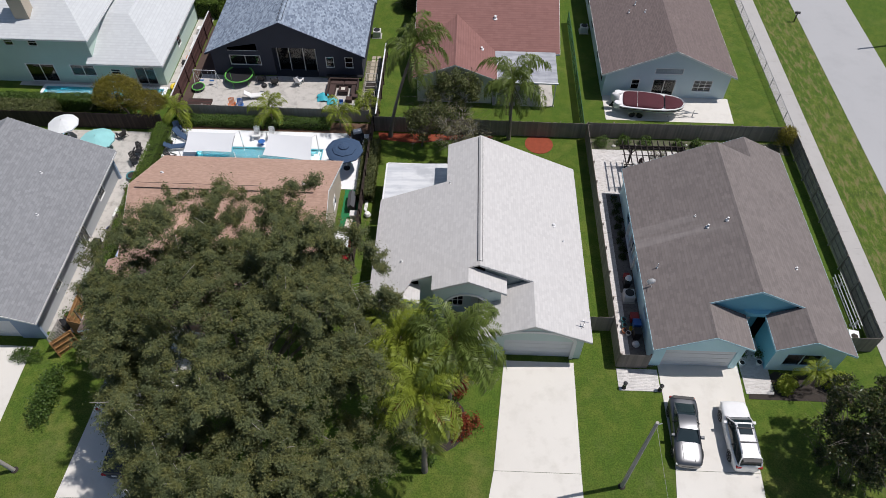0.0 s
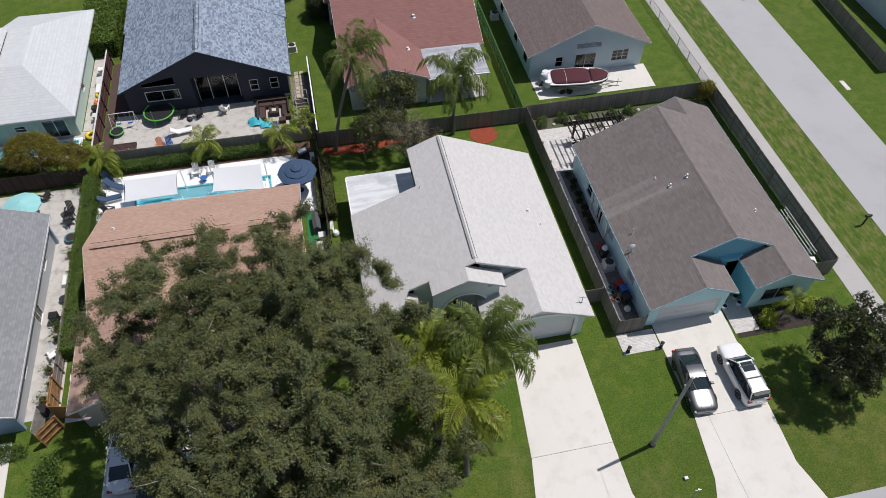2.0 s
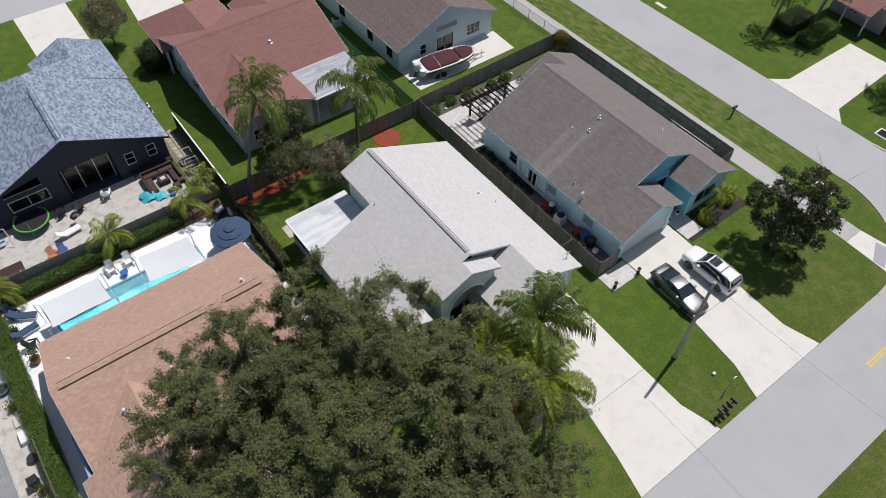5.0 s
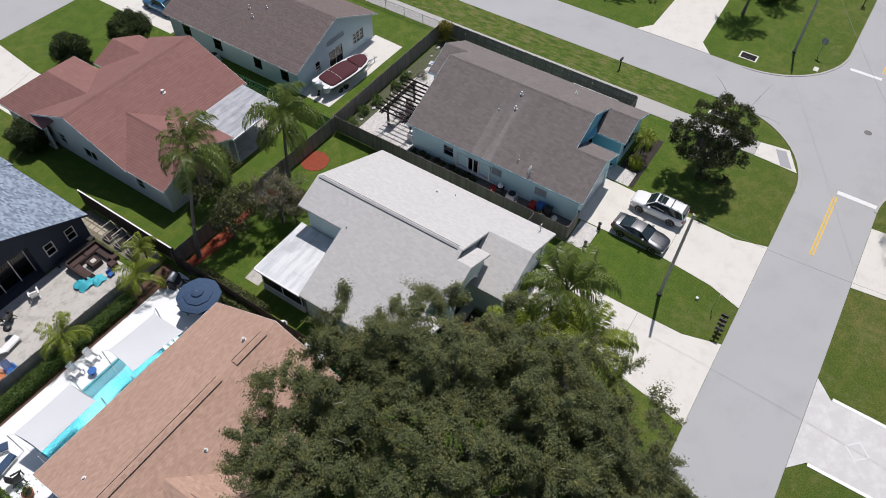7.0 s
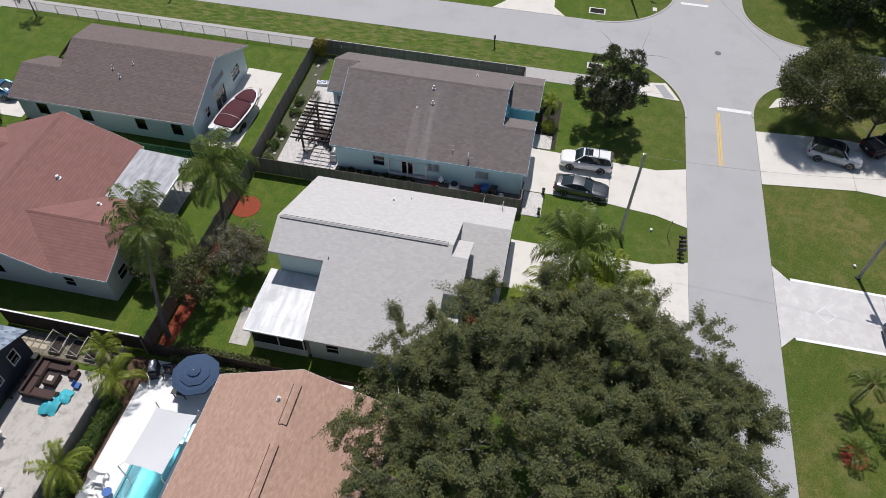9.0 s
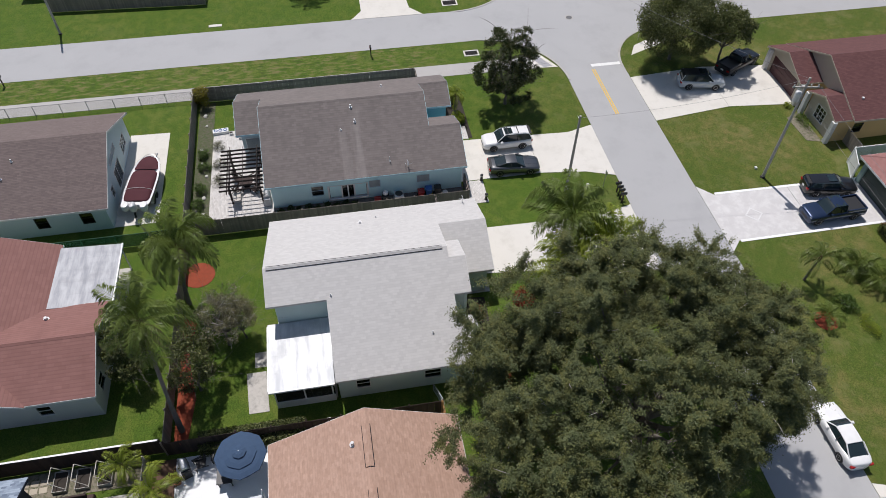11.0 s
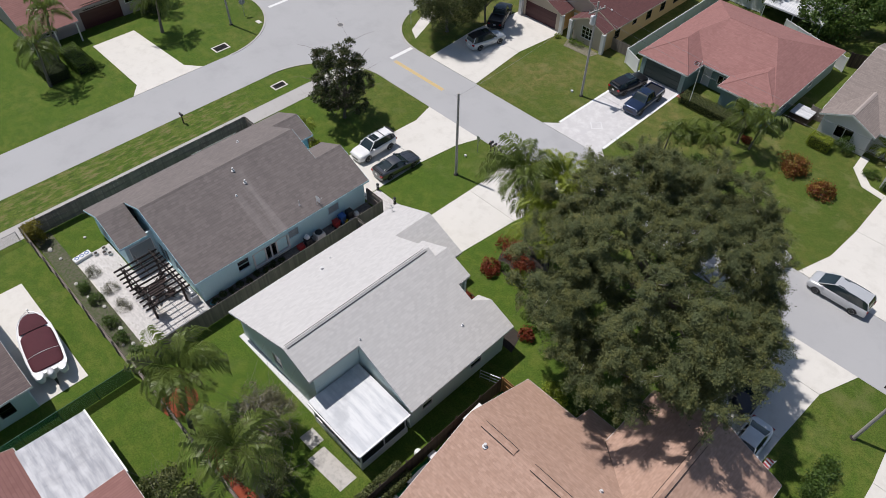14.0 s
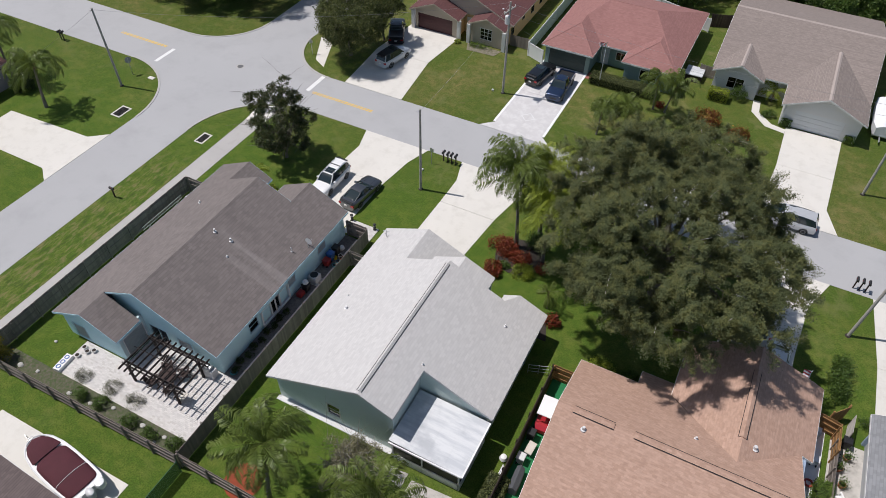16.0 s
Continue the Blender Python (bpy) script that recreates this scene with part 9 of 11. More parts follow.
# ---------------------------------------------------------------- street furniture
def utility_pole(at, h, label, arm=False, drum=False, lean=(0, 0), turn=0):
    ob = thing("utility_pole", (*at, 0), label, "utility pole", "utility poles", turn)
    part("shaft", Shape().tube([(0, 0, -0.3), (lean[0] * 0.5, lean[1] * 0.5, h / 2), (lean[0], lean[1], h)], [0.14, 0.12, 0.095], 10), POLE_WOOD, ob, here=True, smooth=True)
    part("collar", Shape().lathe([(0.24, 0.0), (0.24, 0.04), (0.17, 0.1)], 12), DARK_MULCH, ob, here=True)
    part("bracket", Shape().tube([(lean[0], lean[1], h - 0.35), (lean[0] + 0.35, lean[1] + 0.1, h - 0.25)], 0.03, 5), METAL, ob, here=True)
    if arm:
        part("crossarm", Shape().slab(-1.1, 1.1, -0.06, 0.06, h - 1.0, h - 0.86, 0.01), POLE_WOOD, ob, here=True)
        for x in (-1.0, -0.4, 0.4, 1.0):
            part("insulator", Shape().lathe([(0.03, h - 0.86), (0.055, h - 0.8), (0.04, h - 0.74), (0.055, h - 0.7), (0.02, h - 0.64)], 8, (x, 0, 0)), FASCIA_GREY, ob, here=True)
    if drum:
        part("transformer", Shape().lathe([(0.24, h - 2.3), (0.27, h - 2.25), (0.27, h - 1.45), (0.2, h - 1.38), (0.05, h - 1.34)], 14, (0.36, 0, 0)), FASCIA_GREY, ob, "grey drum transformer", here=True)
    return ob


utility_pole((11.1, 16.7), 9.3, "bare grey timber utility pole on a lawn strip")
utility_pole((10.8, -2.4), 11.0, "timber utility pole with transformer and crossarm", True, True, turn=80)
utility_pole((-27.85, 16.2), 8.6, "leaning timber utility pole by a driveway", lean=(-0.7, -0.5))
utility_pole((-27.5, -3.1), 10.0, "timber utility pole across the street", True)
utility_pole((49.7, 17.1), 9.4, "slim timber utility pole on the corner lawn", lean=(0.2, 0.1))
utility_pole((46.2, 66.0), 9.0, "timber utility pole on a far verge")


def wire(p, q, sag, label="thin overhead service wire between poles"):
    p, q = Vector(p), Vector(q)
    pts = [p.lerp(q, i / 14) - Vector((0, 0, sag * 4 * (i / 14) * (1 - i / 14))) for i in range(15)]
    solo("overhead_wire", Shape().tube([x - p for x in pts], 0.009, 4), WIRE, label, "wire", (0, 0, 0), "overhead wires").location = p


wire((10.6, -1.4, 10.3), (-27.4, -2.1, 9.4), 0.9)
wire((10.9, -3.4, 10.3), (-27.4, -4.1, 9.4), 1.0)
wire((10.8, -2.4, 10.9), (11.1, 16.7, 9.1), 0.5)
wire((10.8, -2.4, 10.9), (49.9, 17.2, 9.2), 1.2)
wire((10.8, -2.4, 9.0), (9.4, -10.4, 2.9), 0.2)
wire((49.9, 17.2, 9.2), (57.2, 24.0, 3.4), 0.2)


def letterbox(at, turn, label, n=1):
    ob = thing("letterbox", (*at, 0), label, "letterbox", "letterboxes", turn)
    for i in range(n):
        x = (i - (n - 1) / 2) * 0.48
        part("post", Shape().slab(x - 0.05, x + 0.05, -0.05, 0.05, -0.1, 1.02, 0.01), FENCE_DARK, ob, here=True)
        prof = [(-0.1, 0.0), (0.1, 0.0), (0.1, 0.14)] + [(0.1 * math.cos(math.pi * k / 8), 0.14 + 0.09 * math.sin(math.pi * k / 8)) for k in range(1, 8)] + [(-0.1, 0.14)]
        part("box", Shape().loft([[(x + a, y, 1.02 + b_) for a, b_ in prof] for y in (-0.27, 0.27)]), BLACK, ob, here=True)
        part("signal_arm", Shape().box(x + 0.1, x + 0.115, 0.0, 0.05, 1.1, 1.3), LAMP_RED, ob, here=True)


letterbox((10.9, 11.75), 0, "row of black letterboxes on posts at the road edge", 2)
letterbox((10.0, 11.75), 0, "pair of black letterboxes on posts at the road edge", 2)
letterbox((-28.2, 10.5), 0, "row of dark letterboxes on posts at the road edge", 3)
letterbox((36.2, 31.5), 90, "single black letterbox on a verge")
letterbox((63.5, 13.0), 0, "pair of letterboxes on the far verge", 2)
letterbox((38.0 - 1.2, 70.0), 90, "single dark letterbox on a verge")


def sign(at, turn, label, shape, h=2.1):
    ob = thing("street_sign", (*at, 0), label, "street sign", turn=turn)
    part("post", Shape().box(-0.03, 0.03, -0.02, 0.02, -0.1, h + 0.1), METAL, ob, here=True)
    n = {"octagon": 8, "square": 4}[shape]
    r = 0.4 if n == 8 else 0.3
    pts = [(r * math.cos(2 * math.pi * (k + 0.5) / n), r * math.sin(2 * math.pi * (k + 0.5) / n)) for k in range(n)]
    part("plate", Shape().loft([[(a, y, h - 0.2 + b_) for a, b_ in pts] for y in (-0.03, -0.02)]), PANEL_GREY if n == 8 else METAL, ob, here=True)


sign((50.3, 14.75), 70, "octagonal road sign seen from behind on a post", "octagon")
sign((12.0, 12.75), 0, "small square sign on a thin post", "square", 1.9)
sign((34.6, 1.0), 60, "small brown sign on a post at the corner", "square", 1.9)


def drain(at, w, d, label):
    ob = thing("storm_drain", (*at, 0), label, "storm drain")
    s = Shape()
    for a in ((-w / 2, w / 2, -d / 2, -d / 2 + 0.16), (-w / 2, w / 2, d / 2 - 0.16, d / 2), (-w / 2, -w / 2 + 0.16, -d / 2 + 0.16, d / 2 - 0.16), (w / 2 - 0.16, w / 2, -d / 2 + 0.16, d / 2 - 0.16)):
        s.slab(*a, -0.05, 0.06, 0.01)
    part("frame", s, CONCRETE, ob, "pale concrete frame", here=True)
    # shallow near-black block in place of the pit's darkness
    part("pit", Shape().box(-w / 2 + 0.16, w / 2 - 0.16, -d / 2 + 0.16, d / 2 - 0.16, -0.04, 0.012), DARK, ob, here=True)
    x = -w / 2 + 0.2
    while x < w / 2 - 0.2:
        part("grate_bar", Shape().box(x, x + 0.035, -d / 2 + 0.16, d / 2 - 0.16, 0.014, 0.05), surf("rusty_iron", (0.05, 0.045, 0.042), 0.8) if x < -w / 2 + 0.21 else bpy.data.materials["rusty_iron"], ob, here=True)
        x += 0.11


drain((46.0, 20.9), 1.3, 1.9, "large grated storm drain in a grass swale")
drain((35.0, 20.4), 1.1, 1.7, "grated storm drain in a grass verge")
for x, y, a, c_ in ((47.9, 14.3, 0.8, 0.5), (45.2, 48.7, 0.5, 1.5)):
    solo("concrete_pad", Shape().slab(x - a / 2, x + a / 2, y - c_ / 2, y + c_ / 2, -0.05, 0.06, 0.02), CONCRETE, "white concrete pad set in grass", "concrete pad", (x, y, 0), "concrete pads")
for x, y in ((12.35, 14.1), (12.0, -2.3)):
    ob = thing("utility_box", (x, y, 0), "small pale utility box on a lawn", "utility box", "utility boxes")
    part("case", Shape().slab(-0.11, 0.11, -0.09, 0.09, -0.05, 0.16, 0.02), FASCIA_GREY, ob, here=True)
    part("lid", Shape().slab(-0.125, 0.125, -0.1, 0.1, 0.16, 0.2, 0.015), FASCIA_GREY, ob, here=True)

# ---------------------------------------------------------------- small things, by kind
TERRACOTTA, TEAL, BLUE, RED, YEL = surf("terracotta", (0.36, 0.13, 0.06), 0.85), surf("teal_glaze", (0.05, 0.22, 0.25), 0.3), surf("blue_plastic", (0.04, 0.14, 0.42), 0.4), surf("red_plastic", (0.40, 0.03, 0.03), 0.45), surf("yellow_plastic", (0.75, 0.55, 0.03), 0.4)
BROWN_WICKER, CREAM, NAVY_CLOTH = surf("brown_wicker", (0.05, 0.03, 0.026), 0.8, 0.2, 3.0, 40.0, 0.4), surf("cream_cushion", (0.6, 0.56, 0.5), 0.9), surf("navy_canvas", (0.04, 0.075, 0.14), 0.9, 0.1, 2.0, 30.0, 0.2)
AQUA_CLOTH, STONE = surf("turquoise_sheet", (0.06, 0.48, 0.58), 0.6, 0.12, 2.0, 12.0, 0.4), surf("pale_stone", (0.5, 0.49, 0.46), 0.9, 0.2, 3.0, 20.0, 0.4)
GREEN_TUBE = surf("green_padding", (0.12, 0.42, 0.08), 0.6)


def pot(at, r, h, mat, label, plant=None, seed=0, group="plant pots"):
    ob = thing("plant_pot", (*at, 0.03), label, "plant pot", group)
    part("pot", Shape().lathe([(r * 0.7, 0), (r * 0.95, h * 0.85), (r, h * 0.87), (r, h), (r * 0.86, h), (r * 0.8, h * 0.9), (0.02, h * 0.9)], 14), mat, ob, here=True, smooth=True)
    part("soil", Shape().lathe([(r * 0.8, h * 0.9), (0.01, h * 0.92)], 12), DARK_MULCH, ob, here=True)
    if plant:
        rs = np.random.default_rng(seed + 200)
        n = 160
        P = rs.normal(size=(n, 3)) * np.array([r * 0.8, r * 0.8, r * 0.7]) + np.array([0, 0, h + r * 0.9])
        L = rs.uniform(0.08, 0.18, n)
        leaf_object("foliage", P, rs.normal(size=(n, 3)) + np.array([0, 0, 0.8]), L, L * 0.5, plant, ob, rs)


def bin_(at, mat, label, h=1.0, w=0.55, turn=0):
    ob = thing("wheeled_bin", (*at, 0.02), label, "bin", "bins", turn)
    part("body", Shape().loft([[(-w * a / 2, -w * a / 2, z), (w * a / 2, -w * a / 2, z), (w * a / 2, w * a / 2, z), (-w * a / 2, w * a / 2, z)] for a, z in ((0.8, 0.0), (1.0, h * 0.92), (1.06, h * 0.94))]), mat, ob, here=True)
    part("lid", Shape().slab(-w * 0.55, w * 0.55, -w * 0.58, w * 0.52, h * 0.94, h * 1.02, 0.03), mat, ob, here=True)
    for s in (-1, 1):
        part("wheel", Shape().tube([(s * w * 0.3, w * 0.5, 0.1), (s * w * 0.42, w * 0.5, 0.1)], 0.1, 10), RUBBER, ob, here=True)


def air_con(at, label):
    ob = thing("air_conditioner", (*at, 0), label, "air conditioner", "outdoor air conditioners")
    part("pad", Shape().slab(-0.5, 0.5, -0.5, 0.5, -0.05, 0.07, 0.02), OLD_CONCRETE, ob, here=True)
    s = Shape()
    part("case", Shape().slab(-0.4, 0.4, -0.4, 0.4, 0.07, 0.78, 0.05), FASCIA_GREY, ob, here=True)
    part("fan_grille", Shape().lathe([(0.34, 0.781), (0.34, 0.80), (0.05, 0.81)], 18), BLACK, ob, "dark round fan grille", here=True)
    for i in range(6):
        part("louvre", Shape().box(-0.405, 0.405, -0.405, 0.405, 0.15 + 0.1 * i, 0.17 + 0.1 * i), METAL, ob, here=True)


def lawn_chair(at, turn, mat, label, name="garden_chair", group="garden chairs"):
    ob = thing(name, (*at, 0.05), label, "chair", group, turn)
    part("seat", Shape().slab(-0.27, 0.27, -0.28, 0.27, 0.32, 0.37, 0.01, Matrix.Rotation(radians(-8), 4, 'X')), mat, ob, here=True)
    for i in range(5):
        x = -0.25 + i * 0.11
        part("back_slat", Shape().slab(x, x + 0.09, -0.012, 0.012, 0.0, 0.72 + 0.06 * math.sin(math.pi * i / 4), 0.006, Matrix.Translation((0, 0.26, 0.33)) @ Matrix.Rotation(radians(-20), 4, 'X')), mat, ob, here=True)
    for s in (-1, 1):
        part("arm", Shape().slab(s * 0.33 - 0.07, s * 0.33 + 0.07, -0.4, 0.3, 0.54, 0.57, 0.006), mat, ob, here=True)
        part("front_leg", Shape().slab(s * 0.33 - 0.04, s * 0.33 + 0.04, -0.36, -0.3, 0.0, 0.54, 0.006), mat, ob, here=True)
        part("back_leg", Shape().slab(s * 0.29 - 0.02, s * 0.29 + 0.02, -0.3, 0.5, 0.0, 0.08, 0.006, Matrix.Translation((0, 0, 0.3)) @ Matrix.Rotation(radians(-24), 4, 'X')), mat, ob, here=True)


def sun_lounger(at, turn, mat, label):
    ob = thing("sun_lounger", (*at, 0.05), label, "sun lounger", "sun loungers", turn)
    part("frame", Shape().slab(-0.32, 0.32, -1.0, 0.35, 0.26, 0.31, 0.01), WHITE, ob, here=True)
    part("mattress", Shape().slab(-0.3, 0.3, -0.98, 0.33, 0.31, 0.38, 0.03), mat, ob, here=True)
    part("backrest", Shape().slab(-0.3, 0.3, 0.0, 0.75, 0.0, 0.08, 0.03, Matrix.Translation((0, 0.33, 0.3)) @ Matrix.Rotation(radians(38), 4, 'X')), mat, ob, here=True)
    for x in (-0.28, 0.28):
        for y in (-0.9, 0.25):
            part("leg", Shape().slab(x - 0.025, x + 0.025, y - 0.025, y + 0.025, 0, 0.27, 0.005), WHITE, ob, here=True)


def umbrella(at, r, h, mat, label, tiers=1, sides=8):
    ob = thing("patio_umbrella", (*at, 0.05), label, "umbrella", "patio umbrellas")
    part("pole", Shape().tube([(0, 0, 0), (0, 0, h + 0.1)], 0.025, 8), METAL, ob, here=True)
    part("base", Shape().lathe([(0.3, 0), (0.3, 0.06), (0.06, 0.12), (0.05, 0.3)], 14), BLACK, ob, here=True)
    for t_ in range(tiers):
        ra, rb = r * (1 - 0.36 * t_), r * (0.64 - 0.36 * t_) * 0.96 if t_ < tiers - 1 else 0.03
        za, zb = h - 0.52 + 0.25 * t_, h - 0.52 + 0.21 * (t_ + 0.8)
        if tiers == 1:
            za, zb = h - 0.45, h
        ring = lambda q, z, d: [(q * (1 - (0.05 if k % 2 else 0)) * math.cos(math.pi * k / sides), q * (1 - (0.05 if k % 2 else 0)) * math.sin(math.pi * k / sides), z - (0.0 if k % 2 else d)) for k in range(2 * sides)]
        part("canopy", Shape().loft([ring(ra, za - 0.12, 0.0), ring(ra * 1.0, za, 0.03), ring((ra + rb) / 2, (za + zb) / 2 + 0.03, 0.02), ring(rb, zb, 0.0)], cap=t_ == tiers - 1), mat, ob, here=True)
    for k in range(sides):
        a = 2 * math.pi * k / sides
        part("rib", Shape().tube([(0, 0, h - 0.02), (r * 0.96 * math.cos(a), r * 0.96 * math.sin(a), h - (0.5 if tiers == 1 else 0.6))], 0.012, 4), METAL, ob, here=True)


def stones(items, label):
    for i, (x, y, q) in enumerate(items):
        rs = random.Random(i + 3)
        s = Shape().loft([[(q * f * math.cos(2 * math.pi * k / 8) * rs.uniform(0.85, 1.15), q * 0.8 * f * math.sin(2 * math.pi * k / 8) * rs.uniform(0.85, 1.15), z * q) for k in range(8)] for f, z in ((0.8, -0.1), (1.0, 0.2), (0.85, 0.5), (0.45, 0.68))])
        ob = solo("garden_stone", s, STONE, label, "stone", (0, 0, 0), "garden stones", smooth=True)
        ob.location = (x, y, 0.03)


# aqua house: pergola, yard and doorstep
PERGOLA = surf("dark_stained_timber", (0.035, 0.025, 0.022), 0.8, 0.2, 2.0, 25.0, 0.3)
pg = thing("pergola", (17.4, 44.7, 0.03), "dark stained timber pergola over a seating corner", "pergola")
for x in (15.2, 19.5):
    for y in (43.4, 46.0):
        part("post", Shape().slab(x - 0.08, x + 0.08, y - 0.08, y + 0.08, 0, 2.2, 0.01), PERGOLA, pg)
        for sx in (-1, 1):
            part("brace", Shape().tube([(x, y, 1.6), (x + sx * 0.5, y, 2.18)], 0.04, 4), PERGOLA, pg)
for y in (43.4, 46.0):
    for o in (-0.11, 0.11):
        part("beam", Shape().slab(14.1, 19.8, y + o - 0.03, y + o + 0.03, 2.2, 2.4, 0.01), PERGOLA, pg)
for i in range(11):
    x = 14.3 + i * 0.52
    part("rafter", Shape().slab(x, x + 0.05, 43.0, 46.7, 2.4, 2.58, 0.01), PERGOLA, pg)
for i in range(3):
    y = 43.5 + i * 1.2
    part("batten", Shape().slab(14.1, 19.9, y, y + 0.05, 2.58, 2.63, 0.008), PERGOLA, pg)
tb = thing("garden_table", (17.3, 44.8, 0.03), "dark round garden table under a pergola", "table")
part("top", Shape().lathe([(0.65, 0.70), (0.66, 0.72), (0.65, 0.74), (0.02, 0.745)], 20), BROWN_WICKER, tb, here=True)
part("leg", Shape().lathe([(0.3, 0), (0.3, 0.03), (0.05, 0.06), (0.05, 0.7)], 12), BROWN_WICKER, tb, here=True)
for i in range(4):
    a = radians(45 + 90 * i)
    lawn_chair((17.3 + 1.1 * math.cos(a), 44.8 + 1.1 * math.sin(a)), 45 + 90 * i - 90, BROWN_WICKER, "dark wicker chair round the pergola table", group="chairs round the pergola table")
sun_lounger((15.6, 45.6), 90, CREAM, "pale lounger in the shade of a pergola")
grill = thing("barbecue", (15.0, 42.95, 0.03), "covered grey barbecue against the house wall", "barbecue")
part("cabinet", Shape().slab(-0.6, 0.6, -0.28, 0.28, 0, 0.85, 0.02), FASCIA_GREY, grill, here=True)
part("hood", Shape().loft([[(x, 0.28 * math.cos(math.pi * k / 8), 0.86 + 0.32 * math.sin(math.pi * k / 8)) for k in range(9)] for x in (-0.4, 0.4)]), METAL, grill, here=True)
air_con((13.38, 31.4), "grey air conditioner beside an aqua wall")
bin_((13.4, 32.6), BLACK, "black bin with a white bag beside an aqua wall", 0.8)
solo("rubbish_bag", Shape().lathe([(0.16, 0), (0.26, 0.12), (0.22, 0.3), (0.07, 0.4), (0.1, 0.48)], 12), WHITE, "white knotted rubbish bag", "bag", smooth=True).location = (13.4, 32.6, 0.84)
solo("red_crate", Shape().slab(-0.22, 0.22, -0.3, 0.3, 0, 0.4, 0.02), RED, "red plastic crate by the wall", "crate").location = (13.5, 33.3, 0.03)
bin_((13.55, 28.7), BLUE, "blue barrel bin beside an aqua wall", 0.9)
bin_((13.5, 27.9), BLACK, "black bin beside an aqua wall", 0.95)
bin_((13.5, 29.4), RED, "red bin beside an aqua wall", 0.7)
solo("white_sack", Shape().lathe([(0.2, 0), (0.28, 0.15), (0.2, 0.35), (0.06, 0.42)], 12), WHITE, "white sack on the ground by bins", "sack", smooth=True).location = (13.4, 27.2, 0.03)
solo("yellow_bucket", Shape().lathe([(0.12, 0), (0.16, 0.32), (0.17, 0.33), (0.15, 0.33), (0.11, 0.05)], 12), YEL, "yellow bucket by bins", "bucket").location = (13.2, 28.5, 0.03)
for i, (x, y, m_2) in enumerate(((12.75, 29.3, TEAL), (12.75, 28.8, TEAL), (12.7, 28.3, TERRACOTTA), (12.95, 28.1, WHITE))):
    pot((x, y), 0.2, 0.3, m_2, "glazed pot on a paver path", None, i)
for i in range(9):
    shrub("edging_plant", (13.45 + 0.2 * (i % 2), 35.4 + i * 0.8), (0.4, 0.4, 0.35), WOOD_LEAF, "low dark plants in mulch beside an aqua wall", 150, (0.08, 0.16), 300 + i, group="edging plants")
hose = Shape()
hose.tube([(0.28 * math.cos(a * 0.5) * (1 - 0.004 * a), 0.28 * math.sin(a * 0.5) * (1 - 0.004 * a), 0.03 + 0.002 * a) for a in range(44)], 0.02, 5)
solo("garden_hose", hose, TEAL, "coiled green garden hose on mulch", "hose").location = (13.5, 42.0, 0.04)
for x, y in ((12.1, 23.7), (14.6, 23.6)):
    ob = thing("bollard_light", (x, y, 0.03), "short black bollard at the driveway edge", "bollard", "bollards")
    part("post", Shape().lathe([(0.16, 0), (0.16, 0.04), (0.12, 0.06), (0.12, 0.62), (0.15, 0.64), (0.15, 0.7), (0.04, 0.76)], 12), BLACK, ob, here=True)
    part("lens", Shape().lathe([(0.121, 0.5), (0.124, 0.5), (0.124, 0.6), (0.121, 0.6)], 12), FASCIA_GREY, ob, here=True)
for i, (x, y) in enumerate(((20.75, 25.9), (20.85, 26.5), (22.0, 26.0), (21.95, 26.6))):
    pot((x, y), 0.22, 0.36, WHITE, "white round pot at the entry", SHRUB_LEAF if i % 2 else None, 10 + i)
for i, (x, y) in enumerate(((25.1, 45.6), (24.6, 45.8), (24.2, 45.5), (25.0, 46.4))):
    pot((x, y), 0.2, 0.25, FASCIA_GREY if i % 2 else WHITE, "pale pot on pavers by a shed wing", None, 20 + i)
crate = thing("flower_trough", (25.4, 47.4, 0.03), "white trough with blue rings at the paver corner", "planter", turn=95)
part("trough", Shape().slab(-0.75, 0.75, -0.3, 0.3, 0, 0.3, 0.02), WHITE, crate, here=True)
for i in range(3):
    part("ring", Shape().tube([(-0.45 + 0.45 * i + 0.16 * math.cos(a * math.pi / 6), 0.16 * math.sin(a * math.pi / 6), 0.33) for a in range(13)], 0.035, 5), BLUE, crate, here=True)
stones([(23.0, 49.1, 0.22), (21.0, 49.0, 0.18), (19.2, 48.5, 0.2), (16.3, 48.6, 0.24), (14.3, 48.6, 0.2), (14.7, 49.2, 0.15), (26.6, 48.8, 0.18), (28.2, 49.0, 0.26), (27.6, 46.2, 0.16)], "pale rounded stone in a sandy bed")
for i, x in enumerate((29.75, 30.05)):
    ob = thing("ladder", (x, 29.0, 0.25 + 0.32 * i), "aluminium ladder laid along the fence", "ladder", "ladders")
    for s in (0, 0.32):
        part("stile", Shape().box(-0.02, 0.02, 0, 5.0, s - 0.03, s + 0.03), METAL, ob, here=True)
    for k in range(14):
        part("rung", Shape().tube([(0, 0.25 + 0.35 * k, 0), (0, 0.25 + 0.35 * k, 0.32)], 0.016, 5), METAL, ob, here=True)
    for k in (0.6, 4.2):
        part("trestle", Shape().slab(-0.06, 0.06, k - 0.1, k + 0.1, -0.25 - 0.32 * i, -0.03, 0.01), POLE_WOOD, ob, here=True)
wb = thing("wheelbarrow", (29.4, 28.3, 0.0), "white wheelbarrow with dark load by the fence", "wheelbarrow", turn=80)
part("tray", Shape().loft([[(-0.3 * a, -0.25 * a, z), (0.45 * a, -0.3 * a, z), (0.45 * a, 0.3 * a, z), (-0.3 * a, 0.25 * a, z)] for a, z in ((0.7, 0.32), (1.2, 0.6))]), WHITE, wb, here=True)
part("load", Shape().lathe([(0.3, 0.55), (0.2, 0.66), (0.02, 0.7)], 10), DARK_MULCH, wb, here=True)
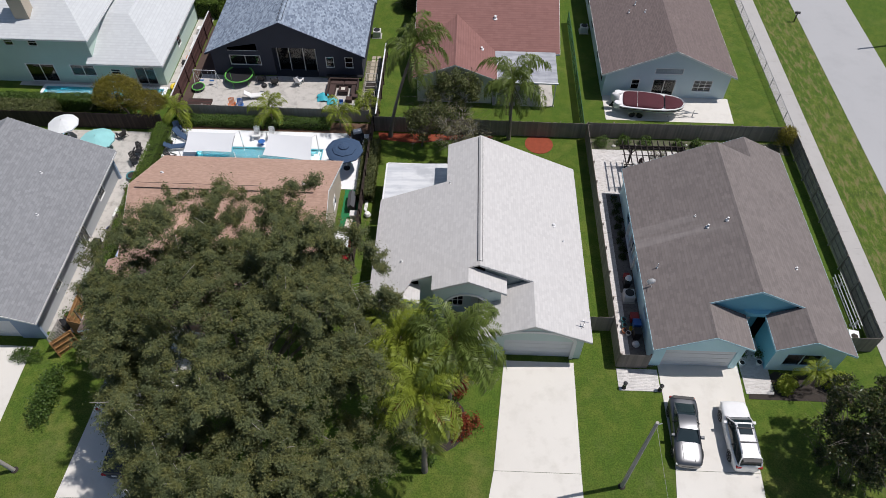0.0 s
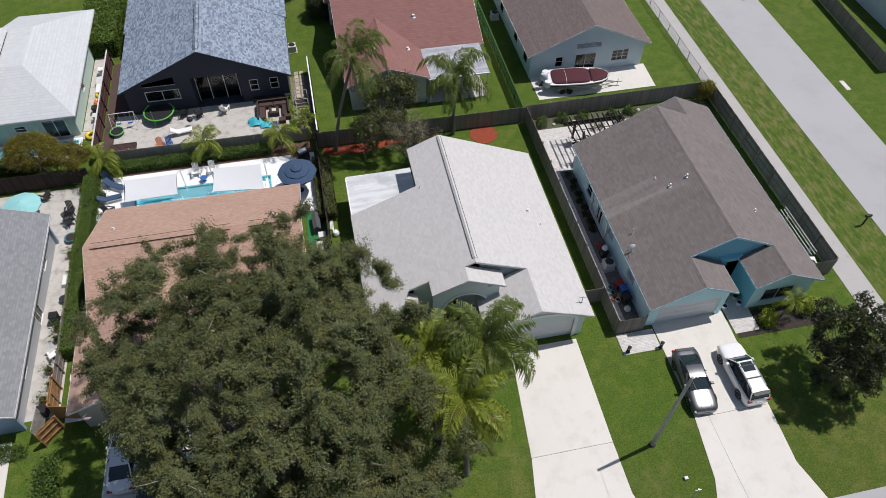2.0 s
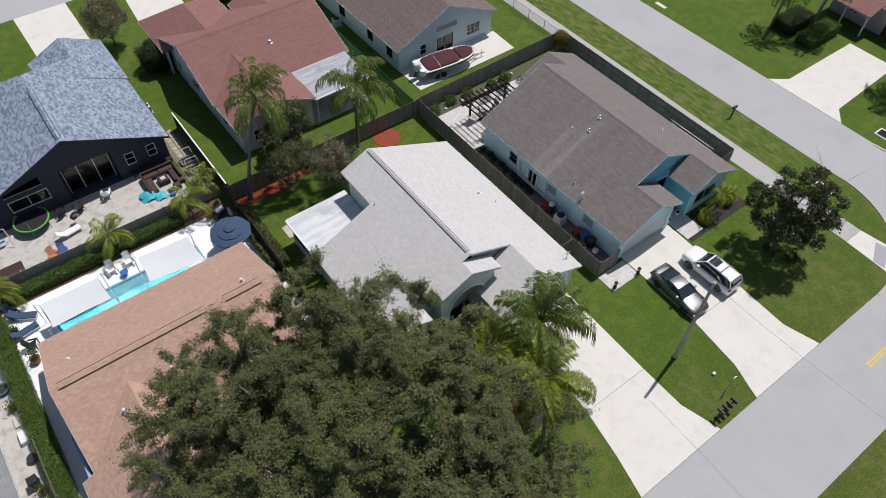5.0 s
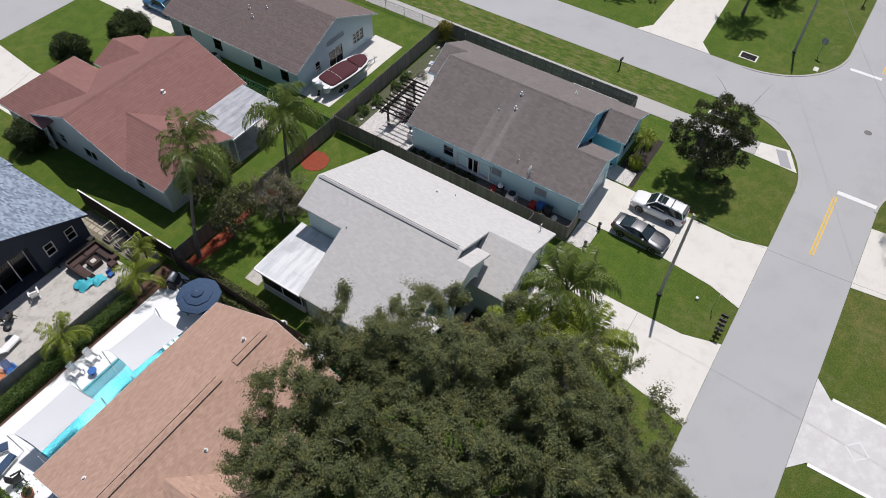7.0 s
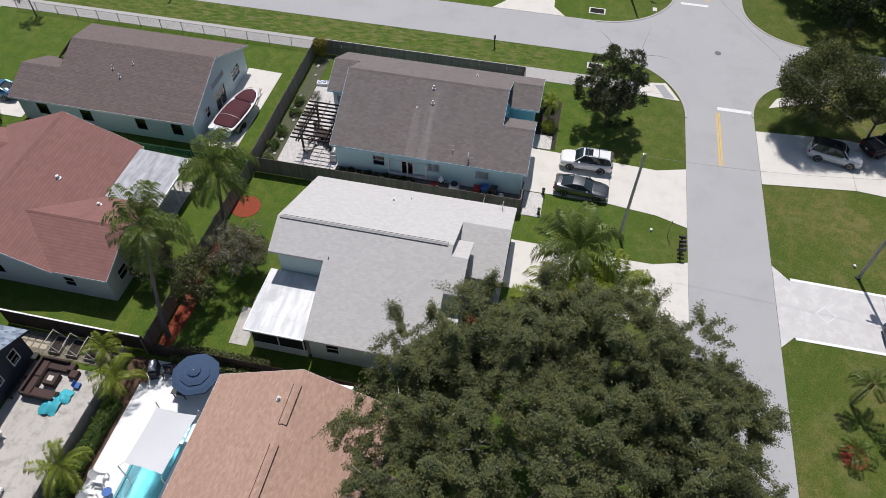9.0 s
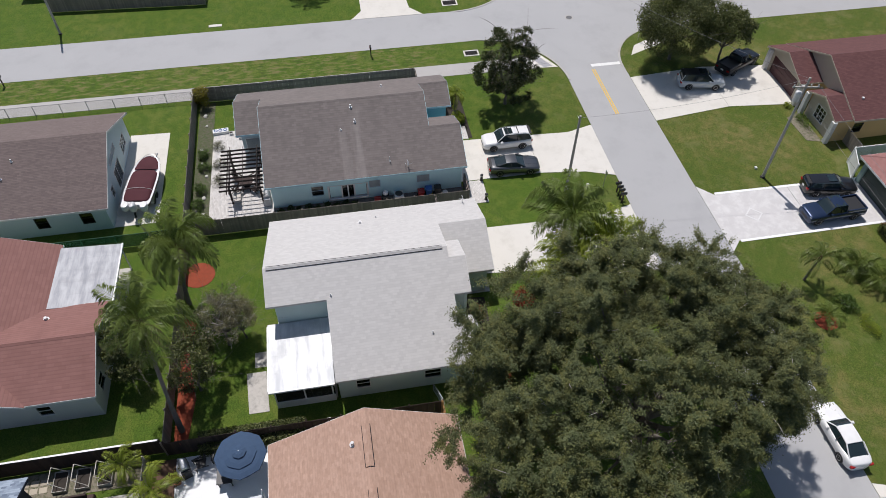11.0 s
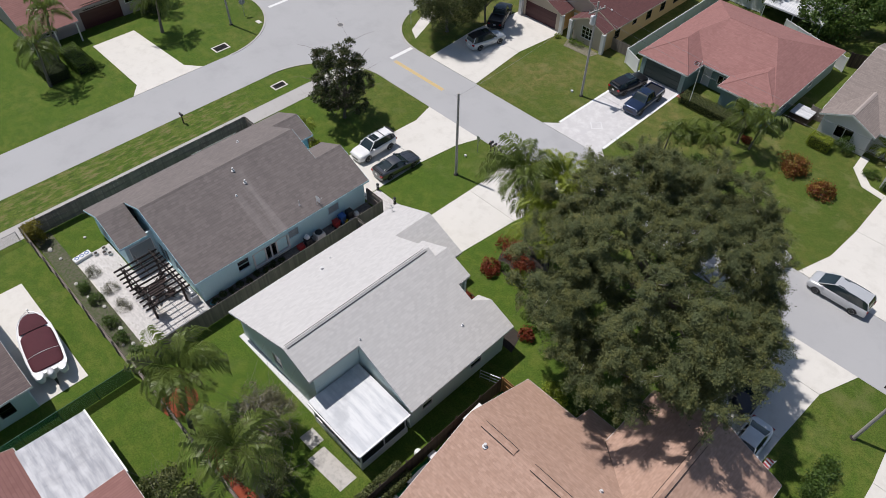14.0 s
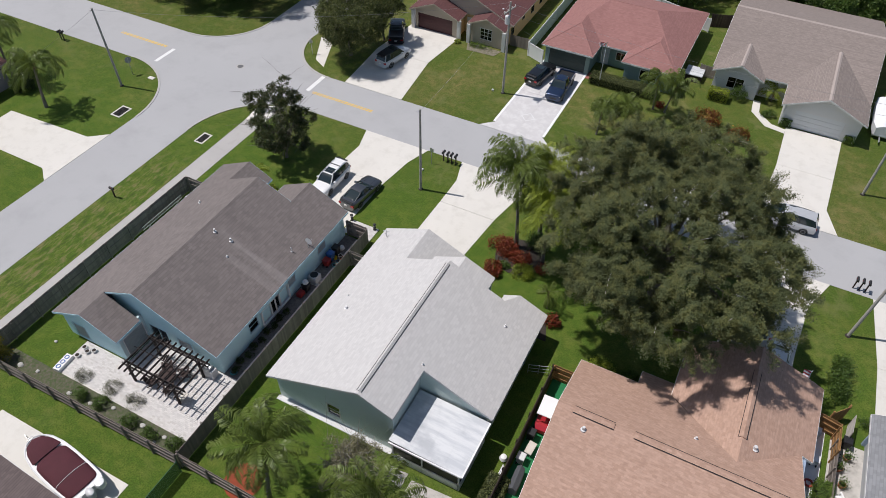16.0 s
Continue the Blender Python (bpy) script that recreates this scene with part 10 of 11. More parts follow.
part("wheel", Shape().tube([(0.62, -0.05, 0.18), (0.62, 0.05, 0.18)], 0.18, 14), RUBBER, wb, here=True)
for s in (-1, 1):
    part("handle", Shape().tube([(0.6, s * 0.1, 0.2), (-0.3, s * 0.25, 0.35), (-0.95, s * 0.3, 0.55)], 0.02, 5), POLE_WOOD, wb, here=True)

# peach house: pool deck
umbrella((-9.95, 44.6), 1.65, 2.75, NAVY_CLOTH, "tiered navy blue umbrella on a white pool deck", 3)
ob = thing("patio_table", (-10.2, 45.9, 0.05), "dark patio table and sofa by the navy umbrella", "table")
part("top", Shape().slab(-0.8, 0.8, -0.5, 0.5, 0.66, 0.72, 0.02), BLACK, ob, here=True)
for x in (-0.7, 0.7):
    for y in (-0.4, 0.4):
        part("leg", Shape().slab(x - 0.03, x + 0.03, y - 0.03, y + 0.03, 0, 0.66, 0.005), BLACK, ob, here=True)
for i, (x, y, t_) in enumerate(((-9.2, 47.6, 200), (-8.9, 46.4, 260))):
    lawn_chair((x, y), t_, BLACK, "black chair by the navy umbrella", group="black deck chairs")
grill = thing("barbecue", (-9.4, 48.5, 0.05), "black barbecue at the end of the pool deck", "barbecue", turn=20)
part("cabinet", Shape().slab(-0.55, 0.55, -0.28, 0.28, 0, 0.85, 0.02), BLACK, grill, here=True)
part("hood", Shape().loft([[(x, 0.28 * math.cos(math.pi * k / 8), 0.86 + 0.3 * math.sin(math.pi * k / 8)) for k in range(9)] for x in (-0.38, 0.38)]), METAL, grill, here=True)
for x in (-18.75, -17.35):
    lawn_chair((x, 48.2), 4, WHITE, "white slatted garden chair by the pool", group="white poolside chairs")
ob = thing("side_table", (-18.1, 47.3, 0.05), "small blue table at the pool edge", "table")
part("top", Shape().lathe([(0.3, 0.42), (0.32, 0.44), (0.3, 0.46), (0.02, 0.46)], 14), BLUE, ob, here=True)
part("leg", Shape().lathe([(0.2, 0), (0.06, 0.05), (0.06, 0.42)], 10), BLUE, ob, here=True)
SAIL = surf("pale_grey_sail_cloth", (0.62, 0.635, 0.65), 0.8, 0.04, 0.8, 30.0, 0.1)
for cs in (((-23.9, 43.9, 2.2), (-19.7, 43.9, 2.27), (-19.85, 46.3, 2.3), (-24.1, 46.3, 2.3)), ((-16.9, 43.6, 2.3), (-12.7, 43.3, 2.1), (-12.9, 45.9, 2.5), (-16.8, 46.1, 2.55))):
    ob = thing("shade_sail", ((cs[0][0] + cs[2][0]) / 2, (cs[0][1] + cs[2][1]) / 2, 0.05), "pale grey shade sail stretched over a swimming pool", "shade sail", "shade sails")
    a_, b2, c2, d2 = (Vector(p) for p in cs)
    rows = []
    for i in range(13):
        u_ = i / 12
        rows.append([])
        for k in range(9):
            v_ = k / 8
            p = (a_.lerp(b2, u_)).lerp(d2.lerp(c2, u_), v_)
            mid = (a_ + b2 + c2 + d2) / 4
            pull = 0.035 * (4 * u_ * (1 - u_) * (2 * v_ - 1) ** 2 + 4 * v_ * (1 - v_) * (2 * u_ - 1) ** 2)
            p = p.lerp(mid, pull)
            p.z -= 0.12 * 16 * u_ * (1 - u_) * v_ * (1 - v_)
            rows[-1].append(p)
    lower = [[q - Vector((0, 0, 0.012)) for q in r] for r in rows]
    part("sail", Shape().loft([r + l[::-1] for r, l in zip(rows, lower)]), SAIL, ob, smooth=True)
    for p in (a_, b2, c2, d2):
        out = (p - (a_ + b2 + c2 + d2) / 4)
        out.z = 0
        foot = p + out.normalized() * 0.35
        if p.y < 45:
            foot.y = max(foot.y, 43.3)
        part("post", Shape().tube([(foot.x, foot.y, 0.05), (foot.x, foot.y, p.z + 0.12)], 0.035, 8), WHITE, ob)
        part("cable", Shape().tube([tuple(p), (foot.x, foot.y, p.z + 0.1)], 0.012, 4), METAL, ob)
sun_lounger((-25.6, 47.9), 60, NAVY_CLOTH, "navy lounger in the corner of a pool deck")
sun_lounger((-25.9, 46.4), 100, NAVY_CLOTH, "navy lounger beside the white deck edge")
lawn_chair((-25.8, 44.9), 70, BLACK, "dark chair on a white deck", group="black deck chairs")
lawn_chair((-26.2, 48.6), 30, NAVY_CLOTH, "navy chair at a deck corner", group="black deck chairs")
pot((-26.0, 43.6), 0.36, 0.5, TERRACOTTA, "terracotta pot on a white deck", SHRUB_LEAF, 31)
pot((-26.5, 46.9), 0.28, 0.4, BLACK, "black pot on a white deck", SHRUB_LEAF, 32)
pot((-10.1, 49.0), 0.3, 0.4, TERRACOTTA, "terracotta pot at the end of the pool bed", OLIVE_LEAF, 33)
# side yard beside the golf cart
ob = thing("gas_grill", (-8.95, 40.2, 0.03), "long grey covered grill on green turf", "barbecue", turn=92)
part("cover", Shape().loft([[(x, -0.3 * a, 0.0), (x, -0.3 * a, 0.7), (x, 0.0, 0.95), (x, 0.3 * a, 0.7), (x, 0.3 * a, 0.0)] for x, a in ((-0.9, 0.9), (-0.5, 1.05), (0.5, 1.05), (0.9, 0.9))]), surf("dark_grey_cover", (0.08, 0.085, 0.095), 0.8), ob, here=True)
ob = thing("folding_table", (-8.9, 37.6, 0.03), "cream folding table on green turf", "table", turn=85)
part("top", Shape().slab(-0.5, 0.5, -0.28, 0.28, 0.5, 0.55, 0.02), CREAM, ob, here=True)
for x in (-0.4, 0.4):
    part("leg", Shape().tube([(x, -0.22, 0), (x, 0, 0.5), (x, 0.22, 0)], 0.015, 5), METAL, ob, here=True)
bin_((-8.6, 38.6), FASCIA_GREY, "grey bin on green turf", 0.8)
bin_((-8.55, 36.6), BLACK, "black bin by a side fence", 0.9)
ob = thing("pipe_bundle", (-7.6, 41.4, 0.0), "white pipes lying along a fence", "pipes", turn=88)
for k in range(3):
    part("pipe", Shape().tube([(-2.0 + 0.1 * k, 0.1 * k, 0.06), (2.0 - 0.2 * k, 0.1 * k, 0.06)], 0.045, 7), WHITE, ob, here=True)
sk = solo("sack", Shape().lathe([(0.2, 0), (0.3, 0.18), (0.22, 0.42), (0.06, 0.5)], 12), WHITE, "white sack near a dark fence", "sack", smooth=True)
sk.location = (-7.5, 39.0, 0.0)

# navy house patio
def ring_path(r, z, n=28):
    return [(r * math.cos(2 * math.pi * k / n), r * math.sin(2 * math.pi * k / n), z) for k in range(n + 1)]


tr = thing("trampoline", (-22.2, 56.7, 0.035), "round trampoline with green padding and net posts", "trampoline")
part("mat", Shape().lathe([(1.3, 0.72), (1.3, 0.735), (0.02, 0.735)], 28), BLACK, tr, here=True)
part("padding", Shape().tube(ring_path(1.36, 0.76), 0.075, 8), GREEN_TUBE, tr, "bright green edge padding", here=True)
for k in range(6):
    a = math.pi * k / 3 + 0.3
    part("net_post", Shape().tube([(1.45 * math.cos(a), 1.45 * math.sin(a), 0.0), (1.45 * math.cos(a), 1.45 * math.sin(a), 1.95 if k in (1, 4) else 0.85)], 0.03, 6), GREEN_TUBE, tr, here=True)
tr2 = thing("small_trampoline", (-26.0, 55.1, 0.035), "small trampoline with a green rim", "trampoline")
part("mat", Shape().lathe([(0.55, 0.3), (0.55, 0.31), (0.02, 0.31)], 20), BLACK, tr2, here=True)
part("rim", Shape().tube(ring_path(0.6, 0.32, 20), 0.06, 6), GREEN_TUBE, tr2, here=True)
for k in range(5):
    a = 2 * math.pi * k / 5
    part("leg", Shape().tube([(0.58 * math.cos(a), 0.58 * math.sin(a), 0), (0.58 * math.cos(a), 0.58 * math.sin(a), 0.3)], 0.02, 5), METAL, tr2, here=True)
sw = thing("swing_frame", (-25.3, 55.9, 0.035), "white tubular swing frame on a patio", "swing")
for x in (-1.1, 1.1):
    part("a_frame", Shape().tube([(x, -0.6, 0), (x, 0, 1.7), (x, 0.6, 0)], 0.03, 6), WHITE, sw, here=True)
part("top_bar", Shape().tube([(-1.1, 0, 1.7), (1.1, 0, 1.7)], 0.03, 6), WHITE, sw, here=True)
for x in (-0.5, 0.5):
    part("rope", Shape().tube([(x - 0.2, 0, 1.7), (x - 0.2, 0, 0.5)], 0.012, 4).tube([(x + 0.2, 0, 1.7), (x + 0.2, 0, 0.5)], 0.012, 4), WHITE, sw, here=True)
    part("swing_seat", Shape().slab(x - 0.22, x + 0.22, -0.1, 0.1, 0.47, 0.5, 0.008), BLUE, sw, here=True)
deck = thing("low_deck", (-25.2, 52.7, 0.035), "low brown timber platform on a patio", "deck")
for i in range(9):
    part("plank", Shape().slab(-1.3, 1.0, -0.75 + i * 0.165, -0.6 + i * 0.165, 0, 0.22, 0.008), BROWN_WICKER if i % 3 else FENCE_RUST, deck, here=True)
ob = thing("doormat", (-25.6, 51.6, 0.035), "pale rectangular board on the patio", "board")
part("board", Shape().slab(-0.7, 0.7, -0.22, 0.22, 0, 0.06, 0.01), CREAM, ob, here=True)
sofa = thing("corner_sofa", (-11.6, 55.4, 0.035), "dark brown wicker sectional sofa round a fire table", "sofa")
for a in ((-1.5, 1.4, 0.55, 1.25), (-1.5, -0.8, -1.3, 0.55), (0.75, 1.4, -0.9, 0.55)):
    part("section", Shape().slab(*a, 0.0, 0.38, 0.03), BROWN_WICKER, sofa, here=True)
for a in ((-1.5, 1.4, 1.1, 1.28), (-1.58, -1.42, -1.3, 1.1), (1.32, 1.46, -0.9, 1.1)):
    part("backrest", Shape().slab(*a, 0.36, 0.72, 0.03), BROWN_WICKER, sofa, here=True)
for a in ((-1.35, -0.1, 0.6, 1.08), (0.0, 1.25, 0.6, 1.08), (-1.38, -0.85, -1.2, 0.5)):
    part("cushion", Shape().slab(*a, 0.38, 0.48, 0.04), surf("brown_cushion", (0.075, 0.045, 0.04), 0.9) if a[2] == 0.6 and a[0] < -1 else bpy.data.materials["brown_cushion"], sofa, here=True)
ft = thing("fire_table", (-11.6, 55.2, 0.035), "dark fire table with a pale top plate", "table")
part("body", Shape().slab(-0.45, 0.45, -0.45, 0.45, 0, 0.5, 0.02), BROWN_WICKER, ft, here=True)
part("plate", Shape().slab(-0.2, 0.2, -0.2, 0.2, 0.5, 0.53, 0.01), CREAM, ft, here=True)
for i, (x, y) in enumerate(((-10.4, 54.4), (-10.9, 53.9))):
    ob = thing("ottoman", (x, y, 0.035), "dark wicker ottoman on a patio", "ottoman", "ottomans")
    part("base", Shape().slab(-0.3, 0.3, -0.3, 0.3, 0, 0.36, 0.03), BROWN_WICKER, ob, here=True)
    part("cushion", Shape().slab(-0.29, 0.29, -0.29, 0.29, 0.36, 0.43, 0.04), bpy.data.materials["brown_cushion"], ob, here=True)


def drape(label, at, size, seed, mat, name="plastic_sheet"):
    rs = random.Random(seed)
    n = 9
    rows = []
    for i in range(n):
        rows.append([])
        for k in range(n):
            u_, v_ = i / (n - 1) * 2 - 1, k / (n - 1) * 2 - 1
            e = max(0.0, 1 - (u_ * u_ + v_ * v_) * 0.62)
            rows[-1].append((u_ * size[0] * (1 + rs.uniform(-0.12, 0.12)), v_ * size[1] * (1 + rs.uniform(-0.12, 0.12)), 0.02 + size[2] * e * rs.uniform(0.65, 1.1)))
    ob = solo(name, Shape().loft(rows, cap=False, closed=False), mat, label, "sheet", smooth=True)
    ob.location = (*at, 0.036)


drape("crumpled turquoise plastic sheet on a patio", (-13.3, 54.3), (0.75, 0.6, 0.55), 1, AQUA_CLOTH)
drape("crumpled turquoise plastic sheet beside a sofa", (-12.5, 53.7), (0.5, 0.45, 0.4), 2, AQUA_CLOTH)
ob = thing("toy_chair", (-11.6, 53.3, 0.035), "small blue toy chair on a patio", "toy")
part("seat", Shape().slab(-0.22, 0.22, -0.2, 0.2, 0.18, 0.24, 0.02), BLUE, ob, here=True)
part("back", Shape().slab(-0.22, 0.22, 0.16, 0.22, 0.24, 0.55, 0.02), BLUE, ob, here=True)
for x in (-0.18, 0.18):
    part("side", Shape().slab(x - 0.03, x + 0.03, -0.2, 0.2, 0, 0.2, 0.01), BLUE, ob, here=True)
sun_lounger((-20.2, 54.0), 100, WHITE, "white and green lounger on a concrete patio")
lawn_chair((-21.9, 52.2), 20, surf("orange_plastic", (0.6, 0.2, 0.08), 0.5), "small orange garden chair on a patio", group="coloured patio chairs")
lawn_chair((-21.2, 52.1), 0, BLUE, "small blue garden chair on a patio", group="coloured patio chairs")
lawn_chair((-16.2, 56.4), 160, WHITE, "white reclining chair by the glass doors", group="coloured patio chairs")
lawn_chair((-18.6, 56.2), 200, BLACK, "dark chair by the glass doors", group="dark patio chairs")
lawn_chair((-20.0, 56.6), 180, BLACK, "dark chair against the navy wall", group="dark patio chairs")
bench = thing("storage_bench", (-11.7, 57.35, 0.035), "long black bench against the navy wall", "bench")
part("seat", Shape().slab(-1.8, 1.8, -0.2, 0.2, 0.38, 0.45, 0.02), BLACK, bench, here=True)
for x in (-1.7, 0, 1.7):
    part("leg", Shape().slab(x - 0.05, x + 0.05, -0.18, 0.18, 0, 0.38, 0.01), BLACK, bench, here=True)
ob = thing("barbecue", (-19.3, 54.9, 0.035), "dark kettle barbecue on the patio", "barbecue")
part("bowl", Shape().lathe([(0.05, 0.6), (0.24, 0.68), (0.3, 0.82), (0.24, 0.98), (0.04, 1.06)], 14), BLACK, ob, here=True, smooth=True)
for k in range(3):
    a = 2 * math.pi * k / 3
    part("leg", Shape().tube([(0.1 * math.cos(a), 0.1 * math.sin(a), 0.66), (0.32 * math.cos(a), 0.32 * math.sin(a), 0)], 0.015, 5), METAL, ob, here=True)
sl = thing("stepping_stones", (-8.9, 59.4, 0), "two rows of square stepping stones in a side yard", "paving")
me = Shape().slab(-0.2, 0.2, -0.25, 0.25, -0.03, 0.05, 0.015).mesh("paver", surf("sandstone_slab", (0.5, 0.44, 0.35), 0.9, 0.15, each=0.25))
for i in range(7):
    for k in range(2):
        piece("paver", me, sl, Matrix.Translation((-0.25 + 0.52 * k, -1.9 + 0.6 * i, 0)) @ Matrix.Rotation(random.uniform(-0.06, 0.06), 4, 'Z'))
for i, y in enumerate((56.4, 55.0, 53.6)):
    ob = thing("raised_bed", (-8.85, y, 0), "weathered timber raised bed with a tilted frame", "raised bed", "raised beds")
    for a in ((-0.7, 0.7, -0.45, -0.4), (-0.7, 0.7, 0.4, 0.45), (-0.7, -0.65, -0.4, 0.4), (0.65, 0.7, -0.4, 0.4)):
        part("board", Shape().slab(*a, 0, 0.3, 0.008), POLE_WOOD, ob, here=True)
    part("soil", Shape().box(-0.65, 0.65, -0.4, 0.4, 0.02, 0.22), DARK_MULCH, ob, here=True)
    for x in (-0.6, 0.6):
        part("frame_bar", Shape().tube([(x, -0.4, 0.3), (x * 0.9, 0.3, 1.3)], 0.03, 4), CREAM, ob, here=True)
    part("frame_top", Shape().tube([(-0.54, 0.3, 1.3), (0.54, 0.3, 1.3)], 0.03, 4), CREAM, ob, here=True)
air_con((-9.2, 65.0), "grey air conditioner beside the navy house")
air_con((13.15, 66.9), "grey air conditioner beside the pale blue house")

# steel-blue house yard
umbrella((-35.8, 47.2), 1.35, 2.4, surf("white_canvas", (0.75, 0.77, 0.77), 0.9), "white scalloped umbrella on a worn patio", 1, 10)
umbrella((-32.4, 45.8), 1.55, 1.9, surf("pale_turquoise_canvas", (0.30, 0.62, 0.62), 0.9), "pale turquoise low umbrella with a blue fringe", 1, 12)
YARD = ((-29.0, 45.6, "chair"), (-28.9, 44.4, "chair"), (-28.6, 42.6, "teal"), (-28.4, 40.8, "terra"), (-28.45, 39.6, "stack"), (-28.4, 38.2, "tub"), (-28.4, 36.4, "bluepot"), (-28.75, 34.6, "bin"), (-28.5, 33.8, "terra"), (-28.4, 32.8, "blackpot"),
        (-28.4, 31.5, "white"), (-28.6, 30.2, "terra"), (-28.3, 29.0, "plant"), (-28.7, 27.9, "plant"), (-28.5, 26.9, "bin"), (-31.2, 47.8, "chair"), (-34.0, 46.4, "chair"), (-28.3, 47.9, "plant"))
for i, (x, y, k) in enumerate(YARD):
    if k == "chair":
        lawn_chair((x, y), 40 * i, BLACK, "black garden chair on a worn patio", group="steel house chairs")
    elif k == "bin":
        bin_((x, y), BLACK, "black bin on a cluttered side path", 0.9)
    elif k == "tub":
        solo("storage_tub", Shape().slab(-0.3, 0.3, -0.5, 0.5, 0, 0.4, 0.04), WHITE, "white storage tub on a side path", "tub").location = (x, y, 0.036)
    elif k == "stack":
        solo("stacked_boards", Shape().slab(-0.25, 0.25, -0.4, 0.4, 0, 0.18, 0.02), CREAM, "pale stacked boards on a side path", "boards").location = (x, y, 0.036)
    elif k == "white":
        lawn_chair((x, y), 30, WHITE, "white garden chair on a side path", group="steel house chairs")
    else:
        pot((x, y), {"teal": 0.5, "bluepot": 0.34}.get(k, 0.26), 0.36, {"teal": TEAL, "terra": TERRACOTTA, "bluepot": surf("dark_blue_glaze", (0.04, 0.06, 0.14), 0.3), "blackpot": BLACK, "plant": TERRACOTTA}[k],
            "potted plant on a cluttered side path", None if k in ("teal", "bluepot") else SHRUB_LEAF, 60 + i)
tire = surf("red_buoy", (0.45, 0.06, 0.05), 0.5)
solo("life_ring", Shape().tube(ring_path(0.26, 0.1, 18), 0.08, 7), tire, "red and white life ring on a white path", "life ring").location = (-26.6, 31.0, 0.04)
bin_((-26.7, 29.2), WHITE, "white box bin on a white path", 0.6)
solo("grey_cabinet", Shape().slab(-0.35, 0.35, -0.25, 0.25, 0, 0.9, 0.03), FASCIA_GREY, "grey garden cabinet on a white path", "cabinet").location = (-26.4, 27.0, 0.036)
# mint house side: pool toys
for i, (x, y, r_, m_2, lb) in enumerate(((-28.3, 55.2, 0.42, YEL, "yellow inflatable ring beside a pool"), (-28.0, 61.2, 0.4, YEL, "yellow inflatable ring by a brown fence"), (-28.1, 60.0, 0.34, surf("orange_vinyl", (0.7, 0.2, 0.03), 0.4), "orange inflatable ring by a brown fence"),
                                         (-27.9, 63.2, 0.36, surf("pink_vinyl", (0.72, 0.2, 0.3), 0.4), "pink inflatable ring by a brown fence"))):
    solo("inflatable_ring", Shape().tube(ring_path(r_, 0.16, 20), 0.15, 8), m_2, lb, "pool toy", group="pool toys", smooth=True).location = (x, y, 0.03)
for i, (x, y) in enumerate(((-28.2, 58.6), (-28.0, 57.4), (-28.2, 64.6))):
    bin_((x, y), (BLACK, FASCIA_GREY, WHITE)[i], "storage bin by a brown fence", 0.7)
sun_lounger((-28.2, 62.2), 0, WHITE, "white lounger by a brown fence")
drape("grey pool net bag by a brown fence", (-28.0, 56.4), (0.35, 0.4, 0.4), 5, METAL, "net_bag")
# across the street
cv = thing("covered_trailer", (-28.2, -16.4, 0), "white tarpaulin-covered trailer beside a garage", "trailer")
part("cover", Shape().loft([[(-0.95 * a, y, 0.5), (-1.0 * a, y, 1.4), (0, y, 1.75), (1.0 * a, y, 1.4), (0.95 * a, y, 0.5)] for y, a in ((-3.4, 0.9), (-2.0, 1.0), (2.0, 1.0), (3.0, 0.7))]), surf("white_tarpaulin", (0.75, 0.76, 0.78), 0.7, 0.05), cv, here=True)
for s in (-1, 1):
    part("wheel", Shape().tube([(s * 0.8, 0, 0.3), (s * 1.0, 0, 0.3)], 0.3, 14), RUBBER, cv, here=True)
part("chassis", Shape().box(-0.8, 0.8, -3.2, 2.8, 0.3, 0.5).box(-0.06, 0.06, 2.8, 4.0, 0.35, 0.47), METAL, cv, here=True)
sh = thing("garden_shed", (54.4, 52.0, 0), "small white garden shed behind a fence", "shed")
part("wall", Shape().box(-1.1, 1.1, -0.9, 0.9, 0, 1.9), WHITE, sh, here=True)
part("roof", Shape().plate([(-1.25, -1.05, 1.9), (0, -1.05, 2.3), (0, 1.05, 2.3), (-1.25, 1.05, 1.9)], 0.06).plate([(0, -1.05, 2.3), (1.25, -1.05, 1.9), (1.25, 1.05, 1.9), (0, 1.05, 2.3)], 0.06), PANEL_WHITE, sh, here=True)
part("door", Shape().box(-0.4, 0.4, -0.94, -0.9, 0.05, 1.75), FASCIA_GREY, sh, here=True)
bt = thing("spa_tub", (-7.8, -16.2, 0), "square tub with a pale lid beside the rose-roofed house", "tub")
part("shell", Shape().slab(-1.0, 1.0, -1.0, 1.0, 0, 0.85, 0.05), BROWN_WICKER, bt, here=True)
part("lid", Shape().slab(-1.03, 1.03, -1.03, 1.03, 0.85, 0.95, 0.03), PANEL_WHITE, bt, here=True)
fl = thing("porch_flag", (-24.6, 25.0, 2.2), "small striped flag on a slanted wall pole", "flag")
part("pole", Shape().tube([(0, 0.4, 0), (-0.25, -0.9, 1.2)], 0.018, 6), WHITE, fl, here=True)
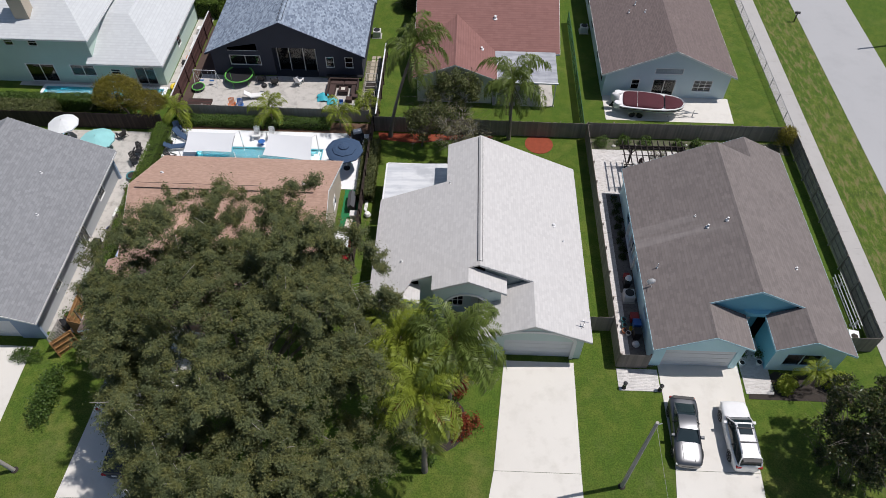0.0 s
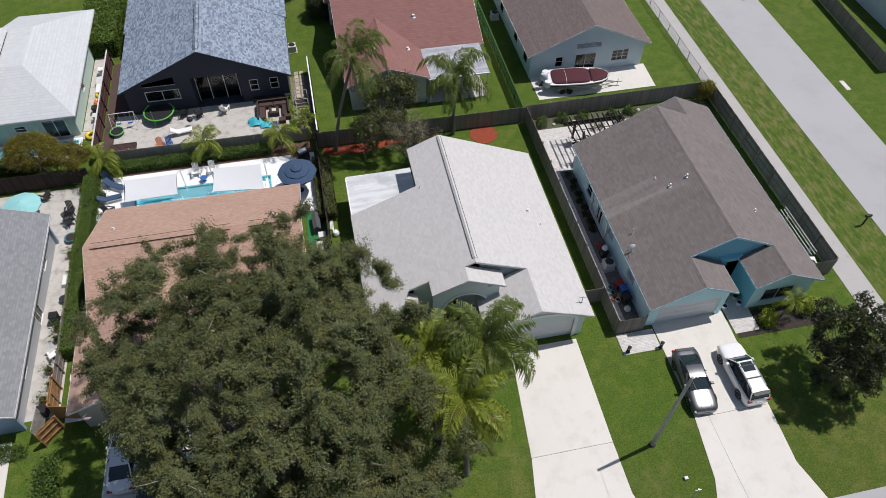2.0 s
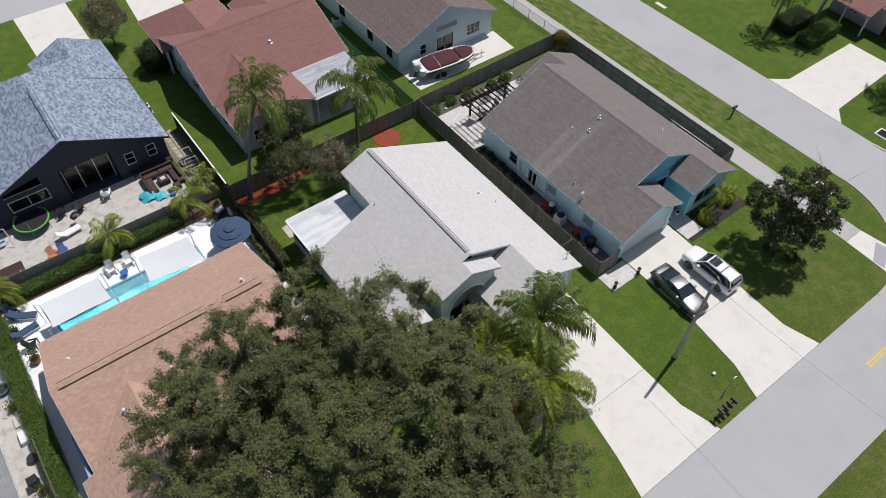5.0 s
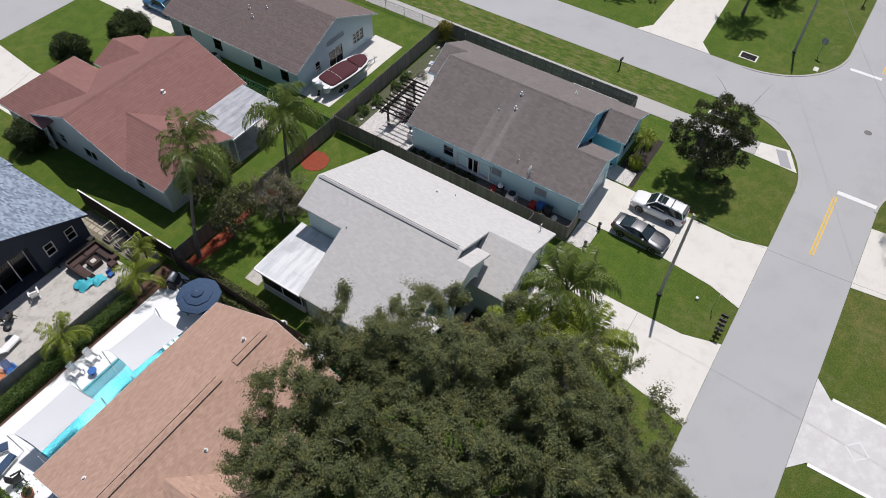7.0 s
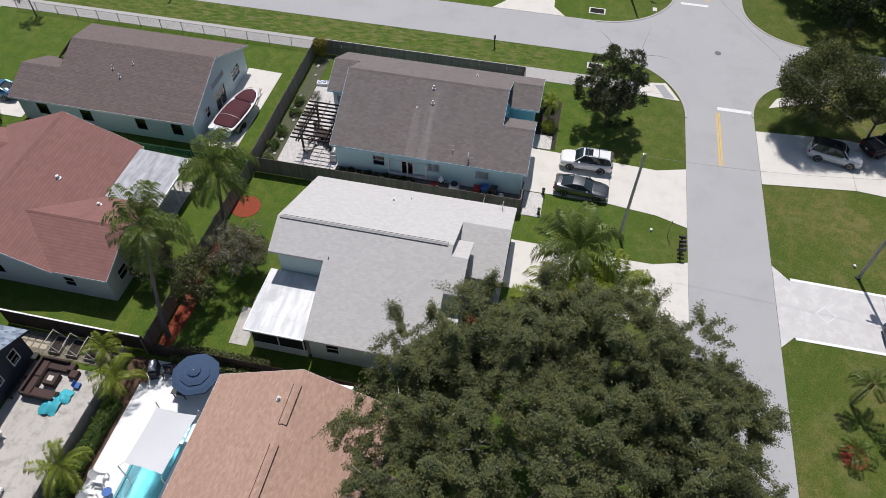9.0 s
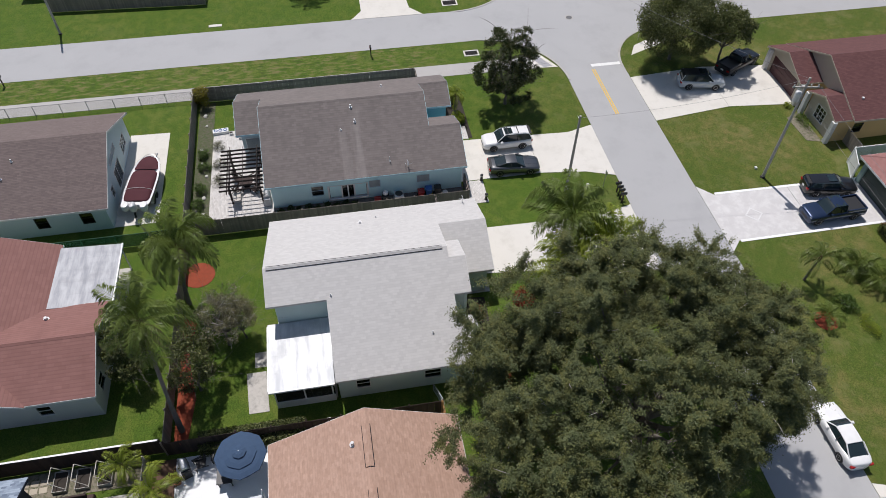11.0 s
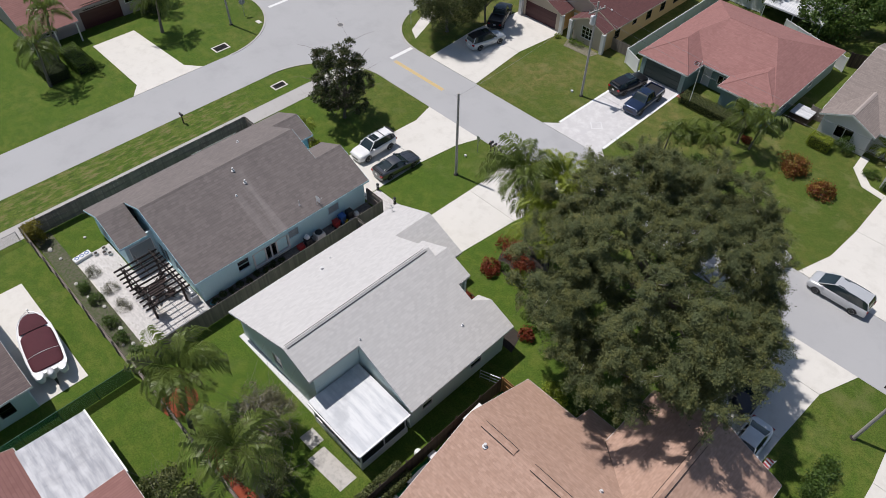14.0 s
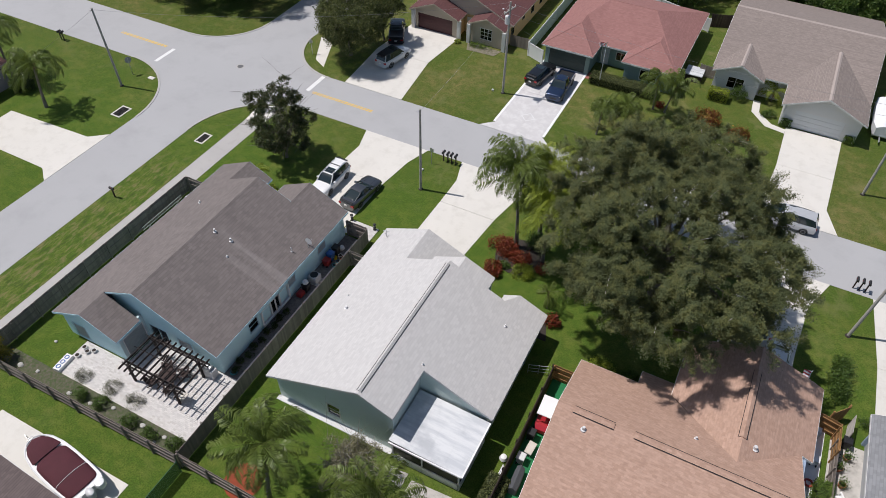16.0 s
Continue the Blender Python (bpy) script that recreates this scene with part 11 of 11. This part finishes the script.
part("cloth", Shape().loft([[(-0.25 + 0.02 + 0.5 * a, -0.85 + 0.45 * b_, 1.1 - 0.5 * b_ - 0.08 * a + 0.02 * math.sin(5 * a)) for b_ in (0, 0.25, 0.5, 0.75, 1.0)] for a in (0, 0.25, 0.5, 0.75, 1.0)], cap=False, closed=False), FLAG.m, fl, "striped cloth", here=True)

# ---------------------------------------------------------------- loose pavers, laid last
def pavers(name, x0, x1, y0, y1, label, a=0.24, b_=0.12, cut=None):
    base = thing(name, ((x0 + x1) / 2, (y0 + y1) / 2, 0), label, "paving", kind="structure")
    rnd = random.Random(round(x0 * 10))
    part("bedding", Shape().box(x0, x1, y0, y1, -0.03, 0.022), CONCRETE, base)
    s, near = Shape(), []
    me = Shape().slab(-a / 2 + 0.003, a / 2 - 0.003, -b_ / 2 + 0.003, b_ / 2 - 0.003, 0.0, 0.05, 0.006).mesh("paver", PAVER_ONE)
    row = 0
    y = y0
    while y < y1 - b_ * 0.9:
        x = x0 - (a / 2 if row % 2 else 0)
        while x < x1:
            xa, xb = max(x, x0), min(x + a, x1)
            if xb - xa > 0.08:
                h = 0.05 + rnd.uniform(-0.006, 0.006)
                if xb - xa > a - 0.01 and len(near) < 260 and (y > y1 - 1.6):
                    near.append(((xa + xb) / 2 - (x0 + x1) / 2, y + b_ / 2 - (y0 + y1) / 2, h - 0.05))
                else:
                    s.slab(xa + 0.003, xb - 0.003, y + 0.003, y + b_ - 0.003, 0.0, h, 0.006)
            x += a
        y += b_
        row += 1
    if s.v:
        part("paver_field", s, PAVER, base)["kind"] = "stuff"
    for p in near:
        piece("paver", me, base, Matrix.Translation(p) @ Matrix.Rotation(rnd.uniform(-0.012, 0.012), 4, 'Z'))


PAVER_ONE = surf("pale_paver", (0.69, 0.665, 0.64), 0.85, 0.08, 1.0, 16.0, 0.2, each=0.2)
pavers("paver_patio", 12.1, 21.2, 42.45, 48.1, "pale buff pavers of a back patio")
pavers("paver_patio_wing", 21.2, 25.5, 45.0, 48.1, "pale buff pavers beside a house wing")
pavers("paver_path", 11.95, 12.9, 25.6, 42.4, "pale paver path along a fence")
pavers("paver_apron", 11.75, 14.65, 23.5, 25.25, "pale paver apron beside a driveway")
pavers("paver_entry", 20.62, 22.6, 23.6, 28.2, "pale paver entry path")
